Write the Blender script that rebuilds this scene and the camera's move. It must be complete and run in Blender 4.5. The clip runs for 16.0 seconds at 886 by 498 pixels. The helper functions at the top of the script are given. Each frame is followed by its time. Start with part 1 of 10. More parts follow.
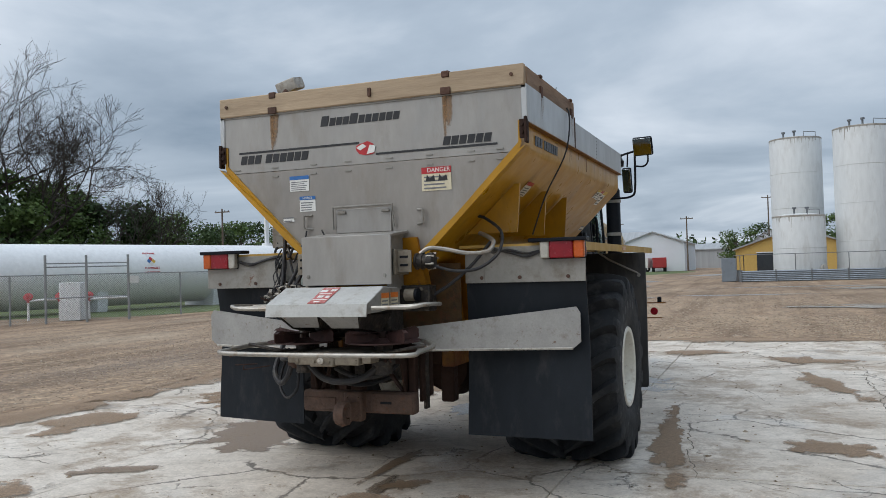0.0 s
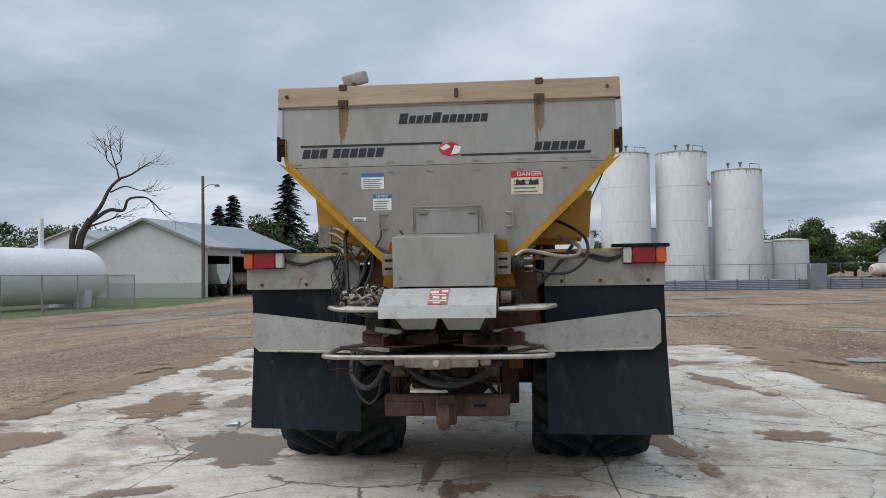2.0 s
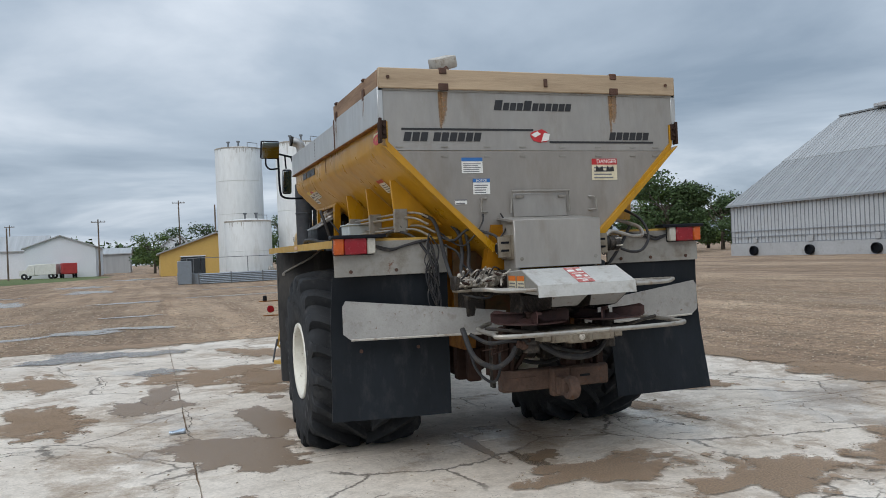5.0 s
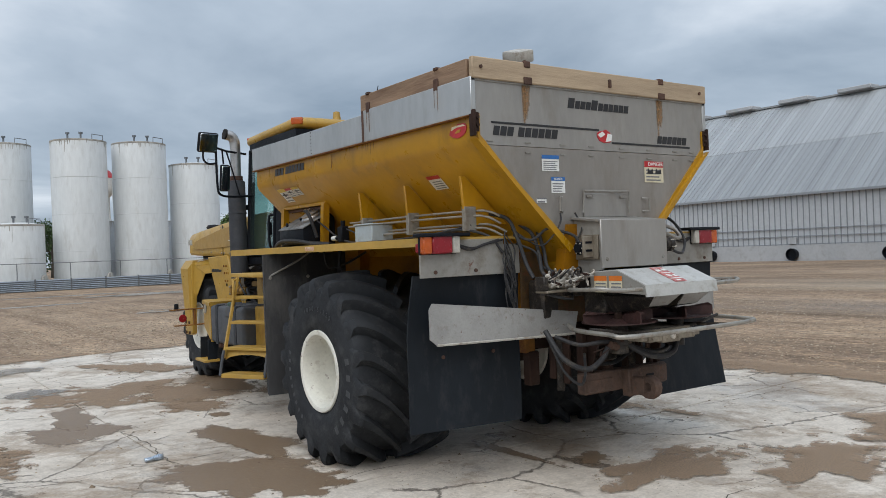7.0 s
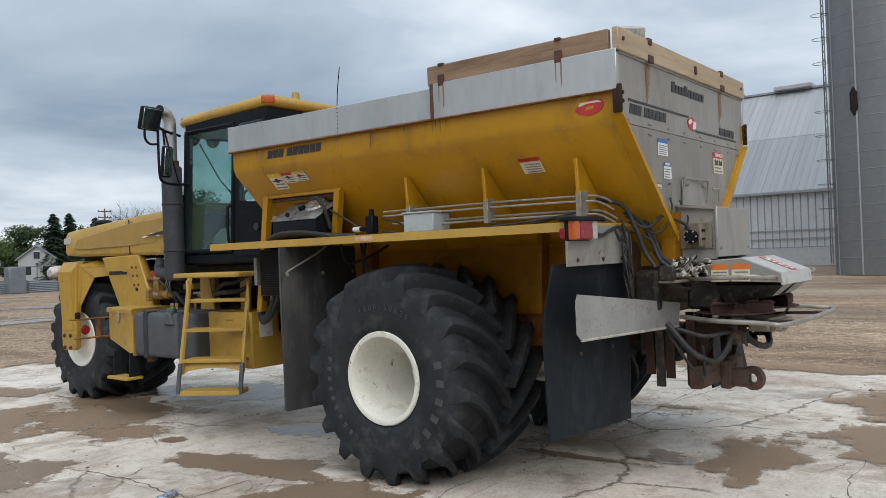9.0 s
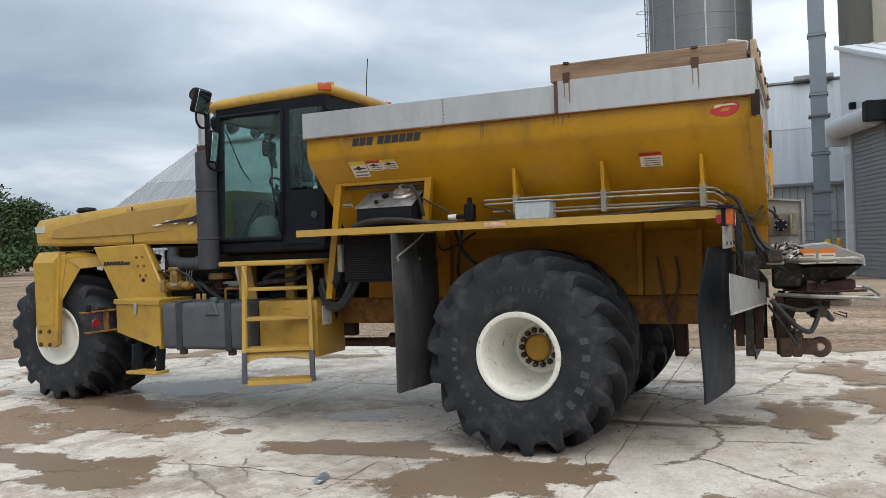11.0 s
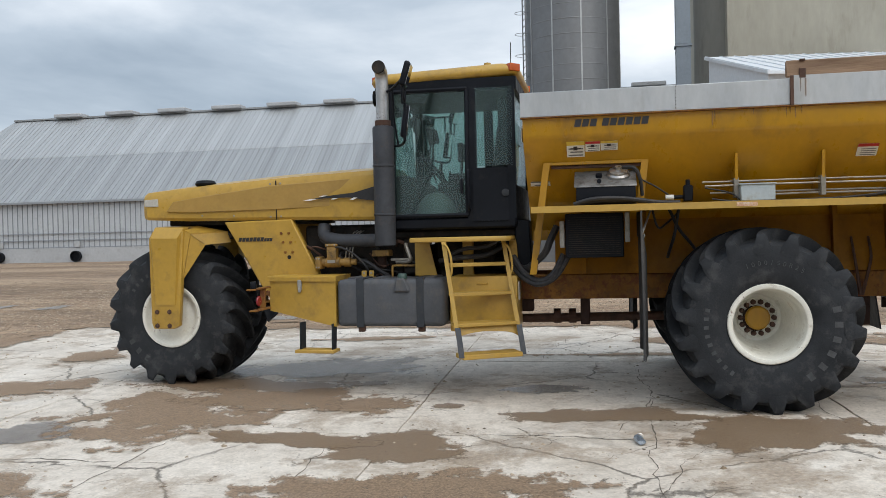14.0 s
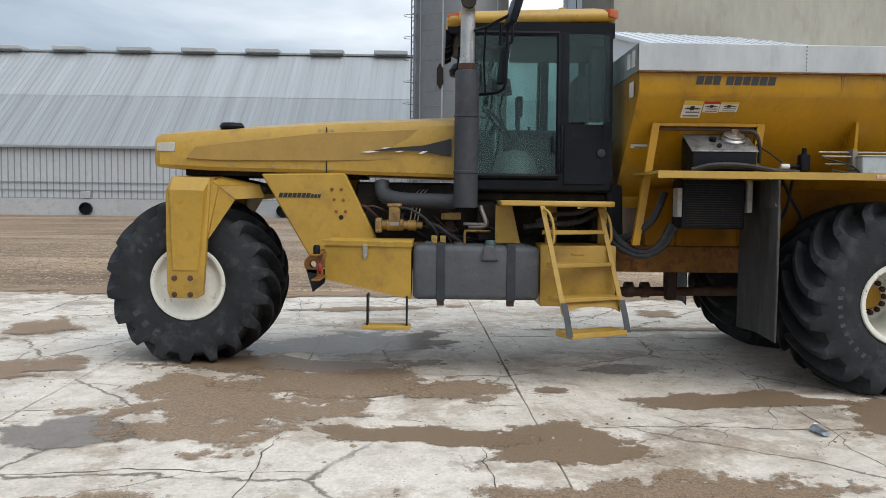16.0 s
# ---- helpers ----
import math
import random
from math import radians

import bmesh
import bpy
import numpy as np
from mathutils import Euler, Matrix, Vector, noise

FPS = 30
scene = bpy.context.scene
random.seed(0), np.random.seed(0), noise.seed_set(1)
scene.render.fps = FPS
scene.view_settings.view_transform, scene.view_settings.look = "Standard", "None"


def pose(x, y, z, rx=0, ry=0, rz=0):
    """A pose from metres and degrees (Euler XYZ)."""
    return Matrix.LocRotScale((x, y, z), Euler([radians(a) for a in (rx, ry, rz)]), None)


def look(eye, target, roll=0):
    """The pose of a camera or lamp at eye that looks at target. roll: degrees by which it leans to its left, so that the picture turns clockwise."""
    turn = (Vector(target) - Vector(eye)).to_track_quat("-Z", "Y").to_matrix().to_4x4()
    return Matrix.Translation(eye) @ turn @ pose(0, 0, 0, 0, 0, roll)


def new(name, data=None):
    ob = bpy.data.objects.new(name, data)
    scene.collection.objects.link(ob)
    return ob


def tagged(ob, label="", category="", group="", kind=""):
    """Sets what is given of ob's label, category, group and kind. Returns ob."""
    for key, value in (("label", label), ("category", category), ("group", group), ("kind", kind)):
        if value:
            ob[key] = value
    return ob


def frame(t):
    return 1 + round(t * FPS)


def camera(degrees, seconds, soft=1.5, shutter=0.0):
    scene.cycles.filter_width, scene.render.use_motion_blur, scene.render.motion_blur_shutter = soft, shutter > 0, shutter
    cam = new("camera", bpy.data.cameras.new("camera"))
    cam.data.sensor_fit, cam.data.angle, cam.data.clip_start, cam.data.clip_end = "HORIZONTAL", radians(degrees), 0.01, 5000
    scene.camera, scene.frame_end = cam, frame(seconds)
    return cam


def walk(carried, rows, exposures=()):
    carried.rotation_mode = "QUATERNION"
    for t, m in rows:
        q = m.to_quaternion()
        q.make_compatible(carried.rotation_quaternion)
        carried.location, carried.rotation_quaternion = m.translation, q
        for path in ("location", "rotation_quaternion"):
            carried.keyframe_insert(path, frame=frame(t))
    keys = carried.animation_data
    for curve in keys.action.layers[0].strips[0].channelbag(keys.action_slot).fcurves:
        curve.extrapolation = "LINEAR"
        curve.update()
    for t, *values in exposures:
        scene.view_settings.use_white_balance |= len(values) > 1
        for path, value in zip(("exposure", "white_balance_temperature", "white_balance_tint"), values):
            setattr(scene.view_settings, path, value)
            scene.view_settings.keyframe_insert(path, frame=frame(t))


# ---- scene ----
cam = camera(56.6, 16.0, 0.55)
METRES, EYE, TILT, LEAN, TURN = 18.33, 1.65, 0.0, 0.0, 21.7
START = (2.605, -6.78)
ROWS = [
    (0.0, 0.0, 0.0, 0.0, 0.02, 0.83, 1.3),
    (0.5, -0.0291, 0.0051, 0.0011, -4.15, 1.11, 0.84),
    (1.0, -0.0589, 0.0064, 0.0008, -8.36, 1.28, 0.57),
    (1.5, -0.0882, 0.011, -0.0012, -12.43, 1.36, 0.4),
    (2.0, -0.1186, 0.0168, -0.0013, -16.4, 1.3, 0.34),
    (2.5, -0.1469, 0.0213, -0.0003, -20.19, 1.16, 0.34),
    (3.0, -0.1753, 0.0319, -0.0008, -24.07, 0.92, 0.44),
    (3.5, -0.203, 0.0405, -0.0018, -28.41, 0.67, 0.69),
    (6.0, -0.3125, 0.1379, 0.0003, -49.18, -0.12, 2.06),
    (6.5, -0.3273, 0.1606, -0.0002, -52.95, -0.01, 1.83),
    (7.0, -0.3381, 0.1895, -0.0007, -56.99, 0.22, 1.57),
    (7.5, -0.3502, 0.2214, -0.0031, -61.2, 0.44, 1.42),
    (8.0, -0.3528, 0.2555, -0.0043, -65.75, 0.58, 1.41),
    (10.5, -0.39, 0.4134, -0.0044, -85.1, -0.06, 1.68),
    (11.0, -0.3989, 0.4441, -0.0049, -88.07, -0.14, 1.53),
    (11.5, -0.4055, 0.4751, -0.0068, -90.71, -0.12, 1.43),
    (12.0, -0.4125, 0.5078, -0.0067, -92.88, -0.21, 1.34),
    (12.5, -0.4182, 0.5395, -0.006, -94.68, -0.37, 1.25),
    (13.0, -0.4158, 0.5737, -0.0068, -96.55, -0.46, 1.1),
    (13.5, -0.4097, 0.606, -0.0075, -98.68, -0.66, 0.93),
    (14.0, -0.3957, 0.6341, -0.0082, -101.1, -0.98, 0.86),
    (14.5, -0.3796, 0.6621, -0.0087, -103.61, -1.41, 0.69),
    (15.0, -0.3614, 0.6877, -0.0089, -106.21, -2.07, 0.32),
    (15.5, -0.3378, 0.7107, -0.0092, -109.04, -2.78, -0.33),
    (16.0, -0.3146, 0.7317, -0.0096, -112.15, -3.4, -1.12),
]
LEVEL = pose(0, 0, -0.02, 0.38, 0.53, 0)


def late(t):
    """How far the second half of the walk has come: 0 before 8.2 s, 1 from 10.3 s on."""
    u = min(max((t - 8.2) / 2.1, 0.0), 1.0)
    return u * u * (3 - 2 * u)


walk(cam, [(t, LEVEL @ pose(*START, EYE, TILT, LEAN, TURN) @ pose(METRES * x, METRES * y, METRES * z - 0.07 * late(t), 90 + pitch + 0.45 * late(t), roll, yaw)) for t, x, y, z, yaw, pitch, roll in ROWS], exposures=((0.0, -0.13, 6250, 10), (8.0, -0.05, 6300, 10), (10.5, 0.17, 6450, 10), (12.0, 0.14, 6450, 10), (13.5, 0.09, 6450, 10), (14.8, 0.12, 6450, 10), (16.0, 0.18, 6450, 10)))

# ---- world, sun, exposure ----
scene.view_settings.exposure = 0.0
world = bpy.data.worlds.new("overcast")
scene.world = world
world.use_nodes = True
wn, wl = world.node_tree.nodes, world.node_tree.links
wn.clear()
w_out = wn.new("ShaderNodeOutputWorld")
w_bg = wn.new("ShaderNodeBackground")
w_sky = wn.new("ShaderNodeTexSky")
w_sky.sky_type = "NISHITA"
w_sky.sun_disc = False
w_sky.sun_elevation = radians(48)
w_sky.sun_rotation = radians(228)
w_sky.dust_density = 3.0
w_skyk = wn.new("ShaderNodeMixRGB")
w_skyk.blend_type = "MULTIPLY"
w_skyk.inputs[0].default_value = 1.0
w_skyk.inputs[2].default_value = (0.1, 0.1, 0.1, 1)
wl.new(w_sky.outputs[0], w_skyk.inputs[1])
w_tc = wn.new("ShaderNodeTexCoord")
w_sep = wn.new("ShaderNodeSeparateXYZ")
wl.new(w_tc.outputs["Generated"], w_sep.inputs[0])


def wmath(op, a, b=None):
    n = wn.new("ShaderNodeMath")
    n.operation = op
    for i, v in enumerate((a, b)):
        if v is None:
            continue
        if isinstance(v, (int, float)):
            n.inputs[i].default_value = v
        else:
            wl.new(v, n.inputs[i])
    return n.outputs[0]


# clouds lie on a flat deck: the way up is divided by its height
w_h = wmath("ADD", wmath("MAXIMUM", w_sep.outputs[2], 0.0), 0.12)
w_comb = wn.new("ShaderNodeCombineXYZ")
wl.new(wmath("DIVIDE", w_sep.outputs[0], w_h), w_comb.inputs[0])
wl.new(wmath("DIVIDE", w_sep.outputs[1], w_h), w_comb.inputs[1])
w_n1 = wn.new("ShaderNodeTexNoise")
w_n1.inputs["Scale"].default_value = 0.55
w_n1.inputs["Detail"].default_value = 9
w_n1.inputs["Roughness"].default_value = 0.52
w_n1.inputs["Distortion"].default_value = 0.35
wl.new(w_comb.outputs[0], w_n1.inputs["Vector"])
w_ramp = wn.new("ShaderNodeValToRGB")
w_ramp.color_ramp.elements[0].position = 0.33
w_ramp.color_ramp.elements[0].color = (0.27, 0.34, 0.42, 1)
w_ramp.color_ramp.elements[1].position = 0.72
w_ramp.color_ramp.elements[1].color = (0.98, 1.02, 1.06, 1)
e_mid = w_ramp.color_ramp.elements.new(0.5)
e_mid.color = (0.48, 0.555, 0.635, 1)
wl.new(w_n1.outputs[0], w_ramp.inputs[0])
w_mix = wn.new("ShaderNodeMixRGB")
w_mix.inputs[0].default_value = 0.9
wl.new(w_skyk.outputs[0], w_mix.inputs[1])
wl.new(w_ramp.outputs[0], w_mix.inputs[2])
# an overcast deck is brighter overhead than near the horizon
w_up = wmath("MULTIPLY_ADD", wmath("POWER", wmath("MAXIMUM", w_sep.outputs[2], 0.0), 3.0), 1.15)
w_up.node.inputs[2].default_value = 1.0
w_lift = wn.new("ShaderNodeVectorMath")
w_lift.operation = "SCALE"
wl.new(w_mix.outputs[0], w_lift.inputs[0])
wl.new(w_up, w_lift.inputs["Scale"])
wl.new(w_lift.outputs[0], w_bg.inputs[0])
w_bg.inputs[1].default_value = 1.08
wl.new(w_bg.outputs[0], w_out.inputs[0])

sun = new("sun", bpy.data.lights.new("sun", "SUN"))
sun.data.energy, sun.data.angle, sun.data.color = 1.7, radians(60), (1.0, 0.96, 0.9)
sun.matrix_world = look((0, 0, 40), (27, 24, 0))

# ---- materials ----
MATS = {}


def mat(name, col, rough=0.5, metal=0.0, var=0.15, scale=2.0, dirt=None, amount=0.0, fine=0.06, bump=0.15, bscale=60.0, rust=0.0, spec=0.5, wet=0.0, stretch=(1, 1, 1)):
    """A painted, metal, rubber or mineral surface with tone shifts at two scales, dirt or rust in patches and a fine relief."""
    if name in MATS:
        return MATS[name]
    m = bpy.data.materials.new(name)
    m.use_nodes = True
    n, l = m.node_tree.nodes, m.node_tree.links
    b = n["Principled BSDF"]
    tc = n.new("ShaderNodeTexCoord")
    mp = n.new("ShaderNodeMapping")
    mp.inputs["Scale"].default_value = stretch
    l.new(tc.outputs["Object"], mp.inputs[0])

    def noise_node(s, detail, rgh=0.6):
        t = n.new("ShaderNodeTexNoise")
        t.inputs["Scale"].default_value, t.inputs["Detail"].default_value, t.inputs["Roughness"].default_value = s, detail, rgh
        l.new(mp.outputs[0], t.inputs["Vector"])
        return t.outputs[0]

    def span(v, a, c, lo, hi):
        r = n.new("ShaderNodeMapRange")
        r.inputs[1].default_value, r.inputs[2].default_value, r.inputs[3].default_value, r.inputs[4].default_value = a, c, lo, hi
        l.new(v, r.inputs[0])
        return r.outputs[0]

    big, small = noise_node(scale, 5), noise_node(scale * 14, 4)
    tone = n.new("ShaderNodeMath")
    tone.operation = "MULTIPLY"
    l.new(span(big, 0.3, 0.7, 1 - var, 1 + var), tone.inputs[0])
    l.new(span(small, 0.3, 0.7, 1 - fine, 1 + fine), tone.inputs[1])
    hsv = n.new("ShaderNodeHueSaturation")
    hsv.inputs["Color"].default_value = (*col, 1)
    l.new(tone.outputs[0], hsv.inputs["Value"])
    c_out, r_out = hsv.outputs[0], None
    if amount > 0:
        d = n.new("ShaderNodeMixRGB")
        d.inputs[2].default_value = (*(dirt or (0.16, 0.12, 0.08)), 1)
        dn = noise_node(scale * 2.3 + 0.7, 8, 0.68)
        dm = span(dn, 0.62 - 0.25 * amount, 0.80 - 0.2 * amount, 0.0, min(1.0, 0.35 + amount))
        l.new(dm, d.inputs[0])
        l.new(c_out, d.inputs[1])
        c_out = d.outputs[0]
    if rust > 0:
        d = n.new("ShaderNodeMixRGB")
        d.inputs[2].default_value = (0.13, 0.045, 0.018, 1)
        dn = noise_node(scale * 3.1 + 1.9, 9, 0.72)
        l.new(span(dn, 0.66 - 0.22 * rust, 0.74 - 0.2 * rust, 0.0, 0.9), d.inputs[0])
        l.new(c_out, d.inputs[1])
        c_out = d.outputs[0]
    l.new(c_out, b.inputs["Base Color"])
    l.new(span(noise_node(scale * 5, 5), 0.3, 0.7, max(0.03, rough - 0.1), min(1, rough + 0.12)), b.inputs["Roughness"])
    b.inputs["Metallic"].default_value = metal
    b.inputs["Specular IOR Level"].default_value = spec
    if bump > 0:
        bp = n.new("ShaderNodeBump")
        bp.inputs["Strength"].default_value, bp.inputs["Distance"].default_value = bump, 0.01
        l.new(noise_node(bscale, 4), bp.inputs["Height"])
        l.new(bp.outputs[0], b.inputs["Normal"])
    MATS[name] = m
    return m


YELLOW = mat("yellow_paint", (0.41, 0.247, 0.038), 0.36, var=0.12, scale=1.6, dirt=(0.19, 0.115, 0.04), amount=0.38, bump=0.04)
HOPYEL = mat("hopper_paint", (0.40, 0.205, 0.006), 0.34, var=0.16, scale=1.3, dirt=(0.17, 0.09, 0.02), amount=0.35, bump=0.04, stretch=(1, 1, 0.5))
YELPALE = mat("faded_yellow_paint", (0.41, 0.252, 0.047), 0.5, var=0.12, scale=1.5, dirt=(0.3, 0.2, 0.08), amount=0.25, bump=0.05)
YELRUST = mat("rusty_yellow_frame", (0.22, 0.10, 0.02), 0.65, var=0.3, scale=3.0, dirt=(0.08, 0.05, 0.03), amount=0.5, rust=0.8, bump=0.3, spec=0.25)
STEEL = mat("stainless_sheet", (0.335, 0.32, 0.297), 0.42, 0.55, var=0.10, scale=1.2, dirt=(0.24, 0.21, 0.17), amount=0.35, bump=0.06, stretch=(1, 1, 0.35))
STEELLOW = mat("shaded_stainless_sheet", (0.285, 0.265, 0.24), 0.45, 0.5, var=0.10, scale=1.2, dirt=(0.21, 0.18, 0.145), amount=0.4, bump=0.06, stretch=(1, 1, 0.35))
BAND = mat("galvanised_band", (0.44, 0.45, 0.45), 0.4, 0.6, var=0.10, scale=1.3, dirt=(0.3, 0.28, 0.25), amount=0.3, bump=0.05, stretch=(1, 1, 0.35))
DULL = mat("dull_grey_sheet", (0.27, 0.26, 0.235), 0.6, 0.2, var=0.12, scale=2.2, dirt=(0.14, 0.11, 0.08), amount=0.45, rust=0.2, bump=0.1)
DEFLECT = mat("spattered_sheet", (0.33, 0.325, 0.31), 0.5, 0.4, var=0.12, scale=6.0, dirt=(0.15, 0.11, 0.075), amount=0.25, rust=0.22, bump=0.12)
WOODOLD = mat("grey_brown_old_board", (0.25, 0.165, 0.105), 0.85, var=0.28, scale=2.2, dirt=(0.12, 0.065, 0.04), amount=0.55, bump=0.35, bscale=40, stretch=(2.5, 0.25, 2.5))
WOOD = mat("pine_board", (0.40, 0.305, 0.205), 0.8, var=0.2, scale=1.6, dirt=(0.21, 0.15, 0.095), amount=0.45, bump=0.25, bscale=40, stretch=(0.25, 0.25, 2.5))
RUST = mat("rusty_steel", (0.088, 0.045, 0.030), 0.8, 0.15, var=0.35, scale=4, dirt=(0.06, 0.04, 0.03), amount=0.5, bump=0.5, bscale=45)
RUSTDARK = mat("dark_rusty_steel", (0.036, 0.020, 0.015), 0.75, 0.15, var=0.35, scale=5, dirt=(0.03, 0.02, 0.02), amount=0.4, bump=0.4, bscale=45, spec=0.2)
RUSTSTAIN = mat("rust_stain", (0.24, 0.13, 0.055), 0.6, 0.2, var=0.25, scale=4, bump=0.1, stretch=(3, 3, 0.6))
RUBBER = mat("tyre_rubber", (0.026, 0.028, 0.031), 0.7, var=0.3, scale=3, dirt=(0.072, 0.072, 0.073), amount=0.42, bump=0.25, bscale=70, spec=0.15)
FLAP = mat("black_rubber_flap", (0.010, 0.013, 0.017), 0.55, var=0.3, scale=2, dirt=(0.045, 0.045, 0.046), amount=0.35, bump=0.12, stretch=(1, 1, 0.4), spec=0.18)
FLAPDUST = mat("dusty_scuffed_flap", (0.048, 0.048, 0.049), 0.8, var=0.4, scale=2.5, dirt=(0.10, 0.095, 0.088), amount=0.5, bump=0.25, stretch=(1, 1, 0.3), spec=0.2)
STRAPGREY = mat("dark_strap", (0.035, 0.039, 0.045), 0.6, var=0.2, scale=3, dirt=(0.08, 0.07, 0.06), amount=0.3, bump=0.1, spec=0.2)
BLACK = mat("black_plastic", (0.009, 0.0105, 0.014), 0.42, var=0.2, scale=3, dirt=(0.03, 0.028, 0.026), amount=0.22, bump=0.08, spec=0.11)
HOSE = mat("black_hose", (0.028, 0.028, 0.03), 0.5, var=0.2, scale=6, dirt=(0.10, 0.085, 0.065), amount=0.35, bump=0.1, spec=0.25)
ENGDARK = mat("dark_engine_parts", (0.022, 0.02, 0.018), 0.7, var=0.4, scale=7, dirt=(0.06, 0.04, 0.025), amount=0.4, bump=0.4, spec=0.15)
ENGYEL = mat("oily_yellow_engine", (0.27, 0.155, 0.035), 0.55, var=0.3, scale=6, dirt=(0.05, 0.035, 0.02), amount=0.6, bump=0.25)
TANKGREY = mat("grey_tank_plastic", (0.070, 0.074, 0.082), 0.6, var=0.2, scale=3.5, dirt=(0.12, 0.11, 0.10), amount=0.4, bump=0.2, bscale=30, spec=0.3)
MUFF = mat("muffler_guard", (0.055, 0.058, 0.065), 0.6, 0.3, var=0.2, scale=3, dirt=(0.11, 0.09, 0.075), amount=0.3, rust=0.15, bump=0.2, spec=0.25)
CHROME = mat("stack_pipe", (0.45, 0.44, 0.43), 0.35, 0.85, var=0.2, scale=6, dirt=(0.2, 0.17, 0.13), amount=0.3, bump=0.06)
CREAM = mat("cream_rim_paint", (0.68, 0.665, 0.59), 0.45, var=0.08, scale=3, dirt=(0.26, 0.17, 0.08), amount=0.25, rust=0.24, bump=0.08)
WHITE = mat("white_paint", (0.62, 0.62, 0.59), 0.45, var=0.08, scale=2.5, dirt=(0.33, 0.28, 0.2), amount=0.35, bump=0.05)
PIPE = mat("zinc_tube", (0.36, 0.34, 0.305), 0.45, 0.7, var=0.2, scale=8, dirt=(0.2, 0.13, 0.07), amount=0.4, bump=0.08)
DECAL = mat("black_vinyl", (0.018, 0.018, 0.02), 0.4, var=0.2, scale=8, bump=0)
DREDGE = mat("red_vinyl", (0.42, 0.02, 0.025), 0.4, var=0.2, scale=12, bump=0)
DBLUE = mat("blue_vinyl", (0.03, 0.13, 0.36), 0.4, var=0.1, scale=8, bump=0)
DCREAM = mat("cream_vinyl", (0.62, 0.56, 0.40), 0.5, var=0.15, scale=9, dirt=(0.4, 0.3, 0.15), amount=0.3, bump=0)
DWHITE = mat("white_vinyl", (0.70, 0.70, 0.67), 0.5, var=0.1, scale=9, dirt=(0.4, 0.36, 0.3), amount=0.3, bump=0)
DYELLOW = mat("yellow_vinyl", (0.62, 0.44, 0.06), 0.5, var=0.1, scale=9, bump=0)
DORANGE = mat("orange_vinyl", (0.62, 0.16, 0.02), 0.5, var=0.1, scale=9, bump=0)
DGREY = mat("grey_print", (0.16, 0.16, 0.17), 0.5, var=0.1, scale=9, bump=0)
AMBER = mat("amber_lens", (0.45, 0.085, 0.012), 0.2, var=0.15, scale=10, bump=0.05)
REDLENS = mat("red_lens", (0.22, 0.008, 0.015), 0.2, var=0.2, scale=10, bump=0.05)
CLEARLENS = mat("clear_lens", (0.42, 0.40, 0.35), 0.25, var=0.1, scale=10, bump=0.05)
INTERIOR = mat("dark_cab_interior", (0.035, 0.036, 0.04), 0.8, var=0.3, scale=5, bump=0.02, spec=0.15)
SEATCLOTH = mat("grey_seat_cloth", (0.045, 0.05, 0.055), 0.9, var=0.2, scale=5, bump=0.02, spec=0.15)


def glass(name, tint, rough=0.02, dust=0.035):
    m = bpy.data.materials.new(name)
    m.use_nodes = True
    n, l = m.node_tree.nodes, m.node_tree.links
    n.clear()
    out = n.new("ShaderNodeOutputMaterial")
    tr, gl, mx, fr = n.new("ShaderNodeBsdfTransparent"), n.new("ShaderNodeBsdfGlossy"), n.new("ShaderNodeMixShader"), n.new("ShaderNodeLayerWeight")
    tr.inputs[0].default_value = (*tint, 1)
    gl.inputs["Roughness"].default_value = rough
    gl.inputs[0].default_value = (0.9, 0.95, 0.95, 1)
    fr.inputs[0].default_value = 0.5
    pw, sc = n.new("ShaderNodeMath"), n.new("ShaderNodeMath")
    pw.operation, sc.operation = "POWER", "MULTIPLY_ADD"
    pw.inputs[1].default_value = 4.0
    sc.inputs[1].default_value = 0.7
    sc.inputs[2].default_value = 0.025
    l.new(fr.outputs["Facing"], pw.inputs[0])
    l.new(pw.outputs[0], sc.inputs[0])
    l.new(sc.outputs[0], mx.inputs[0])
    l.new(tr.outputs[0], mx.inputs[1])
    l.new(gl.outputs[0], mx.inputs[2])
    # a thin film of dust
    df, dm = n.new("ShaderNodeBsdfDiffuse"), n.new("ShaderNodeMixShader")
    df.inputs[0].default_value = (0.42, 0.55, 0.52, 1)
    dn, dr = n.new("ShaderNodeTexNoise"), n.new("ShaderNodeMapRange")
    dn.inputs["Scale"].default_value, dn.inputs["Detail"].default_value = 3.0, 6
    dr.inputs[3].default_value, dr.inputs[4].default_value = dust * 0.5, dust * 1.5
    l.new(dn.outputs[0], dr.inputs[0])
    l.new(dr.outputs[0], dm.inputs[0])
    l.new(mx.outputs[0], dm.inputs[1])
    l.new(df.outputs[0], dm.inputs[2])
    l.new(dm.outputs[0], out.inputs[0])
    return m


GLASS = glass("tinted_cab_glass", (0.70, 0.82, 0.80), dust=0.024)
MIRROR = mat("mirror_glass", (0.62, 0.65, 0.66), 0.04, 1.0, var=0.02, fine=0.01, bump=0)


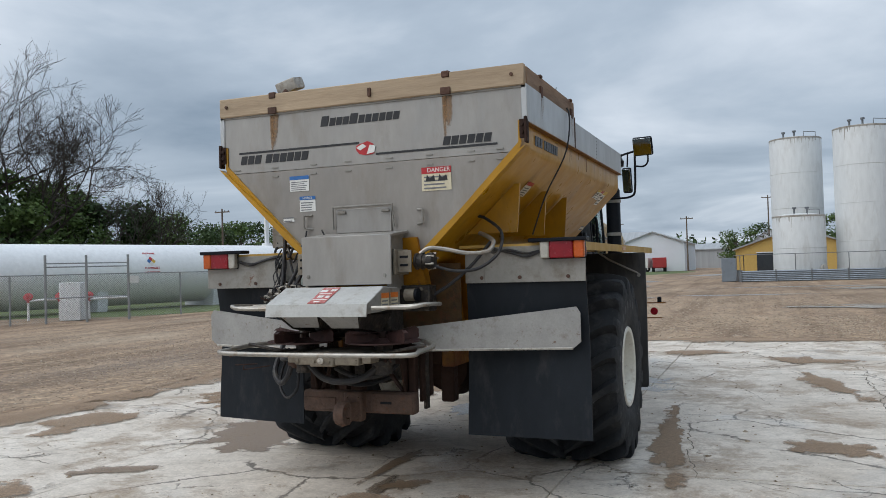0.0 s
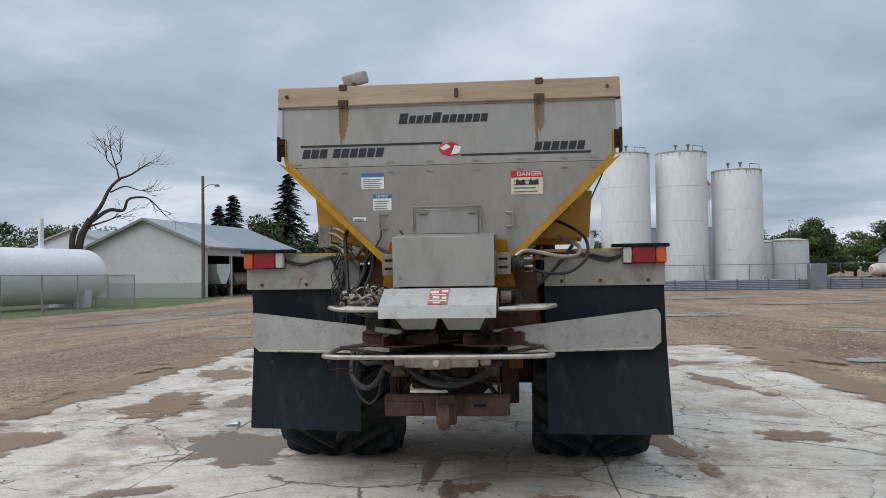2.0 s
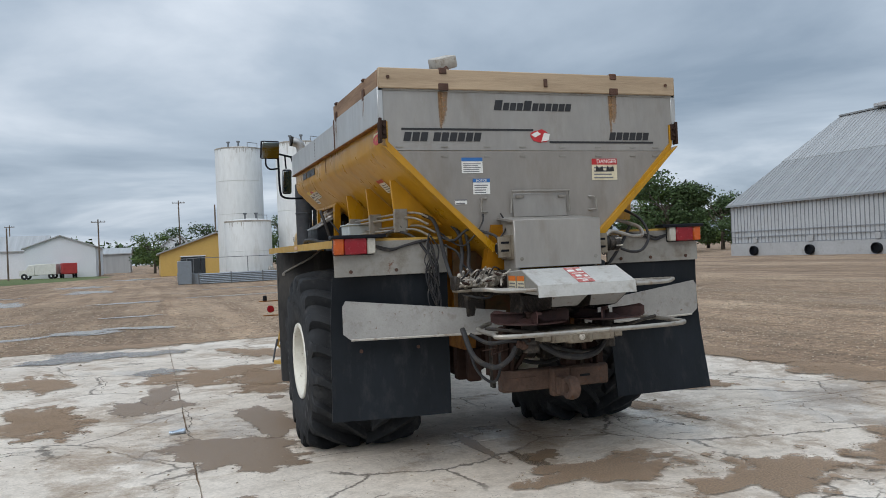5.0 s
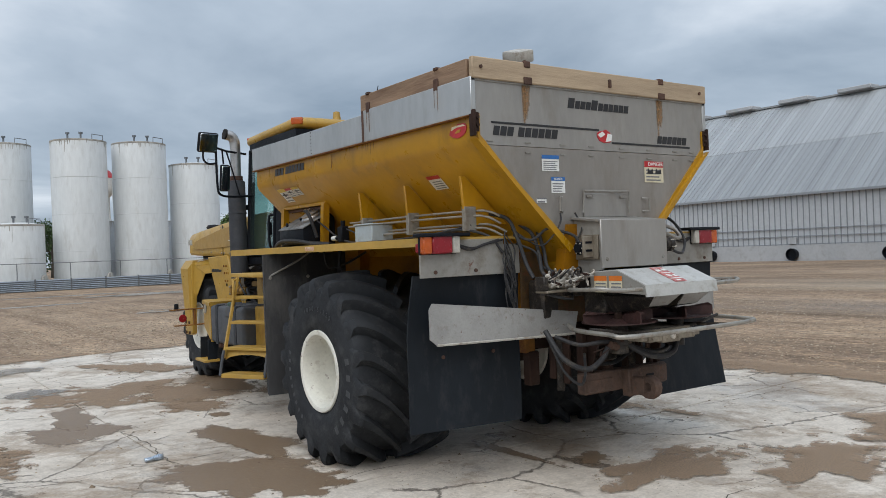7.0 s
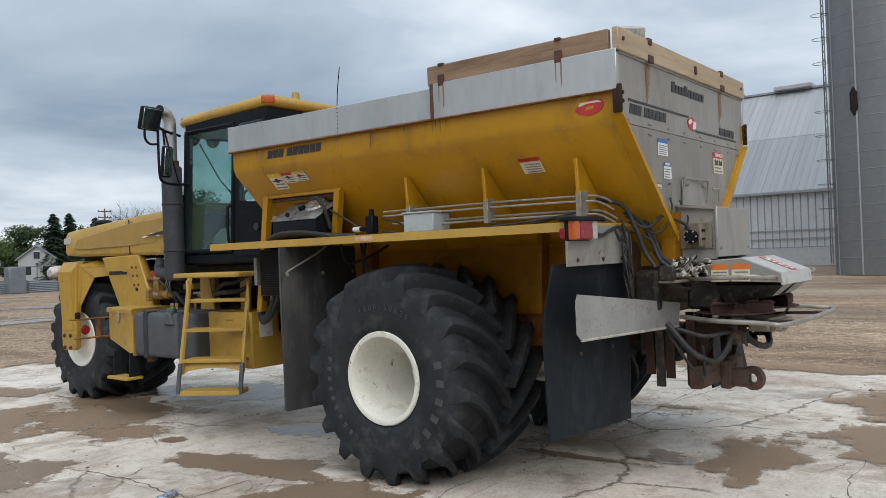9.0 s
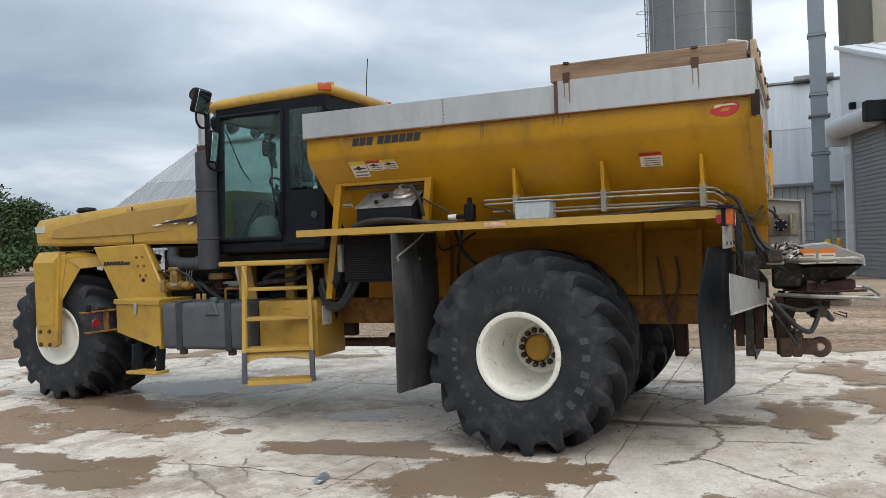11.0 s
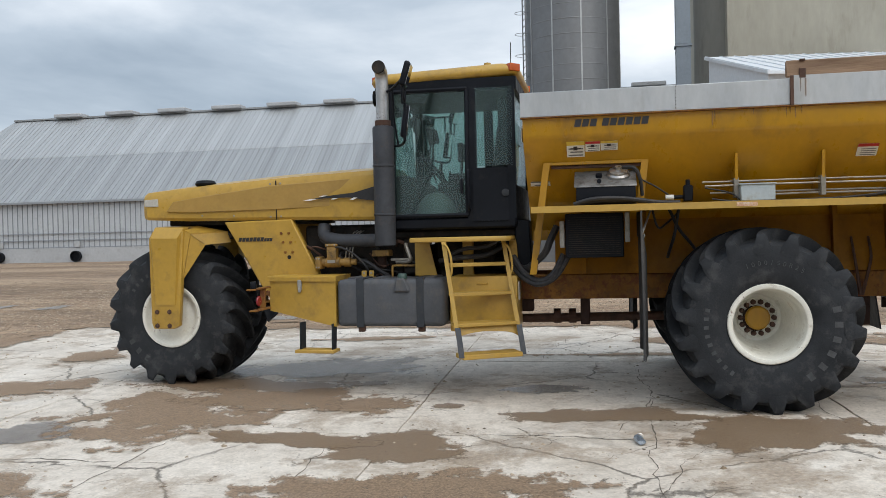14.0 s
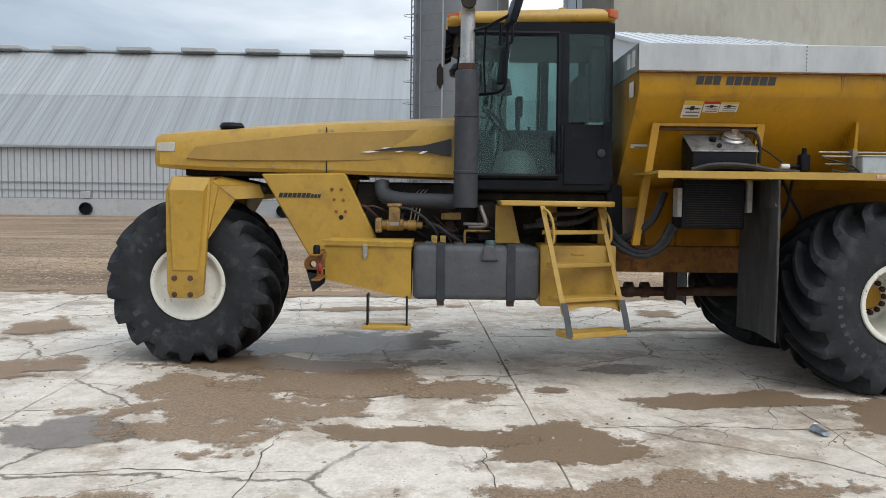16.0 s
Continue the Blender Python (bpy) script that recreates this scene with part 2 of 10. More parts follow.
# ---- mesh helpers ----
def part(name, bm, material, parent=None, label="", smooth=38):
    """Links a bmesh as one mesh object, smooth but for edges sharper than the angle given."""
    bmesh.ops.recalc_face_normals(bm, faces=bm.faces)
    for f in bm.faces:
        f.smooth = True
    lim = radians(smooth)
    for e in bm.edges:
        if len(e.link_faces) == 2 and e.calc_face_angle(0) > lim:
            e.smooth = False
    me = bpy.data.meshes.new(name)
    bm.to_mesh(me)
    bm.free()
    for mm in (material if isinstance(material, (list, tuple)) else [material]):
        me.materials.append(mm)
    ob = new(name, me)
    if parent is not None:
        ob.parent = parent
    if label:
        ob["label"] = label
    return ob


def thing(name, at, label, category, group="", kind="", rz=0.0):
    ob = new(name)
    ob.matrix_basis = pose(at[0], at[1], at[2], 0, 0, rz)
    return tagged(ob, label, category, group, kind)


def box(bm, x0, x1, y0, y1, z0, z1, bevel=0.0, m=None, seg=1):
    vs = [bm.verts.new((x, y, z)) for x in (x0, x1) for y in (y0, y1) for z in (z0, z1)]
    fs = [bm.faces.new([vs[i] for i in q]) for q in ((0, 1, 3, 2), (4, 6, 7, 5), (0, 4, 5, 1), (2, 3, 7, 6), (0, 2, 6, 4), (1, 5, 7, 3))]
    if bevel > 0:
        es = list({e for f in fs for e in f.edges})
        r = bmesh.ops.bevel(bm, geom=es, offset=bevel, segments=seg, affect="EDGES", profile=0.6, clamp_overlap=True)
        vs = [v for v in set(vs) | set(r["verts"]) if v.is_valid]
    if m is not None:
        for v in vs:
            v.co = m @ v.co
    return vs


def prism(bm, pts, axis, a, b, bevel=0.0, seg=1):
    """A polygon of (u, v) drawn out from a to b along an axis: x takes (y, z), y takes (x, z), z takes (x, y)."""
    def at(p, d):
        return {"x": (d, p[0], p[1]), "y": (p[0], d, p[1]), "z": (p[0], p[1], d)}[axis]
    A, B = [bm.verts.new(at(p, a)) for p in pts], [bm.verts.new(at(p, b)) for p in pts]
    n = len(pts)
    fs = [bm.faces.new(A), bm.faces.new(B[::-1])]
    for i in range(n):
        fs.append(bm.faces.new((A[i], B[i], B[(i + 1) % n], A[(i + 1) % n])))
    if bevel > 0:
        bmesh.ops.recalc_face_normals(bm, faces=fs)
        es = list({e for f in fs for e in f.edges})
        bmesh.ops.bevel(bm, geom=es, offset=bevel, segments=seg, affect="EDGES", profile=0.6, clamp_overlap=True)


def loft(bm, rings, caps=True):
    """Joins rings of equally many 3D points."""
    R = [[bm.verts.new(p) for p in r] for r in rings]
    n = len(R[0])
    for a, b in zip(R, R[1:]):
        for i in range(n):
            bm.faces.new((a[i], a[(i + 1) % n], b[(i + 1) % n], b[i]))
    if caps:
        bm.faces.new(R[0][::-1])
        bm.faces.new(R[-1])


def cyl(bm, p0, p1, r0, r1=None, seg=16):
    p0, p1 = Vector(p0), Vector(p1)
    r1 = r0 if r1 is None else r1
    q = (p1 - p0).to_track_quat("Z", "Y")
    loft(bm, [[p + q @ Vector((r * math.cos(2 * math.pi * i / seg), r * math.sin(2 * math.pi * i / seg), 0)) for i in range(seg)] for p, r in ((p0, r0), (p1, r1))])


def curve_points(pts, steps=5):
    """A smooth line through the points given."""
    P = [Vector(p) for p in pts]
    if len(P) < 3:
        return P
    P = [2 * P[0] - P[1]] + P + [2 * P[-1] - P[-2]]
    out = []
    for i in range(1, len(P) - 2):
        a, b, c, d = P[i - 1:i + 3]
        for k in range(steps):
            t = k / steps
            out.append(0.5 * ((2 * b) + (c - a) * t + (2 * a - 5 * b + 4 * c - d) * t * t + (3 * b - a - 3 * c + d) * t ** 3))
    out.append(P[-2])
    return out


def tube(bm, pts, r, seg=8, smooth=True, taper=1.0):
    P = curve_points(pts) if smooth else [Vector(p) for p in pts]
    rings, up = [], Vector((0.13, 0.21, 0.97))
    for i, p in enumerate(P):
        d = (P[min(i + 1, len(P) - 1)] - P[max(i - 1, 0)])
        d = d.normalized() if d.length > 1e-6 else Vector((0, 0, 1))
        s = d.cross(up)
        if s.length < 0.05:
            s = d.cross(Vector((1, 0, 0)))
        s.normalize()
        w = s.cross(d)
        up = w
        rr = r * (1 + (taper - 1) * i / max(1, len(P) - 1))
        rings.append([p + rr * (math.cos(2 * math.pi * k / seg) * s + math.sin(2 * math.pi * k / seg) * w) for k in range(seg)])
    loft(bm, rings)


def lathe(bm, prof, seg=48, m=None, closed=False):
    """A profile of (radius, height) turned round the z axis, then placed by m."""
    m = m or Matrix.Identity(4)
    R = []
    for r, h in prof:
        if r < 1e-5:
            R.append([bm.verts.new(m @ Vector((0, 0, h)))])
        else:
            R.append([bm.verts.new(m @ Vector((r * math.cos(2 * math.pi * i / seg), r * math.sin(2 * math.pi * i / seg), h))) for i in range(seg)])
    pairs = list(zip(R, R[1:])) + ([(R[-1], R[0])] if closed else [])
    for a, b in pairs:
        for i in range(seg):
            j = (i + 1) % seg
            if len(a) == 1 and len(b) == 1:
                continue
            if len(a) == 1:
                bm.faces.new((a[0], b[j], b[i]))
            elif len(b) == 1:
                bm.faces.new((a[i], a[j], b[0]))
            else:
                bm.faces.new((a[i], a[j], b[j], b[i]))


def plate(bm, pts, thick):
    """A flat polygon of 3D points with a thickness."""
    P = [Vector(p) for p in pts]
    nrm = (P[1] - P[0]).cross(P[2] - P[0]).normalized() * thick
    A, B = [bm.verts.new(p) for p in P], [bm.verts.new(p + nrm) for p in P]
    bm.faces.new(A[::-1])
    bm.faces.new(B)
    n = len(P)
    for i in range(n):
        bm.faces.new((A[i], A[(i + 1) % n], B[(i + 1) % n], B[i]))


def bars(parent, pattern, origin, right, up, height, width=0.62, slant=0.2, out=(0, -1, 0), thick=0.003):
    """A name as a row of plain leaning blocks: X a tall one, x a low one, a blank a gap."""
    o, r, u, w = Vector(origin), Vector(right).normalized(), Vector(up).normalized(), Vector(out).normalized() * thick
    x = 0.0
    for ch in pattern:
        k = 1.0 if ch != "x" else 0.76
        if ch != " ":
            cw = height * width * k
            a = o + r * x
            P = [a, a + r * cw * 0.82, a + r * (cw * 0.82 + slant * height * k) + u * height * k, a + r * slant * height * k + u * height * k]
            bm = bmesh.new()
            A, B = [bm.verts.new(p) for p in P], [bm.verts.new(p + w) for p in P]
            bm.faces.new(B)
            bm.faces.new(A[::-1])
            for i in range(4):
                bm.faces.new((A[i], A[(i + 1) % 4], B[(i + 1) % 4], B[i]))
            part("letter_block", bm, DECAL, parent, "black leaning letter block")
        x += height * width * (k if ch != " " else 0.55)


def words(name, text, m, size, material, parent, label="", shear=0.0, depth=0.001):
    """Readable writing as a mesh, centred on the pose m."""
    cu = bpy.data.curves.new(name, "FONT")
    cu.body, cu.size, cu.align_x, cu.align_y, cu.shear, cu.extrude = text, size, "CENTER", "CENTER", shear, depth
    tmp = new(name + "_src", cu)
    me = bpy.data.meshes.new_from_object(tmp.evaluated_get(bpy.context.evaluated_depsgraph_get()))
    bpy.data.objects.remove(tmp)
    bpy.data.curves.remove(cu)
    me.materials.append(material)
    ob = new(name, me)
    ob.matrix_basis = m
    if parent is not None:
        ob.parent = parent
    if label:
        ob["label"] = label
    return ob

# ---- ground ----
def ground_material():
    m = bpy.data.materials.new("wet_gravel")
    m.use_nodes = True
    n, l = m.node_tree.nodes, m.node_tree.links
    b = n["Principled BSDF"]
    tc = n.new("ShaderNodeTexCoord")

    def noise_node(s, d=5, r=0.6, stretch=None):
        t = n.new("ShaderNodeTexNoise")
        t.inputs["Scale"].default_value, t.inputs["Detail"].default_value, t.inputs["Roughness"].default_value = s, d, r
        if stretch:
            mp = n.new("ShaderNodeMapping")
            mp.inputs["Scale"].default_value, mp.inputs["Rotation"].default_value = stretch, (0, 0, radians(-12))
            l.new(tc.outputs["Object"], mp.inputs[0])
            l.new(mp.outputs[0], t.inputs["Vector"])
        else:
            l.new(tc.outputs["Object"], t.inputs["Vector"])
        return t.outputs[0]

    def ramp(v, stops):
        r = n.new("ShaderNodeValToRGB")
        els = r.color_ramp.elements
        els[0].position, els[0].color = stops[0][0], (*stops[0][1], 1)
        els[1].position, els[1].color = stops[-1][0], (*stops[-1][1], 1)
        for p, c in stops[1:-1]:
            els.new(p).color = (*c, 1)
        l.new(v, r.inputs[0])
        return r.outputs[0]

    def mixc(kind, f, a, c):
        x = n.new("ShaderNodeMixRGB")
        x.blend_type = kind
        for i, v in enumerate((f, a, c)):
            if isinstance(v, (int, float)):
                x.inputs[i].default_value = v
            elif isinstance(v, tuple):
                x.inputs[i].default_value = (*v, 1)
            else:
                l.new(v, x.inputs[i])
        return x.outputs[0]

    base = ramp(noise_node(0.16, 6), [(0.3, (0.220, 0.155, 0.103)), (0.5, (0.295, 0.213, 0.145)), (0.7, (0.360, 0.273, 0.192))])
    vor = n.new("ShaderNodeTexVoronoi")
    vor.inputs["Scale"].default_value = 26
    l.new(tc.outputs["Object"], vor.inputs["Vector"])
    stones = ramp(vor.outputs["Color"], [(0.0, (0.45, 0.42, 0.38)), (0.55, (0.95, 0.93, 0.9)), (1.0, (1.75, 1.7, 1.6))])
    c = mixc("MULTIPLY", 0.5, base, stones)
    big = n.new("ShaderNodeTexVoronoi")
    big.inputs["Scale"].default_value = 11
    l.new(tc.outputs["Object"], big.inputs["Vector"])
    c = mixc("MULTIPLY", 0.5, c, ramp(big.outputs["Color"], [(0.0, (0.5, 0.46, 0.42)), (0.25, (0.92, 0.9, 0.88)), (0.6, (1.05, 1.04, 1.02)), (1.0, (1.9, 1.85, 1.78))]))
    # clumps of coarse and fine stones
    c = mixc("MULTIPLY", 0.7, c, ramp(noise_node(5.5, 10, 0.78), [(0.36, (0.50, 0.46, 0.42)), (0.5, (1.0, 1.0, 1.0)), (0.64, (1.5, 1.5, 1.46))]))
    c = mixc("MULTIPLY", 0.8, c, ramp(noise_node(0.9, 8, 0.7, (1.0, 0.35, 1.0)), [(0.36, (0.66, 0.60, 0.55)), (0.5, (1.0, 1.0, 1.0)), (0.66, (1.25, 1.24, 1.2))]))
    # wheel tracks that cross the yard
    for turn, sc, shade in ((1.25, 1.6, (0.80, 0.77, 0.74)), (0.35, 1.1, (1.14, 1.13, 1.12))):
        wv, wm = n.new("ShaderNodeTexNoise"), n.new("ShaderNodeMapping")
        wv.inputs["Scale"].default_value, wv.inputs["Detail"].default_value = sc, 3
        wm.inputs["Rotation"].default_value, wm.inputs["Scale"].default_value = (0, 0, turn), (1.0, 0.035, 1.0)
        l.new(tc.outputs["Object"], wm.inputs[0])
        l.new(wm.outputs[0], wv.inputs["Vector"])
        c = mixc("MIX", ramp(wv.outputs[0], [(0.52, (0, 0, 0)), (0.60, (0.9, 0.9, 0.9))]), c, mixc("MULTIPLY", 1.0, c, shade))
    tracks = ramp(noise_node(0.22, 4, 0.5, (1.0, 0.1, 1.0)), [(0.44, (0, 0, 0)), (0.62, (1, 1, 1))])
    c = mixc("MIX", tracks, c, mixc("MULTIPLY", 1.0, c, (0.72, 0.70, 0.68)))
    pale = ramp(noise_node(0.12, 6, 0.6, (0.55, 0.16, 1.0)), [(0.60, (0, 0, 0)), (0.70, (1, 1, 1))])
    c = mixc("MIX", mixc("MULTIPLY", 1.0, pale, (0.5, 0.5, 0.5)), c, (0.36, 0.31, 0.24))
    l.new(c, b.inputs["Base Color"])
    wet = ramp(noise_node(0.3, 5, 0.55, (0.35, 0.12, 1.0)), [(0.58, (0.85, 0.85, 0.85)), (0.70, (0.42, 0.42, 0.42))])
    l.new(wet, b.inputs["Roughness"])
    bp = n.new("ShaderNodeBump")
    bp.inputs["Strength"].default_value, bp.inputs["Distance"].default_value = 0.7, 0.03
    l.new(mixc("ADD", 1.0, vor.outputs["Distance"], noise_node(3.5, 6)), bp.inputs["Height"])
    l.new(bp.outputs[0], b.inputs["Normal"])
    return m


def concrete_material():
    m = bpy.data.materials.new("cracked_concrete")
    m.use_nodes = True
    n, l = m.node_tree.nodes, m.node_tree.links
    b = n["Principled BSDF"]
    geo = n.new("ShaderNodeNewGeometry")
    pos = geo.outputs["Position"]

    def noise_node(s, d=5, r=0.6, dist=0.0):
        t = n.new("ShaderNodeTexNoise")
        t.inputs["Scale"].default_value, t.inputs["Detail"].default_value, t.inputs["Roughness"].default_value, t.inputs["Distortion"].default_value = s, d, r, dist
        l.new(pos, t.inputs["Vector"])
        return t

    def ramp(v, stops):
        r = n.new("ShaderNodeValToRGB")
        els = r.color_ramp.elements
        els[0].position, els[0].color = stops[0][0], (*stops[0][1], 1)
        els[1].position, els[1].color = stops[-1][0], (*stops[-1][1], 1)
        for p, c in stops[1:-1]:
            els.new(p).color = (*c, 1)
        l.new(v, r.inputs[0])
        return r.outputs[0]

    def mixc(kind, f, a, c):
        x = n.new("ShaderNodeMixRGB")
        x.blend_type = kind
        for i, v in enumerate((f, a, c)):
            if isinstance(v, (int, float)):
                x.inputs[i].default_value = v
            elif isinstance(v, tuple):
                x.inputs[i].default_value = (*v, 1)
            else:
                l.new(v, x.inputs[i])
        return x.outputs[0]

    c = ramp(noise_node(0.8, 7).outputs[0], [(0.3, (0.50, 0.440, 0.370)), (0.5, (0.655, 0.590, 0.51)), (0.7, (0.755, 0.695, 0.615))])
    c = mixc("MULTIPLY", 0.6, c, ramp(noise_node(38, 4).outputs[0], [(0.3, (0.72, 0.72, 0.72)), (0.7, (1.15, 1.15, 1.15))]))
    # rain-washed scouring and dark pits
    c = mixc("MULTIPLY", 0.55, c, ramp(noise_node(7, 9, 0.72).outputs[0], [(0.36, (0.62, 0.60, 0.57)), (0.52, (1.0, 1.0, 1.0)), (0.68, (1.12, 1.12, 1.11))]))
    pits = n.new("ShaderNodeTexVoronoi")
    pits.inputs["Scale"].default_value = 34
    l.new(pos, pits.inputs["Vector"])
    sp = mixc("MULTIPLY", 1.0, ramp(pits.outputs["Distance"], [(0.10, (1, 1, 1)), (0.22, (0, 0, 0))]), ramp(noise_node(3.0, 4).outputs[0], [(0.48, (0, 0, 0)), (0.60, (0.8, 0.8, 0.8))]))
    c = mixc("MIX", sp, c, (0.13, 0.105, 0.08))
    # thin branching cracks, wide and fine
    warp = mixc("ADD", 0.35, pos, noise_node(1.6, 9, 0.7).outputs["Color"])
    crack = None
    for scale, lo, hi, cut in ((0.42, 0.0025, 0.007, 0.44), (1.15, 0.003, 0.010, 0.53)):
        v1 = n.new("ShaderNodeTexVoronoi")
        v1.feature = "DISTANCE_TO_EDGE"
        v1.inputs["Scale"].default_value = scale
        l.new(warp, v1.inputs["Vector"])
        gate = ramp(noise_node(0.6 * scale + 0.2, 3).outputs[0], [(cut, (0, 0, 0)), (cut + 0.05, (1, 1, 1))])
        k = mixc("MULTIPLY", 1.0, ramp(v1.outputs["Distance"], [(lo, (1, 1, 1)), (hi, (0, 0, 0))]), gate)
        crack = k if crack is None else mixc("LIGHTEN", 1.0, crack, k)
    c = mixc("MIX", mixc("MULTIPLY", 1.0, crack, (0.85, 0.85, 0.85)), c, (0.07, 0.058, 0.043))
    # mud washed over the slab, thin and finely broken
    mud_f = ramp(noise_node(0.75, 15, 0.76, 0.3).outputs[0], [(0.505, (0, 0, 0)), (0.535, (0.5, 0.5, 0.5)), (0.61, (1, 1, 1))])
    mud = ramp(noise_node(26, 6, 0.75).outputs[0], [(0.35, (0.17, 0.122, 0.083)), (0.52, (0.30, 0.225, 0.155)), (0.68, (0.45, 0.36, 0.26))])
    c = mixc("MIX", mixc("MULTIPLY", 1.0, mud_f, (0.78, 0.78, 0.78)), c, mud)
    # thin brown wash
    wash = ramp(noise_node(0.35, 9, 0.65).outputs[0], [(0.44, (0, 0, 0)), (0.66, (0.36, 0.36, 0.36))])
    c = mixc("MIX", wash, c, mixc("MULTIPLY", 1.0, c, (0.74, 0.68, 0.60)))
    # damp film
    damp = ramp(noise_node(0.42, 12, 0.68).outputs[0], [(0.555, (0, 0, 0)), (0.60, (1, 1, 1))])
    c = mixc("MIX", mixc("MULTIPLY", 1.0, damp, (0.38, 0.38, 0.38)), c, mixc("MULTIPLY", 1.0, c, (0.66, 0.65, 0.64)))
    l.new(c, b.inputs["Base Color"])
    l.new(ramp(damp, [(0.0, (0.75, 0.75, 0.75)), (1.0, (0.36, 0.36, 0.36))]), b.inputs["Roughness"])
    bp = n.new("ShaderNodeBump")
    bp.inputs["Strength"].default_value, bp.inputs["Distance"].default_value = 0.5, 0.012
    h = mixc("SUBTRACT", 1.0, noise_node(22, 7).outputs[0], crack)
    l.new(mixc("ADD", 0.6, h, mixc("MULTIPLY", 1.0, mud_f, noise_node(55, 3).outputs[0])), bp.inputs["Height"])
    l.new(bp.outputs[0], b.inputs["Normal"])
    return m


GRAVEL, CONCRETE = ground_material(), concrete_material()


def ragged(name, col, rough, nscale=2.2, spread=0.25, bump=0.3, bscale=45, bite=1.5, detail=11, full=1.0):
    """Mud, water or stain whose rim is eaten away by noise, following the mesh's fade."""
    m = bpy.data.materials.new(name)
    m.use_nodes = True
    n, l = m.node_tree.nodes, m.node_tree.links
    b, out = n["Principled BSDF"], n["Material Output"]
    geo, att = n.new("ShaderNodeNewGeometry"), n.new("ShaderNodeAttribute")
    att.attribute_name = "fade"

    def noise_node(s, d):
        t = n.new("ShaderNodeTexNoise")
        t.inputs["Scale"].default_value, t.inputs["Detail"].default_value, t.inputs["Roughness"].default_value = s, d, 0.70
        l.new(geo.outputs["Position"], t.inputs["Vector"])
        return t.outputs[0]

    k = n.new("ShaderNodeMath")
    k.operation = "MULTIPLY_ADD"
    l.new(noise_node(nscale, detail), k.inputs[0])
    k.inputs[1].default_value = bite
    l.new(att.outputs["Fac"], k.inputs[2])
    r = n.new("ShaderNodeMapRange")
    r.inputs[1].default_value, r.inputs[2].default_value, r.inputs[4].default_value = bite * 0.5 + 0.31, bite * 0.5 + 0.44, full
    l.new(k.outputs[0], r.inputs[0])
    tr, mx = n.new("ShaderNodeBsdfTransparent"), n.new("ShaderNodeMixShader")
    l.new(r.outputs[0], mx.inputs[0])
    l.new(tr.outputs[0], mx.inputs[1])
    l.new(b.outputs[0], mx.inputs[2])
    l.new(mx.outputs[0], out.inputs[0])
    cr = n.new("ShaderNodeValToRGB")
    cr.color_ramp.elements[0].position, cr.color_ramp.elements[1].position = 0.3, 0.7
    cr.color_ramp.elements[0].color = (*[c * (1 - spread) for c in col], 1)
    cr.color_ramp.elements[1].color = (*[c * (1 + spread) for c in col], 1)
    l.new(noise_node(bscale * 0.8 if bump > 0.3 else nscale * 5, 8), cr.inputs[0])
    l.new(cr.outputs[0], b.inputs["Base Color"])
    b.inputs["Roughness"].default_value = rough
    if bump:
        bp = n.new("ShaderNodeBump")
        bp.inputs["Strength"].default_value, bp.inputs["Distance"].default_value = bump, 0.01
        l.new(noise_node(bscale, 4), bp.inputs["Height"])
        l.new(bp.outputs[0], b.inputs["Normal"])
    return m


WATER = ragged("muddy_water", (0.18, 0.138, 0.10), 0.12, 1.5, 0.2, 0.22, 24, 2.6, 14, 0.72)
# muddy yard water, its colour also paled to stand in for reflected sky
YARDWATER = ragged("sky_pale_rain_water", (0.30, 0.255, 0.205), 0.20, 0.9, 0.2, 0.02, 6, 1.6, 13, 0.85)
DAMPMUD = ragged("wet_mud", (0.225, 0.152, 0.092), 0.42, 1.9, 0.25, 0.4, 60, 2.6, 15, 0.82)
GRITMUD = ragged("gritty_mud", (0.30, 0.206, 0.130), 0.85, 2.0, 0.62, 1.0, 90, 3.2, 15, 0.78)
STREAK = ragged("rust_streak", (0.26, 0.145, 0.06), 0.6, 16.0, 0.3, 0.1, 60, 0.7, 6, 0.62)
GRASS = mat("mown_grass", (0.085, 0.118, 0.030), 0.9, var=0.3, scale=0.6, dirt=(0.14, 0.11, 0.06), amount=0.3, fine=0.25, bump=0.6, bscale=30)

bm = bmesh.new()
radii = [0, 6, 14, 26, 42, 65, 100, 160, 260, 450, 800, 1500, 3000]
lathe(bm, [(r, -0.02) for r in radii], 64)
ground = part("ground", bm, GRAVEL)
tagged(ground, "wide yard of wet brown gravel and packed mud", "ground", kind="structure")


def blob(cx, cy, rx, ry, turn, seed, ragged=0.22, steps=64):
    """A ragged closed outline round a centre."""
    rnd = random.Random(seed)
    ph = [(rnd.uniform(0, 6.28), rnd.uniform(0.4, 1)) for _ in range(9)]
    out = []
    for i in range(steps):
        a = 2 * math.pi * i / steps
        k = 1 + ragged * sum(w * math.sin((j + 2) * a + p) / (j * 0.55 + 1.4) for j, (p, w) in enumerate(ph))
        x, y = rx * k * math.cos(a), ry * k * math.sin(a)
        out.append((cx + x * math.cos(turn) - y * math.sin(turn), cy + x * math.sin(turn) + y * math.cos(turn)))
    return out


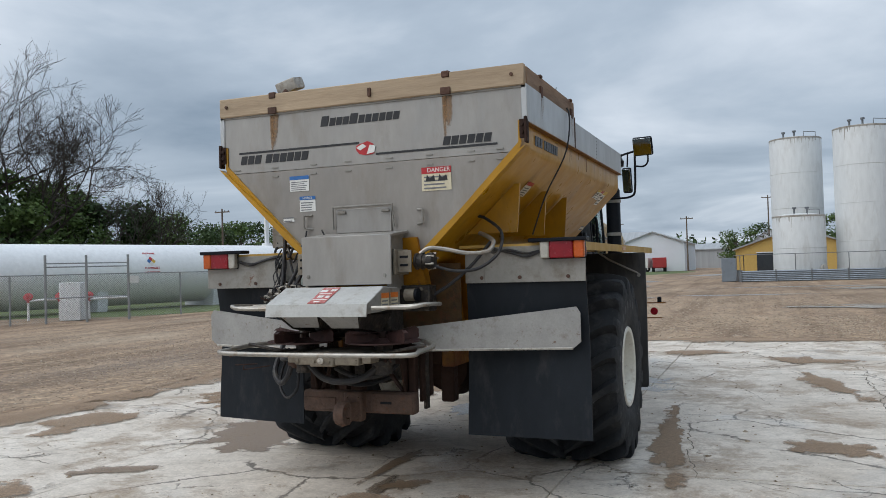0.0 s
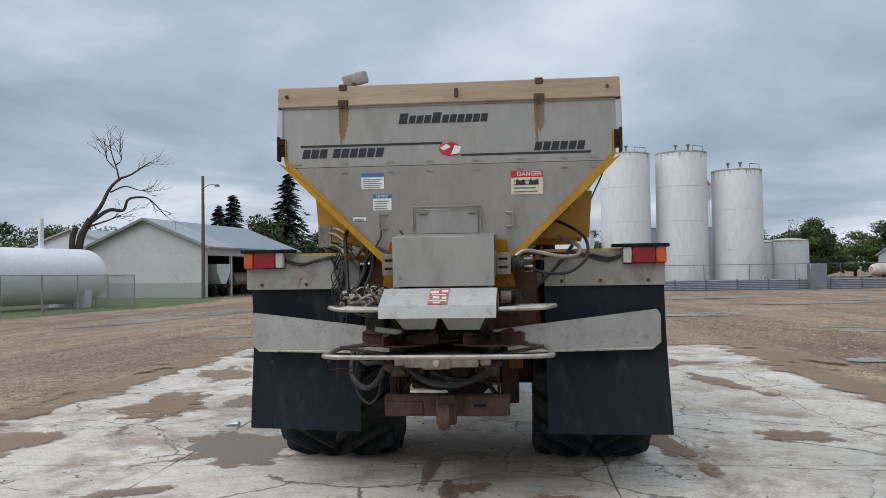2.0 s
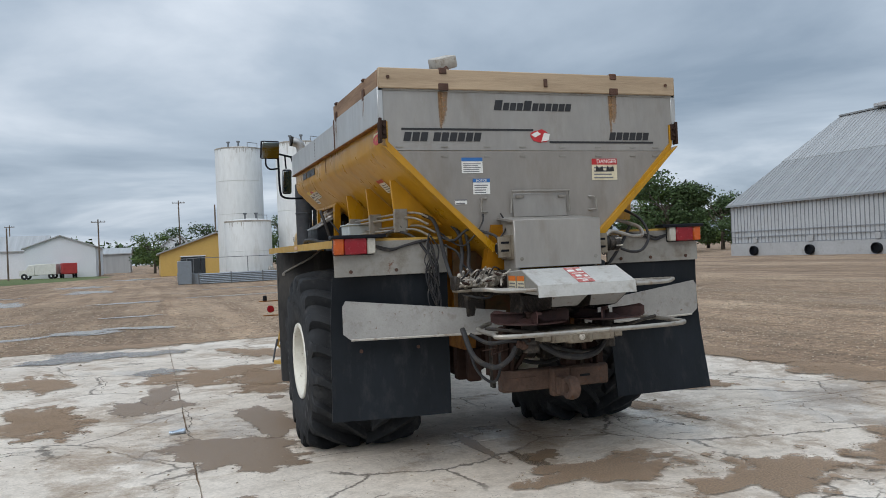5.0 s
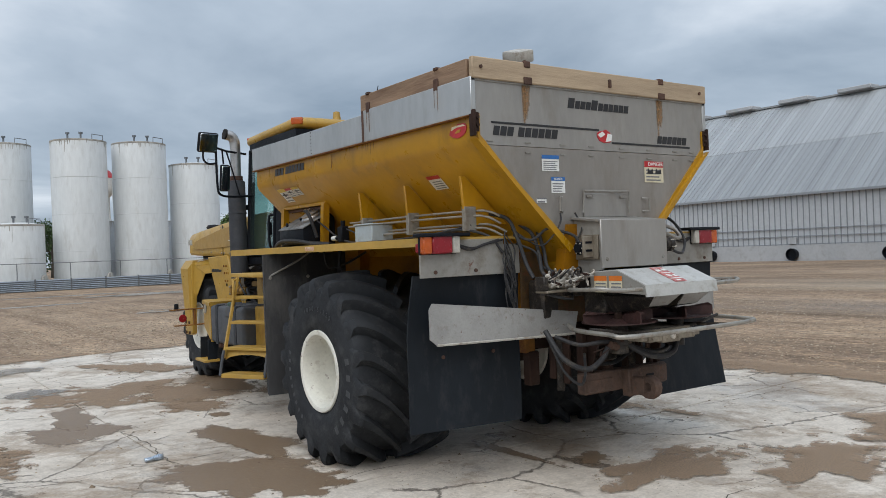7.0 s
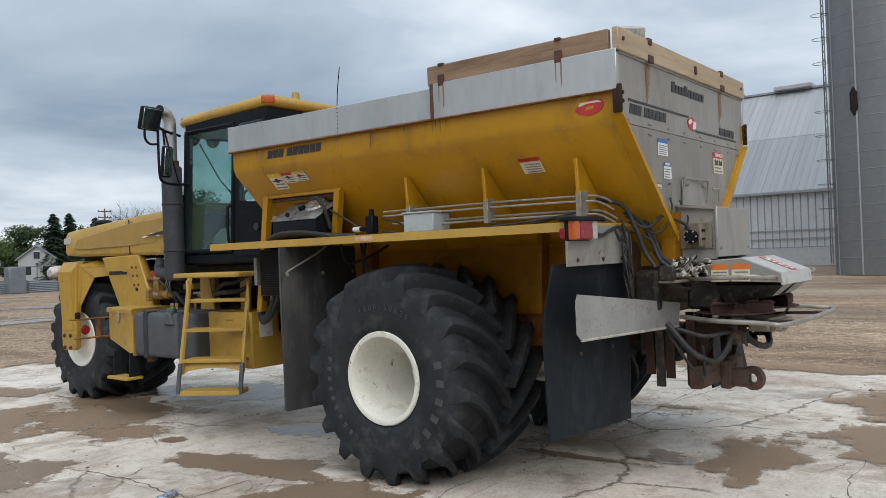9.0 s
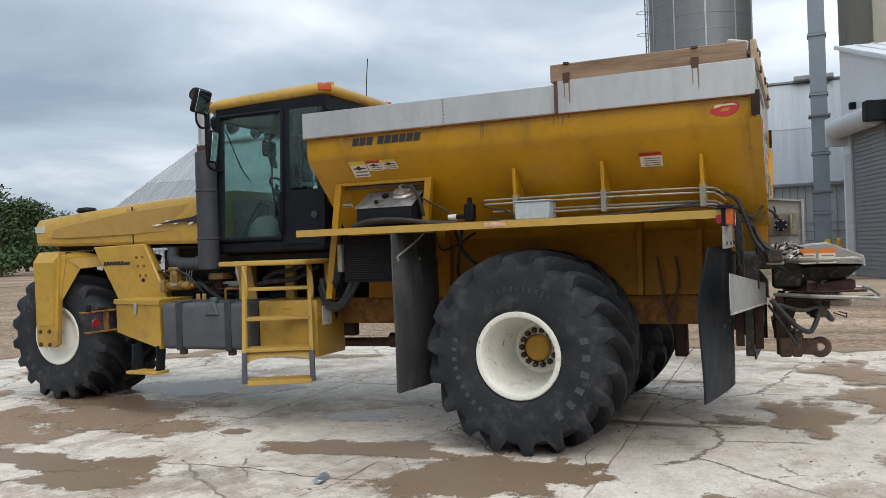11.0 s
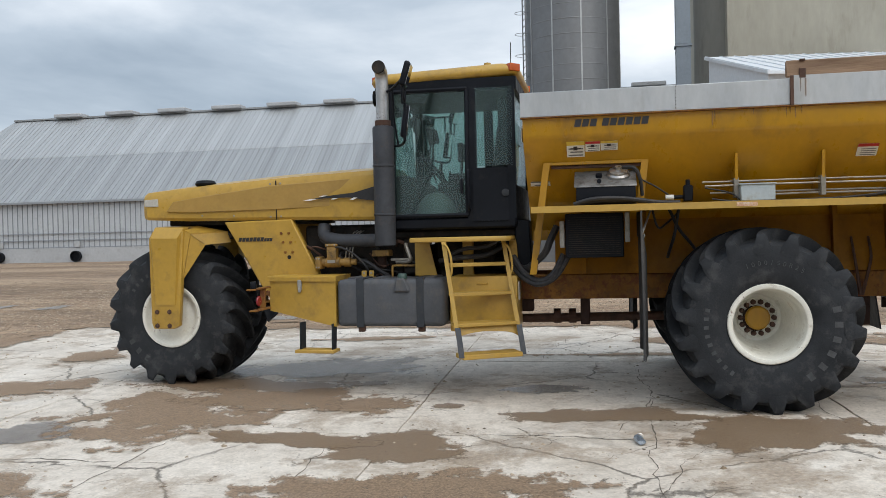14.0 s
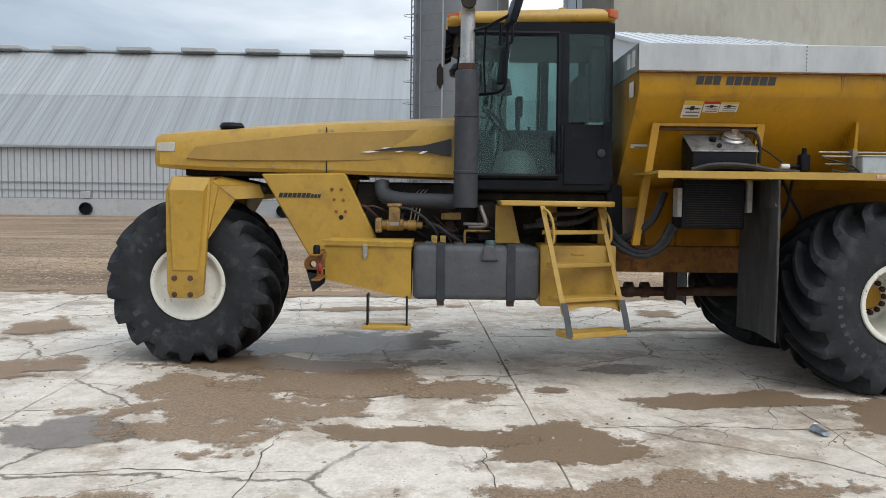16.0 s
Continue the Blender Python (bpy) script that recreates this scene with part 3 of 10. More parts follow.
def sheet(name, outline, z, material, label, category, reach=1.45):
    """A flat patch with the fade 1 in its middle and 0 at its rim."""
    n = len(outline)
    cx, cy = sum(q[0] for q in outline) / n, sum(q[1] for q in outline) / n
    verts, fade, faces = [(cx, cy, z)], [1.0], []
    for k, f in ((0.35, 0.80), (0.75, 0.42), (reach, -0.25)):
        verts += [(cx + (x - cx) * k, cy + (y - cy) * k, z) for x, y in outline]
        fade += [f] * n
    for i in range(n):
        j = (i + 1) % n
        faces.append((0, 1 + i, 1 + j))
        for q in (0, 1):
            faces.append((1 + q * n + i, 1 + (q + 1) * n + i, 1 + (q + 1) * n + j, 1 + q * n + j))
    me = bpy.data.meshes.new(name)
    me.from_pydata(verts, [], faces)
    me.attributes.new("fade", "FLOAT", "POINT").data.foreach_set("value", fade)
    me.materials.append(material)
    return tagged(new(name, me), label, category, kind="structure")


SLAB = 0.0
XJ, YJ = (-5.35, -2.42, 1.15, 4.85), (-11.1, -7.6, -4.1, -0.62, 2.92, 6.42, 10.2)
pavement = new("pavement")
tagged(pavement, "old cracked pale concrete slab in large panels, stained with mud", "pavement", kind="structure")

# puddles and mud on the slab: centre, half lengths, turn, kind
PATCHES = (
        (-2.05, 0.05, 0.52, 0.75, 0.1, 0), (-1.66, 1.35, 0.24, 0.95, 0.06, 0), (-2.80, 2.75, 0.50, 0.45, 0.5, 0), (-2.62, 3.65, 0.20, 0.75, 0.0, 0), (-0.52, 1.85, 0.20, 0.48, 0.05, 1),
        (-1.38, 2.62, 0.11, 0.15, 0.0, 0), (-1.38, 3.45, 0.32, 0.5, 0.0, 2), (0.65, 4.35, 0.6, 1.2, 0.2, 1), (-0.5, 4.9, 0.36, 1.3, -0.15, 0), (-2.6, 5.85, 0.36, 0.42, 0.3, 1),
        (-3.72, 2.35, 0.30, 1.0, 0.0, 2), (-1.9, 5.0, 0.85, 0.9, 0.4, 2), (-1.2, 4.3, 0.5, 0.8, 0.3, 2), (-0.05, -1.42, 0.10, 0.26, 0.0, 1), (-3.8, 2.4, 0.40, 1.1, 0.2, 2), (-2.4, -1.55, 0.26, 0.16, 0.2, 0),
        (0.1, -1.35, 0.17, 0.15, 0.0, 0), (-0.24, -0.85, 0.07, 0.65, 0.0, 0), (1.75, 0.6, 0.13, 1.3, 0.1, 2), (3.05, 0.65, 0.30, 0.30, 0.0, 2), (3.1, 6.9, 0.5, 0.45, 0.0, 2),
        (-4.2, 5.6, 0.4, 1.0, 0.2, 2), (3.2, 4.4, 0.2, 0.9, 0.3, 2), (-4.4, 0.2, 0.4, 0.7, 0.2, 2), (-1.0, 7.4, 0.5, 0.9, 0.3, 2), (1.4, 7.9, 0.6, 0.4, 0.3, 2), (-4.35, 8.5, 0.5, 0.55, 0.2, 1), (-3.1, 8.7, 0.9, 0.45, -0.4, 1), (0.35, -1.9, 0.9, 0.25, 0.1, 2), (1.3, -2.5, 0.8, 0.35, 0.3, 2),
        (-3.95, 8.75, 0.85, 0.75, 0.0, 1), (-5.4, 0, 0.35, 3, 0, 2), (-5.3, 4, 0.32, 2.5, 0.1, 2), (-5.5, 7.5, 0.4, 2, 0, 2), (4.9, 0, 0.4, 3.0, 0, 2), (4.8, 4.5, 0.4, 3, 0, 2), (5.0, 8, 0.5, 2.5, 0, 2), (-3, 10.2, 2.5, 0.4, 0, 2), (2, 10.3, 2.5, 0.4, 0, 2), (-3.3, -2.6, 0.8, 0.4, 0.3, 2), (2.8, -2.4, 0.7, 0.4, 0.2, 2), (-1.5, -2.7, 0.8, 0.3, 0.2, 2))
for i, (cx, cy, rx, ry, tr, mt) in enumerate(PATCHES):
    sheet("puddle" if mt < 2 else "mud_patch", blob(cx, cy, rx * 1.15, ry * 1.15, tr, 40 + i, 0.30 if mt == 2 else 0.22), SLAB + 0.003 + 0.0004 * i, (DAMPMUD, WATER, GRITMUD)[mt],
          ("film of wet brown mud on the concrete", "shallow muddy puddle on the concrete", "patch of gritty brown mud on the concrete")[mt], "puddle" if mt < 2 else "mud")
# rain pools in the yard
for i, (cx, cy, rx, ry, tr) in enumerate(((8.5, 24, 5.0, 0.5, 0.1), (-8, 19, 3.0, 0.35, 0.4), (-15, 27, 4.5, 0.5, 0.3), (5, 44, 6, 1.0, 0.05), (16, 47, 5, 0.9, 0.1), (1.5, 33, 4, 0.6, 0.1), (-9.5, 36, 1.3, 4.5, 0.1), (-6.5, 50, 1.5, 5, 0.1), (-8, 64, 2.0, 5, 0.0), (-6, 14, 2.2, 0.45, 0.5), (27, 62, 3.5, 2.2, 0.2), (33, 48, 5, 1.0, 0.0), (9, 14, 0.6, 0.35, 0.0), (-12, 44, 4, 0.7, 0.2), (-4, 90, 3, 5, 0.1), (-4.1, 14.6, 0.9, 0.5, 0.1), (-12.8, 27, 2.6, 0.6, 0.3), (9.1, 15.5, 0.7, 0.3, 0.1), (-3.3, 20.5, 1.1, 0.45, 0.1), (4.3, 22.2, 1.3, 0.5, 0.1), (-3.7, 30.7, 2.0, 0.8, 0.1), (-9, 23, 2.5, 0.35, 0.2), (-3.0, 15.4, 1.3, 0.5, -0.4), (-13.3, 21.5, 1.1, 4.2, -0.05), (-12.2, 28.0, 1.0, 4.0, -0.12), (-4.5, 15.0, 0.9, 0.7, 0.0), (6.3, 7.2, 0.5, 0.35, 0.0), (9.5, 40, 5.0, 2.4, 0.1), (13.5, 31.5, 4.0, 1.6, 0.1), (18.5, 35, 3.0, 1.4, 0.0), (6.0, 22.0, 2.6, 1.0, 0.1))):
    sheet("puddle", blob(cx, cy, rx, ry, tr, 90 + i, 0.3), -0.014 + 0.0006 * i, YARDWATER, "rain puddle lying in a rut of the gravel yard", "puddle")
sheet("grass", blob(-29.5, 40, 10.2, 24, 0.05, 7, 0.1), -0.012, GRASS, "mown green grass round the tank and the shed", "grass", 1.0)
sheet("grass", blob(-24, 120, 14, 36, 0.0, 8, 0.1), -0.011, GRASS, "mown green grass along the gravel drive", "grass", 1.0)

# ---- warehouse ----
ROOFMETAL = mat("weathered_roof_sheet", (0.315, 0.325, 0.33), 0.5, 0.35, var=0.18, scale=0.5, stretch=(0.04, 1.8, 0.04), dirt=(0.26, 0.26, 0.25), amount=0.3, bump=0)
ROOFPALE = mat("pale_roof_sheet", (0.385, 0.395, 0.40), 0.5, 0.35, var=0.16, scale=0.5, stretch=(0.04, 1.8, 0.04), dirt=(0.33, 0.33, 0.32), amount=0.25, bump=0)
SIDING = mat("grey_siding", (0.50, 0.52, 0.54), 0.5, 0.25, var=0.05, scale=0.4, dirt=(0.3, 0.3, 0.3), amount=0.2, bump=0)
SIDEDARK = mat("darkened_siding", (0.27, 0.29, 0.31), 0.6, 0.2, var=0.1, scale=0.5, bump=0)
FOOTING = mat("painted_footing", (0.40, 0.41, 0.42), 0.7, var=0.08, scale=0.4, dirt=(0.25, 0.24, 0.22), amount=0.3, bump=0.1)
WX, WR, WZ, RZ, KX, KZ = 51.5, 61.4, 4.95, 13.15, 56.2, 8.95
WY0, WY1 = -22.0, 59.0
NY = WY1 - 3.2
# the far end of the roof leans back from the eave to the ridge
WYE, WYR = WY1 + 1.2, WY1 - 3.5


def roof_end(x):
    return WYE + (WYR - WYE) * min(1, max(0, (x - WX + 0.35) / (WR - WX + 0.35)))



wh = thing("warehouse", (0, 0, 0), "long fertiliser warehouse with a steep grey metal roof and ribbed siding", "warehouse")
bm = bmesh.new()
prof = [(WX, 0.0), (WX, WZ), (WR, RZ - 0.2), (2 * WR - WX, WZ), (2 * WR - WX, 0.0)]
loft(bm, [[(x, WY0 + 0.3, z) for x, z in prof], [(x, (WYR if x == WR else WYE) - 0.2, z) for x, z in prof]])
part("wall", bm, SIDING, wh)
bm = bmesh.new()
box(bm, WX - 0.12, WX, WY0, WYE - 0.2, -0.02, 1.15)
part("footing", bm, FOOTING, wh, "smooth painted footing band")
# ribs coloured darker than the sheet to stand for shade in its grooves
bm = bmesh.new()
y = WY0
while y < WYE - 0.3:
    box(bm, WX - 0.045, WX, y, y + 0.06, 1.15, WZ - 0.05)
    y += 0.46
part("siding_rib", bm, SIDEDARK, wh, "vertical siding ribs, coloured dark for groove shade")["kind"] = "stuff"
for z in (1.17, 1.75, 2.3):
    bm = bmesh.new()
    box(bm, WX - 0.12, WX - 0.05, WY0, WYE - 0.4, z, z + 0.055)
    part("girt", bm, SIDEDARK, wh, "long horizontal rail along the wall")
slope = math.atan2(RZ - WZ, WR - WX)
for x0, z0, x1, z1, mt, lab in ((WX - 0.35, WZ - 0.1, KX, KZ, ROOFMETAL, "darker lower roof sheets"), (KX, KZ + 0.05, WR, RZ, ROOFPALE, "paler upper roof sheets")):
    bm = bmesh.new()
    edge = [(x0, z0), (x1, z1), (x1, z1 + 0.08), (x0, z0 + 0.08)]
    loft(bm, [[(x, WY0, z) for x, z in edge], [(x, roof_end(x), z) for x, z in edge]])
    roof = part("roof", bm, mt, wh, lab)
    bm = bmesh.new()
    y = WY0 + 0.1
    while y < roof_end(x0) - 0.2:
        k = min(1, max(0.02, (roof_end(x0) - y - 0.07) / (roof_end(x0) - roof_end(x1))))
        xe, ze = x0 + (x1 - x0) * k, z0 + (z1 - z0) * k
        prism(bm, [(x0, z0 + 0.08), (xe, ze + 0.08), (xe, ze + 0.12), (x0, z0 + 0.12)], "y", y, y + 0.07)
        y += 0.46
    part("roof_seam", bm, mt, roof)["kind"] = "stuff"
bm = bmesh.new()
prism(bm, [(2 * WR - WX + 0.35, WZ - 0.1), (WR, RZ), (WR, RZ + 0.1), (2 * WR - WX + 0.35, WZ)], "y", WY0, WYR)
part("roof", bm, ROOFMETAL, wh)
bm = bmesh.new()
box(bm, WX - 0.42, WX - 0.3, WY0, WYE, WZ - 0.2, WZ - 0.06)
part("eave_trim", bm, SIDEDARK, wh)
bm = bmesh.new()
box(bm, WR - 0.25, WR + 0.25, WY0, WYR, RZ + 0.02, RZ + 0.17)
part("ridge_cap", bm, ROOFMETAL, wh)
for k in range(15):
    bm = bmesh.new()
    y = 51.0 - 5.27 * k
    box(bm, WR - 0.7, WR + 0.7, y - 2.75, y, RZ + 0.12, RZ + 0.45, 0.05)
    part("ridge_vent", bm, FOOTING, wh, "long low ridge vent")
for k in range(9):
    y = 56.5 - 7.0 * k
    bm = bmesh.new()
    lathe(bm, [(0.16, -0.16), (0.40, -0.16), (0.44, 0.0), (0.44, 0.22), (0.38, 0.22), (0.38, 0.02), (0.0, 0.02)], 20, pose(WX - 0.3, y, 0.47, 0, -90, 0))
    fan = part("aeration_fan", bm, BLACK, wh, "round black aeration fan at the foot of the wall")
    bm = bmesh.new()
    box(bm, WX - 0.2, WX - 0.1, y - 0.25, y + 0.25, 1.2, 1.7, 0.02)
    part("fan_switch_box", bm, FOOTING, fan)

# ---- storage tanks ----
TANKWHITE = mat("weathered_white_tank", (0.57, 0.585, 0.58), 0.5, var=0.05, scale=0.35, dirt=(0.40, 0.39, 0.36), amount=0.35, bump=0.02, stretch=(1, 1, 0.25))
TANKSTAIN = mat("tank_rim_streaks", (0.38, 0.36, 0.32), 0.6, var=0.25, scale=0.8, dirt=(0.15, 0.14, 0.12), amount=0.5, bump=0.02, stretch=(1, 1, 0.15))
TANKGREYPAINT = mat("light_grey_tank", (0.47, 0.49, 0.50), 0.5, var=0.05, scale=0.3, dirt=(0.35, 0.35, 0.33), amount=0.2, bump=0.02)
DARKSTEEL = mat("dark_galvanised", (0.16, 0.17, 0.18), 0.5, 0.4, var=0.15, scale=1, bump=0)


def storage_tank(x, y, r, h, label, seed, material=TANKWHITE, gear=True):
    rnd = random.Random(seed)
    t = thing("storage_tank", (x, y, 0), label, "tank", "tanks inside the dike")
    bm = bmesh.new()
    lathe(bm, [(r, 0.0), (r, h), (r - 0.02, h + 0.03), (r * 0.5, h + 0.18), (0.0, h + 0.24)], 48)
    shell = part("shell", bm, material, t)
    courses = max(2, int(h / 2.4))
    for k in range(1, courses):
        bm = bmesh.new()
        z = h * k / courses
        lathe(bm, [(r + 0.002, z - 0.03), (r + 0.008, z - 0.02), (r + 0.008, z + 0.02), (r + 0.002, z + 0.03)], 48)
        part("weld_seam", bm, material, shell)
    bm = bmesh.new()
    # ragged dark streaks that run down from the rim
    for k in range(70):
        a0 = rnd.uniform(0, 6.28)
        w, d = rnd.uniform(0.006, 0.026), rnd.uniform(0.12, 0.55) * (2.4 if rnd.random() < 0.12 else 1)
        pts = [(a0 - w, h), (a0 + w, h), (a0 + w * 0.4, h - d), (a0 - w * 0.3, h - d * 0.9)]
        bm.faces.new([bm.verts.new(((r + 0.006) * math.cos(a), (r + 0.006) * math.sin(a), z)) for a, z in pts])
    lathe(bm, [(r + 0.005, h - 0.10), (r + 0.012, h - 0.08), (r + 0.012, h + 0.02), (r + 0.002, h + 0.03)], 48)
    part("rim_stain", bm, TANKSTAIN, shell, "dark rain streaks below the rim")
    if gear:
        a = rnd.uniform(3.6, 4.6)
        for k in (0, 1):
            bm = bmesh.new()
            cyl(bm, (0.5 * r * math.cos(a + k), 0.5 * r * math.sin(a + k), h + 0.1), (0.5 * r * math.cos(a + k), 0.5 * r * math.sin(a + k), h + 0.55), 0.07, seg=8)
            cyl(bm, (0.5 * r * math.cos(a + k), 0.5 * r * math.sin(a + k), h + 0.5), (0.5 * r * math.cos(a + k), 0.5 * r * math.sin(a + k), h + 0.62), 0.15, seg=10)
            part("roof_vent", bm, DARKSTEEL, t)
        bm = bmesh.new()
        tube(bm, [(0.3 * r, -r * 0.9, h), (0.3 * r, -r * 0.9, h + 0.4), (0.75 * r, -r * 0.6, h + 0.4), (0.75 * r, -r * 0.6, h)], 0.03, 6, False)
        part("roof_rail", bm, DARKSTEEL, t)
        bm = bmesh.new()
        lathe(bm, [(0.36, 0), (0.36, 0.12), (0.30, 0.16), (0, 0.16)], 16, pose(r * 0.82, -r * 0.6, 0.75, 90, 0, 50))
        part("manway", bm, TANKSTAIN, t)
    return t


storage_tank(4.75, 65.1, 1.95, 11.1, "tall white cylindrical tank with rust-streaked rim", 1)
storage_tank(9.05, 59.6, 1.95, 10.85, "tall white cylindrical tank with dark rim streaks", 2)
storage_tank(13.55, 60.1, 2.0, 10.9, "tall white cylindrical tank with a vented roof", 3)
storage_tank(18.0, 60.6, 1.95, 9.45, "shorter white cylindrical tank with a stained rim", 4)
storage_tank(4.6, 58.7, 1.8, 4.65, "low white tank stained below its rim", 5)
storage_tank(23.4, 65.3, 1.6, 3.95, "small light grey tank beside the tall ones", 6, TANKGREYPAINT, False)
storage_tank(21.2, 65.4, 1.0, 3.85, "narrow light grey tank beside the tall ones", 7, TANKGREYPAINT, False)
storage_tank(11.3, 66.0, 1.9, 5.2, "low grey tank behind the tall ones", 8, TANKGREYPAINT, False)
storage_tank(16.0, 66.5, 1.9, 5.2, "low grey tank behind the tall ones", 9, TANKGREYPAINT, False)

DIKE = mat("galvanised_guard_rail", (0.24, 0.27, 0.30), 0.45, 0.5, var=0.12, scale=0.8, dirt=(0.15, 0.15, 0.15), amount=0.3, bump=0)
dike = thing("dike_wall", (0, 0, 0), "low corrugated steel dike wall round the tanks", "dike wall")
for x0, y0, x1, y1 in ((0.6, 55.9, 28.5, 57.6), (0.6, 55.9, -0.6, 66.0), (28.5, 57.6, 28.5, 72)):
    n = max(1, round(math.hypot(x1 - x0, y1 - y0) / 2.35))
    ux, uy = (x1 - x0) / n, (y1 - y0) / n
    L = math.hypot(ux, uy)
    rz = math.degrees(math.atan2(uy, ux))
    for k in range(n):
        bm = bmesh.new()
        prof = []
        for j in range(13):
            prof.append((-0.05 - 0.05 * (j % 2), 0.02 + 0.78 * j / 12))
        prism(bm, [(p[0], p[1]) for p in prof] + [(0.02, 0.80), (0.02, 0.02)], "x", 0.02, L - 0.02)
        p = part("panel", bm, DIKE, dike)
        p.matrix_basis = pose(x0 + ux * k, y0 + uy * k, -0.02, 0, 0, rz)
        bm = bmesh.new()
        box(bm, -0.04, 0.04, -0.13, 0.04, 0.0, 0.86)
        p = part("post", bm, DARKSTEEL, dike)
        p.matrix_basis = pose(x0 + ux * k, y0 + uy * k, -0.02, 0, 0, rz)
rail = thing("guard_railing", (0, 0, 0), "thin pipe railing above the dike wall", "railing")
for x0, y0, x1, y1 in ((0.8, 56.4, 28.3, 58.1), (0.8, 56.4, -0.3, 66.0)):
    n = max(1, round(math.hypot(x1 - x0, y1 - y0) / 3.5))
    for k in range(n + 1):
        bm = bmesh.new()
        cyl(bm, (x0 + (x1 - x0) * k / n, y0 + (y1 - y0) * k / n, 0), (x0 + (x1 - x0) * k / n, y0 + (y1 - y0) * k / n, 1.95), 0.03, seg=6)
        part("post", bm, DARKSTEEL, rail)
    bm = bmesh.new()
    cyl(bm, (x0, y0, 1.93), (x1, y1, 1.93), 0.028, seg=6)
    part("top_rail", bm, DARKSTEEL, rail)

# ---- grain bin, leg, white shop, concrete elevator ----
BINMETAL = mat("galvanised_bin", (0.195, 0.20, 0.205), 0.45, 0.5, var=0.06, scale=0.3, dirt=(0.16, 0.16, 0.16), amount=0.25, bump=0)
BX, BY, BR, BH = 35.6, 2.4, 2.45, 19.0
gb = thing("grain_bin", (BX, BY, 0), "tall dark grey galvanised grain bin with ring seams", "grain bin")
bm = bmesh.new()
lathe(bm, [(BR, 0), (BR, BH), (0.5, BH + 1.6), (0, BH + 1.7)], 64)
shell = part("shell", bm, BINMETAL, gb)
bm = bmesh.new()
for k in range(1, 25):
    z = BH * k / 25
    lathe(bm, [(BR + 0.001, z - 0.02), (BR + 0.010, z - 0.008), (BR + 0.010, z + 0.008), (BR + 0.001, z + 0.02)], 64)
part("ring_seam", bm, BINMETAL, shell)["kind"] = "stuff"
for a in (2.15, 2.75, 3.35, 3.95, 4.55):
    bm = bmesh.new()
    box(bm, BR - 0.01, BR + 0.02, -0.035, 0.035, 0, BH, m=pose(0, 0, 0, 0, 0, math.degrees(a)))
    part("vertical_seam", bm, BAND, shell)
for a, z in ((math.radians(203), 6.6), (math.radians(203), 3.3), (math.radians(155), 6.9)):
    bm = bmesh.new()
    prism(bm, [(-0.16, 0.25), (0, 0.0), (0.16, 0.25), (0.16, 1.0), (0, 1.25), (-0.16, 1.0)], "x", BR - 0.03, BR + 0.07)
    p = part("hatch", bm, ENGDARK, gb, "dark pointed inspection hatch")
    p.matrix_basis = pose(0, 0, z, 0, 0, math.degrees(a))
bm = bmesh.new()
for s in (-0.25, 0.25):
    box(bm, BR + 0.15, BR + 0.2, s - 0.03, s + 0.03, 0.5, BH, m=pose(0, 0, 0, 0, 0, 112))
z = 1.0
while z < BH:
    box(bm, BR + 0.16, BR + 0.19, -0.25, 0.25, z, z + 0.04, m=pose(0, 0, 0, 0, 0, 112))
    z += 0.35
z = 3.0
while z < BH:
    lathe(bm, [(0.33, -0.012), (0.345, -0.012), (0.345, 0.012), (0.33, 0.012)], 14, pose(0, 0, 0, 0, 0, 112) @ pose(BR + 0.32, 0, z), True)
    z += 1.1
part("ladder", bm, DARKSTEEL, gb, "caged steel ladder up the side")

LEGMETAL = mat("blue_grey_leg", (0.20, 0.23, 0.26), 0.45, 0.4, var=0.08, scale=0.7, bump=0)
leg = thing("grain_elevator_leg", (31.2, -2.75, 0), "grey square elevator leg rising beside the shop", "elevator leg")
for k in range(8):
    bm = bmesh.new()
    box(bm, -0.32, 0.32, -0.32, 0.32, 2.5 * k + (0.0 if k == 0 else 0.02), 2.5 * k + 2.46)
    box(bm, -0.37, 0.37, -0.37, 0.37, 2.5 * k + 2.40, 2.5 * k + 2.50)
    part("trunk_section", bm, LEGMETAL, leg)
for z in (3.3, 6.5):
    bm = bmesh.new()
    box(bm, -0.42, 0.42, -0.42, 0.42, z, z + 0.08)
    part("collar", bm, DARKSTEEL, leg)

SHOPWHITE = mat("white_steel_siding", (0.66, 0.69, 0.72), 0.5, 0.1, var=0.03, scale=0.4, dirt=(0.5, 0.5, 0.5), amount=0.12, bump=0)
DOORGREY = mat("roll_up_door_slats", (0.22, 0.23, 0.24), 0.5, 0.3, var=0.05, scale=0.6, bump=0)
BOLLARD = mat("yellow_bollard_paint", (0.62, 0.38, 0.02), 0.45, var=0.1, scale=2, dirt=(0.3, 0.2, 0.05), amount=0.25, bump=0.03)
shop = thing("machine_shop", (23.13, -4.89, 0.24), "white metal-sided shop with a grey roll-up door", "building", rz=16.9)
shop.matrix_basis = shop.matrix_basis @ Matrix.Scale(0.84, 4)
PITCH = 0.305
bm = bmesh.new()
loft(bm, [[(0, 0, -0.3), (0, 0, 8.12), (5.9, 0, 8.12 + 5.9 * PITCH), (5.9, 0, -0.3)], [(0, -26.0, -0.3), (0, -26.0, 8.12), (13.6, -26.0, 8.12 + 13.6 * PITCH), (13.6, -26.0, -0.3)]])
part("wall", bm, SHOPWHITE, shop)
bm = bmesh.new()
askew = lambda y: 6.0 + (0.2 - y) * 0.31
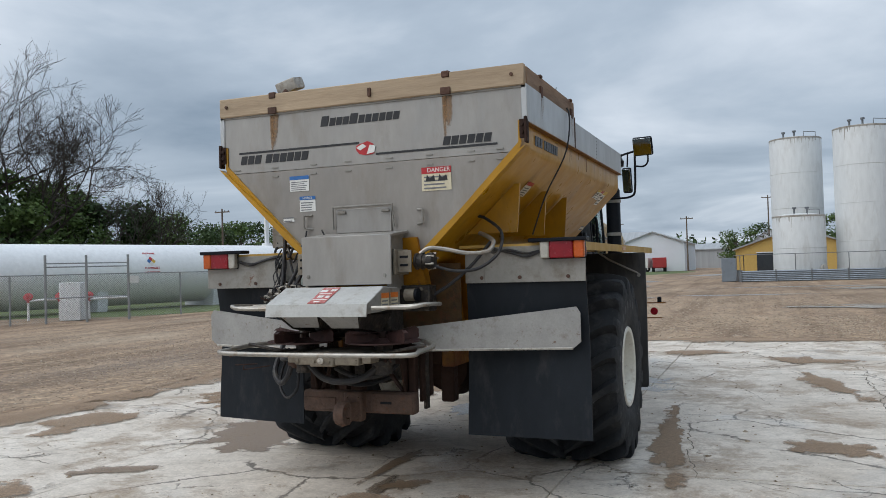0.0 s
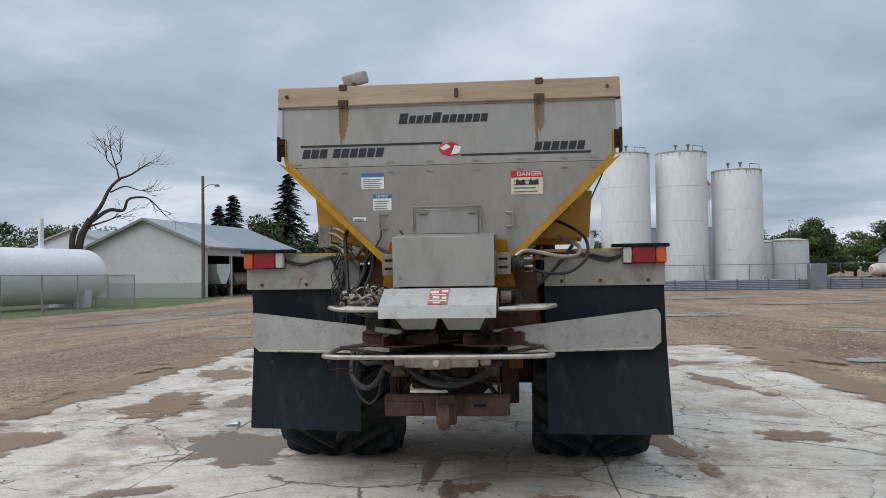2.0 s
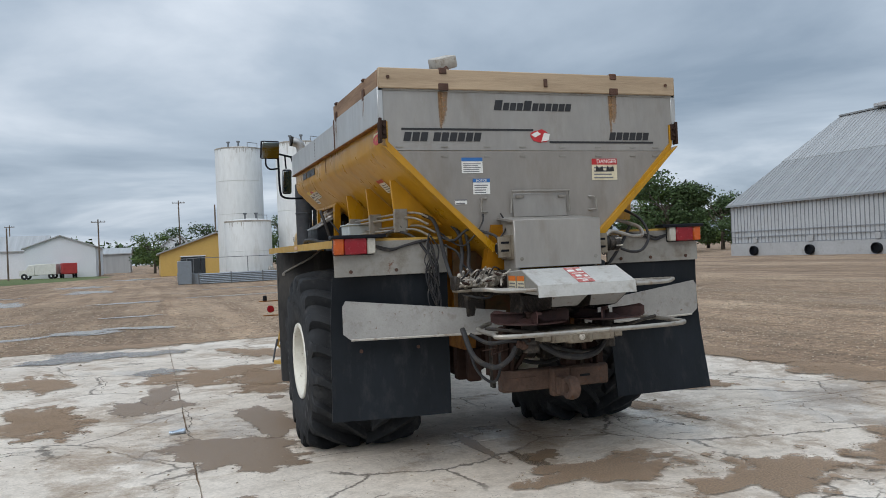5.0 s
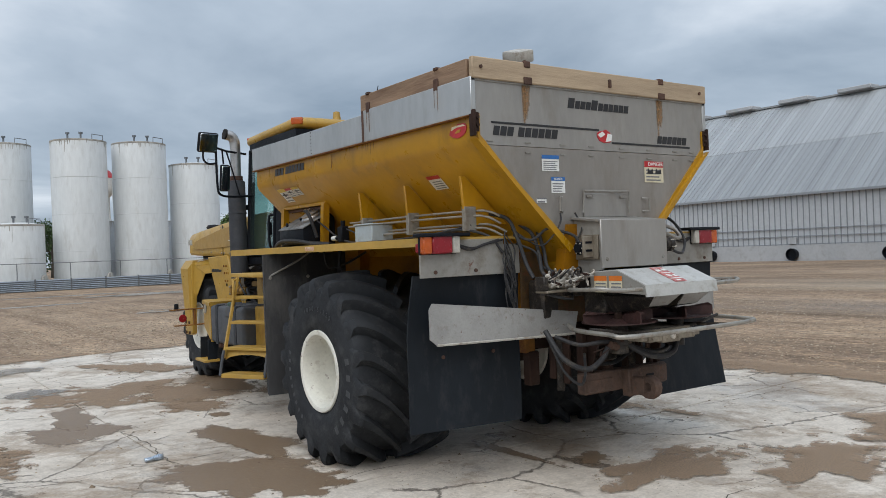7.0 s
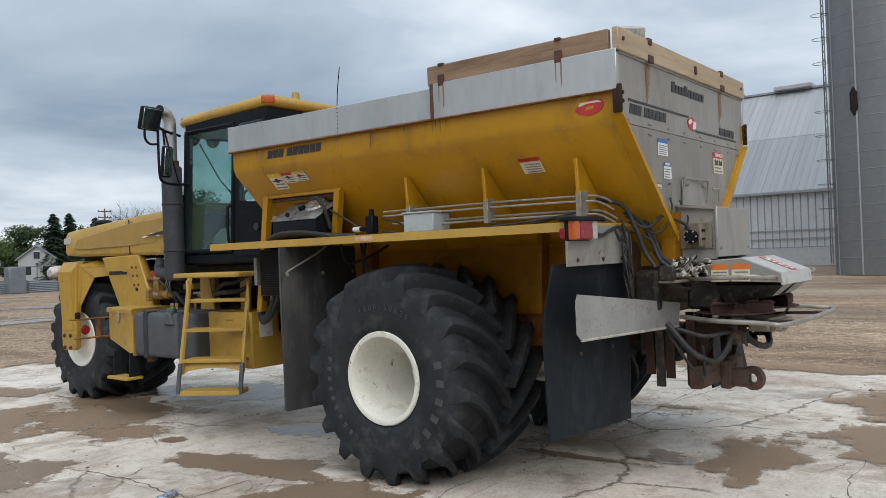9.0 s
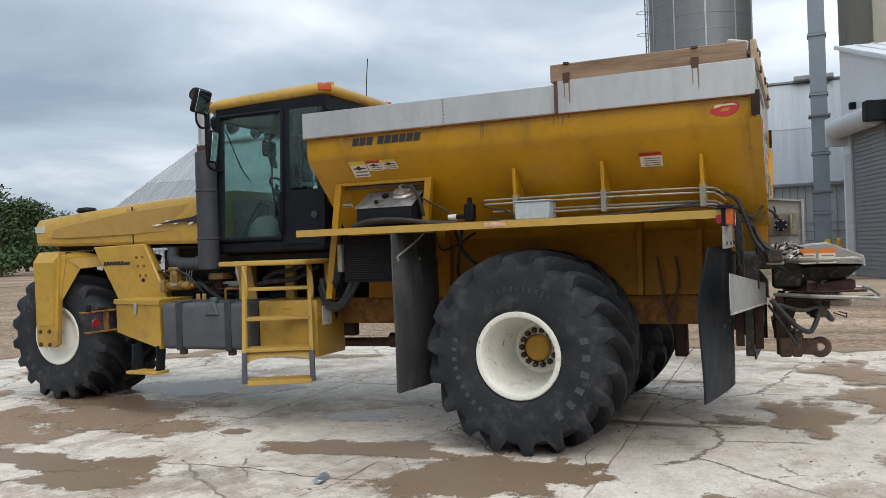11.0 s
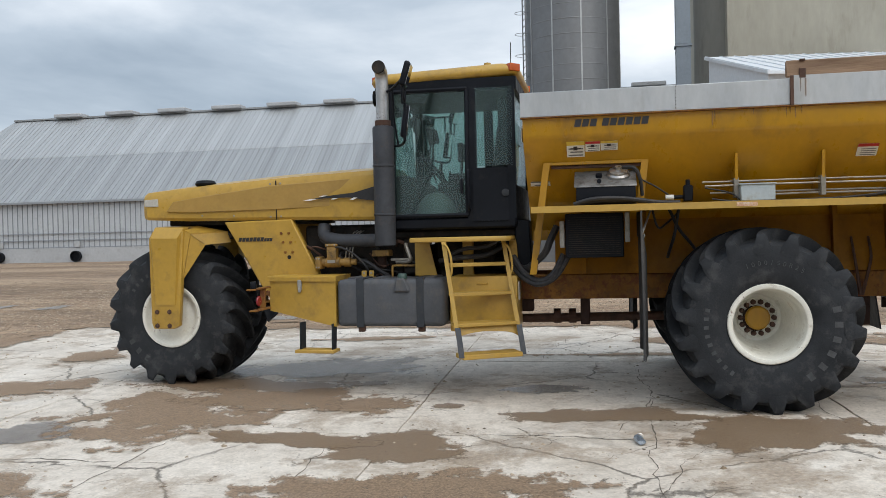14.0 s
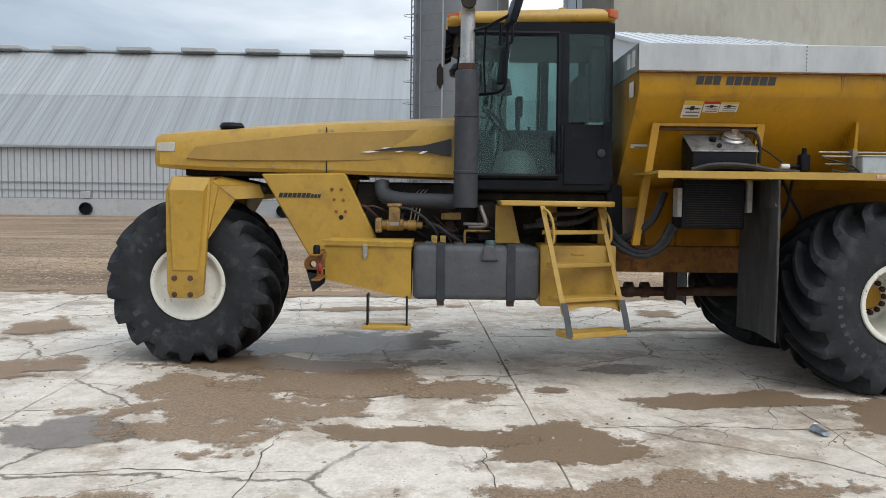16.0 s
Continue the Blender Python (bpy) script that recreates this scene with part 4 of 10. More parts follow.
loft(bm, [[(-0.3, y, 8.05), (-0.3, y, 8.19), (askew(y), y, 8.19 + (askew(y) + 0.3) * PITCH), (askew(y), y, 8.05 + (askew(y) + 0.3) * PITCH)] for y in (0.2, -26.2)])
rf = part("roof", bm, SHOPWHITE, shop, "white ribbed metal roof")
for k in range(29):
    bm = bmesh.new()
    y, xe = 0.1 - 0.9 * k, askew(0.1 - 0.9 * k) - 0.03
    prism(bm, [(-0.3, 8.194), (-0.3, 8.235), (xe, 8.235 + (xe + 0.3) * PITCH), (xe, 8.194 + (xe + 0.3) * PITCH)], "y", y, y + 0.06)
    part("roof_rib", bm, SHOPWHITE, rf)
bm = bmesh.new()
box(bm, 0.92, 4.40, 0.002, 0.05, -0.3, 5.95)
d = part("roll_up_door", bm, DOORGREY, shop, "grey roll-up door")
for k in range(33):
    bm = bmesh.new()
    box(bm, 0.96, 4.36, 0.05, 0.085, 0.02 + 0.179 * k, 0.150 + 0.179 * k)
    part("slat", bm, DOORGREY, d)
bm = bmesh.new()
cyl(bm, (1.0, 0.50, 6.22), (5.2, 0.50, 6.22), 0.44, seg=24)
part("door_roll", bm, SIDING, shop, "grey rolled door drum")
bm = bmesh.new()
box(bm, 0.52, 1.0, 0.002, 0.95, 5.95, 6.75, 0.03)
part("drum_case", bm, BLACK, shop, "black drive case of the roll-up door")
bm = bmesh.new()
box(bm, 5.2, 5.32, 0.002, 0.95, 5.45, 6.70, 0.02)
part("drum_plate", bm, SIDING, shop)
for x0, x1, mt in ((0.52, 0.90, BLACK), (4.42, 4.62, SIDEDARK)):
    bm = bmesh.new()
    box(bm, x0, x1, 0.002, 0.12, -0.3, 5.95)
    part("door_jamb", bm, mt, shop)
bm = bmesh.new()
box(bm, 4.65, 5.60, 0.002, 0.04, -0.3, 5.1)
part("side_panel", bm, SIDING, shop, "grey panel beside the door")
bm = bmesh.new()
box(bm, 4.10, 4.35, 0.002, 0.25, 6.95, 7.25, 0.03)
part("wall_lamp", bm, BLACK, shop)
bm = bmesh.new()
box(bm, -0.03, 0.16, -0.10, 0.03, -0.3, 8.05)
part("corner_trim", bm, SHOPWHITE, shop)
for bx, by in ((29.0, -4.9), (29.3, -2.85), (33.3, -3.40)):
    bm = bmesh.new()
    lathe(bm, [(0.13, 0), (0.13, 1.25), (0.10, 1.34), (0, 1.38)], 16)
    b = part("bollard", bm, BOLLARD)
    b.matrix_basis = pose(bx, by, -0.02)
    tagged(b, "yellow painted steel bollard by the shop door", "bollard", "bollards by the shop")

CONCSILO = mat("stained_silo_concrete", (0.36, 0.34, 0.28), 0.85, var=0.08, scale=0.25, dirt=(0.24, 0.22, 0.17), amount=0.3, bump=0.15, bscale=10, stretch=(1, 1, 0.3))
CONCDARK = mat("dark_silo_concrete", (0.22, 0.215, 0.19), 0.85, var=0.1, scale=0.3, dirt=(0.14, 0.13, 0.11), amount=0.3, bump=0.15, bscale=10, stretch=(1, 1, 0.3))
ce = thing("concrete_elevator", (0, 0, 0), "tall weathered concrete grain elevator behind the shop", "grain elevator")
bm = bmesh.new()
lathe(bm, [(2.2, 0), (2.2, 26), (0, 26)], 40, pose(36.0, -6.0, 0))
part("silo", bm, CONCDARK, ce, "darker concrete cylinder")
bm = bmesh.new()
box(bm, 33.3, 50, -40, -5.05, 0, 26)
part("headhouse", bm, CONCSILO, ce, "pale concrete block")

# ---- the spreader truck ----
truck = thing("spreader_truck", (0, 0, 0), "muddy yellow three-wheeled fertiliser spreader truck with a grey hopper", "spreader truck")


def mirrored(fn):
    for s in (-1, 1):
        fn(s)


def streak(name, parent, place, u0, u1, v0, v1):
    """A run of rust that is full at its top and gone at its foot and sides."""
    verts, fade, faces = [], [], []
    for j in range(6):
        for i in range(5):
            a, b = i / 4, j / 5
            verts.append(place(u0 + (u1 - u0) * a, v1 + (v0 - v1) * b))
            fade.append((1 - b) ** 0.6 * (1 - abs(2 * a - 1) ** 1.5) * 0.95)
    for j in range(5):
        for i in range(4):
            q = j * 5 + i
            faces.append((q, q + 1, q + 6, q + 5))
    me = bpy.data.meshes.new(name)
    me.from_pydata(verts, [], faces)
    me.attributes.new("fade", "FLOAT", "POINT").data.foreach_set("value", fade)
    me.materials.append(STREAK)
    ob = new(name, me)
    ob.parent = parent
    ob["label"] = "brown rust streak below the bracket"
    return ob


# hopper: the trough, its bands, boards and gate
HB, HF = -1.65, 1.95
bm = bmesh.new()
sect = [(-1.15, 2.51), (-1.15, 2.36), (-1.13, 2.31), (-0.34, 1.52), (-0.34, 1.42), (0.34, 1.42), (0.34, 1.52), (1.13, 2.31), (1.15, 2.36), (1.15, 2.51)]
inner = [(1.13, 2.51), (1.13, 2.37), (0.30, 1.54), (-0.30, 1.54), (-1.13, 2.37), (-1.13, 2.51)]
prism(bm, sect + inner, "y", HB - 0.022, HF)
prism(bm, [(x * 0.996, 1.424 + (z - 1.424) * 0.996) for x, z in sect], "y", HF - 0.03, HF + 0.003)
hopper = part("hopper", bm, HOPYEL, truck, "yellow painted hopper with sloping sides")
for s in (-1, 1):
    bm = bmesh.new()
    box(bm, s * 1.155, s * 1.185, -0.27, HF + 0.02, 2.505, 2.72, 0.004)
    part("side_band", bm, BAND, hopper, "dull galvanised side band")
    bm = bmesh.new()
    box(bm, s * 1.155, s * 1.195, HB - 0.02, -0.28, 2.50, 2.745, 0.004)
    part("side_band", bm, BAND, hopper, "dull galvanised side band")
    bm = bmesh.new()
    box(bm, s * 1.145, s * 1.192, HB - 0.015, HF + 0.02, 2.494, 2.504, 0.002)
    part("edge_strip", bm, YELRUST, hopper, "thin dark edge strip under the band")
    bm = bmesh.new()
    box(bm, s * 1.145, s * 1.185, HB + 0.03, -0.235, 2.735, 2.87, 0.006)
    part("side_board", bm, WOODOLD, hopper, "weathered brown extension board")
    for y in (-1.28, -0.36):
        bm = bmesh.new()
        box(bm, s * 1.180, s * 1.198, y - 0.026, y + 0.026, 2.72, 2.80, 0.004)
        part("board_clip", bm, RUST, hopper)
        bm = bmesh.new()
        box(bm, s * 1.13, s * 1.198, y - 0.022, y + 0.022, 2.858, 2.878, 0.004)
        part("board_bracket", bm, RUST, hopper)
        for du, wd, v0 in ((-0.022, 0.010, 2.53), (0.016, 0.007, 2.58)):
            streak("rust_streak", hopper, lambda u, v, y=y, s=s: (s * 1.1975, y + u, v), du - wd, du + wd, v0, 2.72)
    # a row of rivets where two band sheets lap, and a rusty joint
    for k in range(7):
        bm = bmesh.new()
        lathe(bm, [(0.005, 0), (0.005, 0.003), (0, 0.004)], 8, pose(s * 1.185, 0.65, 2.525 + 0.03 * k, 0, 90 * s, 0))
        part("rivet", bm, RUSTDARK, hopper)
    bm = bmesh.new()
    box(bm, s * 1.19, s * 1.199, -0.292, -0.262, 2.50, 2.745, 0.003)
    part("band_joint", bm, RUST, hopper, "rusty joint between the band sheets")
    bm = bmesh.new()
    box(bm, s * 1.150, s * 1.1535, 0.347, 0.353, 2.37, 2.49)
    part("sheet_seam", bm, RUSTSTAIN, hopper)
    for u0, v in ((-0.24, 2.38), (-0.27, 2.41), (-0.31, 2.36), (-0.36, 2.42), (0.02, 2.43), (0.33, 2.37)):
        streak("rust_streak", hopper, lambda u, w, s=s: (s * 1.1525, u, w), u0 - 0.007, u0 + 0.007, v, 2.495)
    # gusset plates along the slope
    for y in (0.14, -0.56, -1.28):
        bm = bmesh.new()
        prism(bm, [(s * 0.98, 2.14), (s * 1.02, 2.14), (s * 0.99, 1.80), (s * 0.62, 1.80)], "y", y - 0.013, y + 0.013, 0.003)
        part("gusset", bm, HOPYEL, hopper)
# front end wall with its flange
bm = bmesh.new()
prism(bm, [(-1.18, 2.72), (-1.18, 2.505), (1.18, 2.505), (1.18, 2.72)], "y", HF - 0.01, HF + 0.02)
part("front_band", bm, BAND, hopper)
for x, z, w, h in ((-1.02, 2.62, 0.10, 0.13), (-0.86, 2.62, 0.09, 0.12), (-0.98, 2.38, 0.13, 0.12)):
    bm = bmesh.new()
    box(bm, x - w / 2, x + w / 2, HF + 0.021, HF + 0.026, z - h / 2, z + h / 2)
    part("sticker", bm, DWHITE, hopper, "white warning sticker")

# rear gate
bm = bmesh.new()
gate = [(-1.185, 2.74), (-1.185, 2.512), (-1.127, 2.512), (-1.127, 2.335), (-1.10, 2.311), (1.10, 2.311), (1.127, 2.335), (1.127, 2.512), (1.185, 2.512), (1.185, 2.74)]
prism(bm, gate, "y", HB - 0.012, HB + 0.02)
gatep = part("rear_gate", bm, STEEL, hopper, "scuffed grey stainless rear gate")
# drawn flat; the darker steel stands for the shade on the leaning lower half
bm = bmesh.new()
prism(bm, [(-1.098, 2.307), (-0.41, 1.62), (0.41, 1.62), (1.098, 2.307)], "y", HB - 0.0115, HB + 0.02)
part("lower_gate_sheet", bm, STEELLOW, gatep, "lower gate sheet, coloured darker for its lean from the light")
bm = bmesh.new()
box(bm, -1.185, 1.185, HB - 0.035, HB + 0.005, 2.735, 2.875, 0.006)
part("rear_board", bm, WOOD, hopper, "weathered pine extension board")
bm = bmesh.new()
box(bm, -1.185, 1.185, HB - 0.020, HB - 0.010, 2.722, 2.738)
part("gate_lip", bm, DULL, gatep)
for s in (-1, 1):
    bm = bmesh.new()
    prism(bm, [(s * 1.13, 2.315), (s * 1.185, 2.345), (s * 0.40, 1.585), (s * 0.36, 1.62)], "y", HB - 0.05, HB + 0.03)
    part("slope_flange", bm, HOPYEL, hopper, "yellow edge of the hopper slope")
    bm = bmesh.new()
    box(bm, s * 1.175, s * 1.194, HB - 0.045, HB + 0.012, 2.36, 2.53, 0.004)
    box(bm, s * 1.14, s * 1.196, HB - 0.03, HB - 0.012, 2.39, 2.515, 0.003)
    for zz in (2.43, 2.48):
        cyl(bm, (s * 1.16, HB - 0.03, zz), (s * 1.16, HB - 0.045, zz), 0.012, seg=8)
    part("corner_bracket", bm, RUSTDARK, hopper, "rusty corner bracket")
    bm = bmesh.new()
    plate(bm, [(s * 1.067, HB - 0.014, 2.28), (s * 1.075, HB - 0.014, 2.28), (s * 0.50, HB - 0.014, 1.70), (s * 0.492, HB - 0.014, 1.70)], 0.01 * s)
    part("gate_brace", bm, DGREY, gatep)
for x in (-0.72, 0.64):
    bm = bmesh.new()
    box(bm, x - 0.036, x + 0.036, HB - 0.047, HB - 0.033, 2.725, 2.775, 0.004)
    part("board_clip", bm, RUST, hopper)
    bm = bmesh.new()
    box(bm, x - 0.028, x + 0.028, HB - 0.044, HB + 0.03, 2.84, 2.885, 0.006)
    part("board_bracket", bm, RUST, hopper, "rusty bracket holding the board")
    streak("rust_streak", gatep, lambda u, v, x=x: (x + u, HB - 0.0150, v), -0.05, 0.05, 2.46, 2.725)
    streak("rust_streak", gatep, lambda u, v, x=x: (x - 0.02 + u, HB - 0.0155, v), -0.022, 0.022, 2.36, 2.725)
for x in (-1.12, 0.0, 1.1):
    bm = bmesh.new()
    if x:
        cyl(bm, (x, HB - 0.036, 2.81), (x, HB - 0.046, 2.81), 0.012, seg=8)
    else:
        box(bm, 0.06, 0.085, HB - 0.05, HB - 0.03, 2.77, 2.83, 0.004)
    part("board_bolt", bm, RUST, hopper)
# work lamp on the board
LAMPWHITE = mat("dirty_lamp_shell", (0.42, 0.40, 0.36), 0.5, var=0.15, scale=8, dirt=(0.16, 0.12, 0.08), amount=0.5, bump=0.1)
bm = bmesh.new()
box(bm, -0.085, 0.085, -0.075, 0.075, -0.045, 0.045, 0.02, pose(-0.66, HB + 0.12, 2.955, 14, -14, 0), 2)
lampb = part("work_lamp", bm, LAMPWHITE, hopper, "faded white work lamp")
bm = bmesh.new()
cyl(bm, (-0.66, HB + 0.03, 2.87), (-0.66, HB + 0.10, 2.94), 0.02, seg=8)
part("lamp_stalk", bm, RUST, lampb)
# gate details: stripes, letters, stickers, handles
GY = HB - 0.013
for name, x0, x1, z0, z1 in (("stripe", -1.03, -0.03, 2.452, 2.466), ("stripe", 0.10, 0.985, 2.365, 2.379)):
    bm = bmesh.new()
    box(bm, x0, x1, GY - 0.003, GY, z0, z1)
    part(name, bm, DECAL, gatep)
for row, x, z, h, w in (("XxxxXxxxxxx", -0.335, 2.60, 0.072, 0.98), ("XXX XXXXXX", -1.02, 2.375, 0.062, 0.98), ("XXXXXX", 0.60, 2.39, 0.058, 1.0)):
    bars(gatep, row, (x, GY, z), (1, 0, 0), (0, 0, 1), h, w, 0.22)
bm = bmesh.new()
prism(bm, blob(0.02, 2.415, 0.075, 0.045, 0.1, 5, 0.16, 24), "y", GY - 0.004, GY)
part("logo", bm, DREDGE, gatep, "torn red oval badge")
bm = bmesh.new()
prism(bm, [(0.03, 2.375), (0.09, 2.385), (0.10, 2.43), (0.055, 2.44)], "y", GY - 0.006, GY - 0.003)
prism(bm, [(-0.05, 2.425), (-0.02, 2.405), (0.03, 2.43), (0.0, 2.45)], "y", GY - 0.006, GY - 0.003)
part("logo_tear", bm, DWHITE, gatep)


def sticker(x0, x1, z0, z1, head, lines, parent, plane, body=DWHITE, frac=0.24, title=""):
    """A warning sticker on a surface: plane maps (u, v, lift) to a place."""
    def quad(bm, a, b, c, d, lift):
        vs = [bm.verts.new(plane(u, v, lift)) for u, v in ((a, c), (b, c), (b, d), (a, d))]
        bm.faces.new(vs)
    bm = bmesh.new()
    quad(bm, x0, x1, z0, z1, 0.002)
    st = part("sticker", bm, body, parent, "sun-faded warning sticker with print")
    bm = bmesh.new()
    quad(bm, x0, x1, z1 - frac * (z1 - z0), z1, 0.0035)
    part("sticker_heading", bm, head, st)
    bm = bmesh.new()
    rnd = random.Random(int(1000 * (x0 + z0)))
    for k in range(lines):
        v = z0 + (z1 - z0) * (0.08 + 0.62 * k / lines)
        quad(bm, x0 + 0.08 * (x1 - x0), x1 - (x1 - x0) * rnd.uniform(0.08, 0.25), v, v + (z1 - z0) * 0.25 / lines, 0.0035)
    part("sticker_print", bm, DGREY, st)
    if lines == 3 and body is DWHITE:
        bm = bmesh.new()
        quad(bm, x0 + 0.2 * (x1 - x0), x0 + 0.8 * (x1 - x0), z0 + 0.52 * (z1 - z0), z0 + 0.60 * (z1 - z0), 0.005)
        quad(bm, x0 + 0.4 * (x1 - x0), x0 + 0.62 * (x1 - x0), z0 + 0.45 * (z1 - z0), z0 + 0.70 * (z1 - z0), 0.0055)
        part("sticker_drawing", bm, DECAL, st)
    return st


def on_gate(u, v, lift):
    return (u, GY - lift, v)


sticker(-0.60, -0.44, 2.15, 2.26, DBLUE, 5, gatep, on_gate)
sticker(-0.52, -0.39, 2.00, 2.11, DBLUE, 4, gatep, on_gate)
sticker(-0.66, -0.57, 1.93, 1.965, DGREY, 1, gatep, on_gate)
ds = sticker(0.44, 0.655, 2.09, 2.25, DREDGE, 4, gatep, on_gate, DCREAM, 0.28)
words("sticker_word", "DANGER", pose(0.565, GY - 0.005, 2.228, 90, 0, 0), 0.042, DWHITE, ds)
words("sticker_word", "NOTICE", pose(-0.455, GY - 0.005, 2.096, 90, 0, 0), 0.022, DWHITE, gatep)
bm = bmesh.new()
for u0 in (0.47, 0.56):
    prism(bm, [(u0, 2.155), (u0 + 0.07, 2.155), (u0 + 0.06, 2.195), (u0 + 0.03, 2.175), (u0 + 0.01, 2.20)], "y", GY - 0.005, GY - 0.003)
part("sticker_drawing", bm, DECAL, ds)
bm = bmesh.new()
prism(bm, [(-0.22, 1.83), (-0.22, 2.00), (0.21, 2.00), (0.21, 1.83)], "y", GY - 0.012, GY, 0.003)
door = part("inspection_door", bm, STEEL, gatep, "small hinged inspection door")
bm = bmesh.new()
tube(bm, [(-0.24, GY - 0.02, 1.86), (-0.235, GY - 0.03, 2.015), (0.225, GY - 0.03, 2.015), (0.23, GY - 0.02, 1.86)], 0.008, 6, False)
part("door_rod", bm, DULL, door)
for x in (-0.17, 0.17):
    bm = bmesh.new()
    box(bm, x - 0.03, x + 0.03, GY - 0.03, GY - 0.01, 1.965, 1.985, 0.004)
    part("door_latch", bm, DULL, door)
for x0, z0, s in ((-0.42, 1.92, 1), (0.40, 1.92, -1)):
    bm = bmesh.new()
    tube(bm, [(x0, GY, z0 - 0.05), (x0 - 0.05 * s, GY - 0.03, z0 - 0.045), (x0 - 0.05 * s, GY - 0.03, z0 + 0.045), (x0, GY, z0 + 0.05)], 0.008, 6, False)
    part("grab_handle", bm, DULL, gatep)
for x in (-1.05, -0.72, -0.4, -0.12, 0.2, 0.5, 0.8, 1.0):
    for z in (2.335, 2.27):
        bm = bmesh.new()
        box(bm, x - 0.025, x + 0.025, GY - 0.006, GY, z - 0.004, z + 0.004)
        part("weld_mark", bm, DULL, gatep)

# writing and stickers on the left and right side
for s in (-1, 1):
    X = s * 1.152
    if s < 0:
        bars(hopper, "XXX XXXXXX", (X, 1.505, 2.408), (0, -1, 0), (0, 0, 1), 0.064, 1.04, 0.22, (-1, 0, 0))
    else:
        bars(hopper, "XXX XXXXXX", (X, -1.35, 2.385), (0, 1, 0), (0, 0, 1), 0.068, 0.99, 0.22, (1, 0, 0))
    if s < 0:
        bm = bmesh.new()
        prism(bm, blob(-1.47, 2.42, 0.085, 0.05, -0.15, 8, 0.18, 20), "x", X - 0.004, X)
        lg = part("logo", bm, DREDGE, hopper, "torn red oval badge")
        bm = bmesh.new()
        prism(bm, [(-1.39, 2.43), (-1.40, 2.455), (-1.52, 2.458), (-1.55, 2.445), (-1.45, 2.445)], "x", X - 0.006, X - 0.003)
        part("logo_tear", bm, DCREAM, lg)
        bm = bmesh.new()
        prism(bm, [(-1.43, 2.405), (-1.45, 2.425), (-1.50, 2.43), (-1.49, 2.41)], "x", X - 0.006, X - 0.003)
        part("logo_tear", bm, HOPYEL, lg)
    def on_slope(u, v, lift, s=s):
        # u runs along the truck, v up the slope
        k = 0.7071
        return (s * (1.13 - (2.31 - v)) + s * k * (lift + 0.002), u, v - k * (lift + 0.002))
    for y0, y1, z0, z1, h in ((1.42, 1.575, 2.165, 2.288, DYELLOW), (1.285, 1.412, 2.205, 2.284, DREDGE), (1.135, 1.28, 2.210, 2.284, DYELLOW)):
        sticker(y0, y1, z0, z1, h, 3, hopper, on_slope)
    sticker(-1.0, -0.837, 2.085, 2.181, DREDGE, 4, hopper, on_slope)
    sticker(1.74, 1.92, 1.93, 1.97, DGREY, 1, hopper, on_slope)

# lower hopper body, frame and axle
bm = bmesh.new()
prism(bm, [(-0.57, 1.10), (-0.50, 1.60), (0.50, 1.60), (0.57, 1.10)], "y", -1.38, 1.72)
# hopper paint darkened for the shade under the deck, with dirt and rust
HOPSHADE = mat("shaded_grimy_hopper_paint", (0.27, 0.115, 0.002), 0.5, var=0.25, scale=1.6, dirt=(0.13, 0.055, 0.004), amount=0.4, rust=0.2, bump=0.12, spec=0.2)
body_low = part("hopper_base", bm, HOPSHADE, truck, "dirty yellow conveyor housing, coloured darker for shade")
for s in (-1, 1):
    for y in (-1.2, -0.75, 0.9, 1.45):
        bm = bmesh.new()
        prism(bm, [(s * 0.53, 1.105), (s * 0.645, 1.105), (s * 0.60, 1.7), (s * 0.50, 1.7)], "y", y - 0.02, y + 0.02)
        part("stiffener", bm, HOPSHADE, body_low)
for s in (-1, 1):
    bm = bmesh.new()
    prism(bm, [(s * 0.40, 0.86), (s * 0.50, 0.86), (s * 0.50, 1.095), (s * 0.40, 1.095)], "y", 0.45, 4.4, 0.008)
    part("frame_rail", bm, YELRUST, truck, "rusty yellow chassis rail")
    bm = bmesh.new()
    prism(bm, [(s * 0.40, 0.86), (s * 0.50, 0.86), (s * 0.50, 1.095), (s * 0.40, 1.095)], "y", -1.30, 0.448, 0.008)
    part("frame_rail", bm, YELRUST, truck, "grimy rusty rear chassis rail")
for y in (-1.24, -0.9, 0.9, 1.75, 2.6, 3.6):
    bm = bmesh.new()
    box(bm, -0.40, 0.40, y - 0.06, y + 0.06, 0.88, 1.07, 0.01)
    part("cross_member", bm, YELRUST if y > 0 else RUSTDARK, truck)
bm = bmesh.new()
box(bm, -0.62, 0.62, -0.14, 0.14, 0.6, 0.86, 0.04)
lathe(bm, [(0.0, -0.26), (0.2, -0.22), (0.27, 0), (0.2, 0.22), (0.0, 0.26)], 20, pose(0, 0, 0.72, 90, 0, 0))
cyl(bm, (-1.0, 0, 0.72), (1.0, 0, 0.72), 0.11, seg=16)
part("rear_axle", bm, RUSTDARK, truck, "greasy rear axle housing")
bm = bmesh.new()
cyl(bm, (-0.05, 0.2, 0.66), (-0.1, 3.2, 0.62), 0.045, seg=10)
for y in (0.5, 1.55, 1.7, 2.4):
    cyl(bm, (-0.055, y, 0.657), (-0.06, y + 0.07, 0.655), 0.075, seg=10)
part("drive_shaft", bm, RUST, truck, "rusty drive shaft")
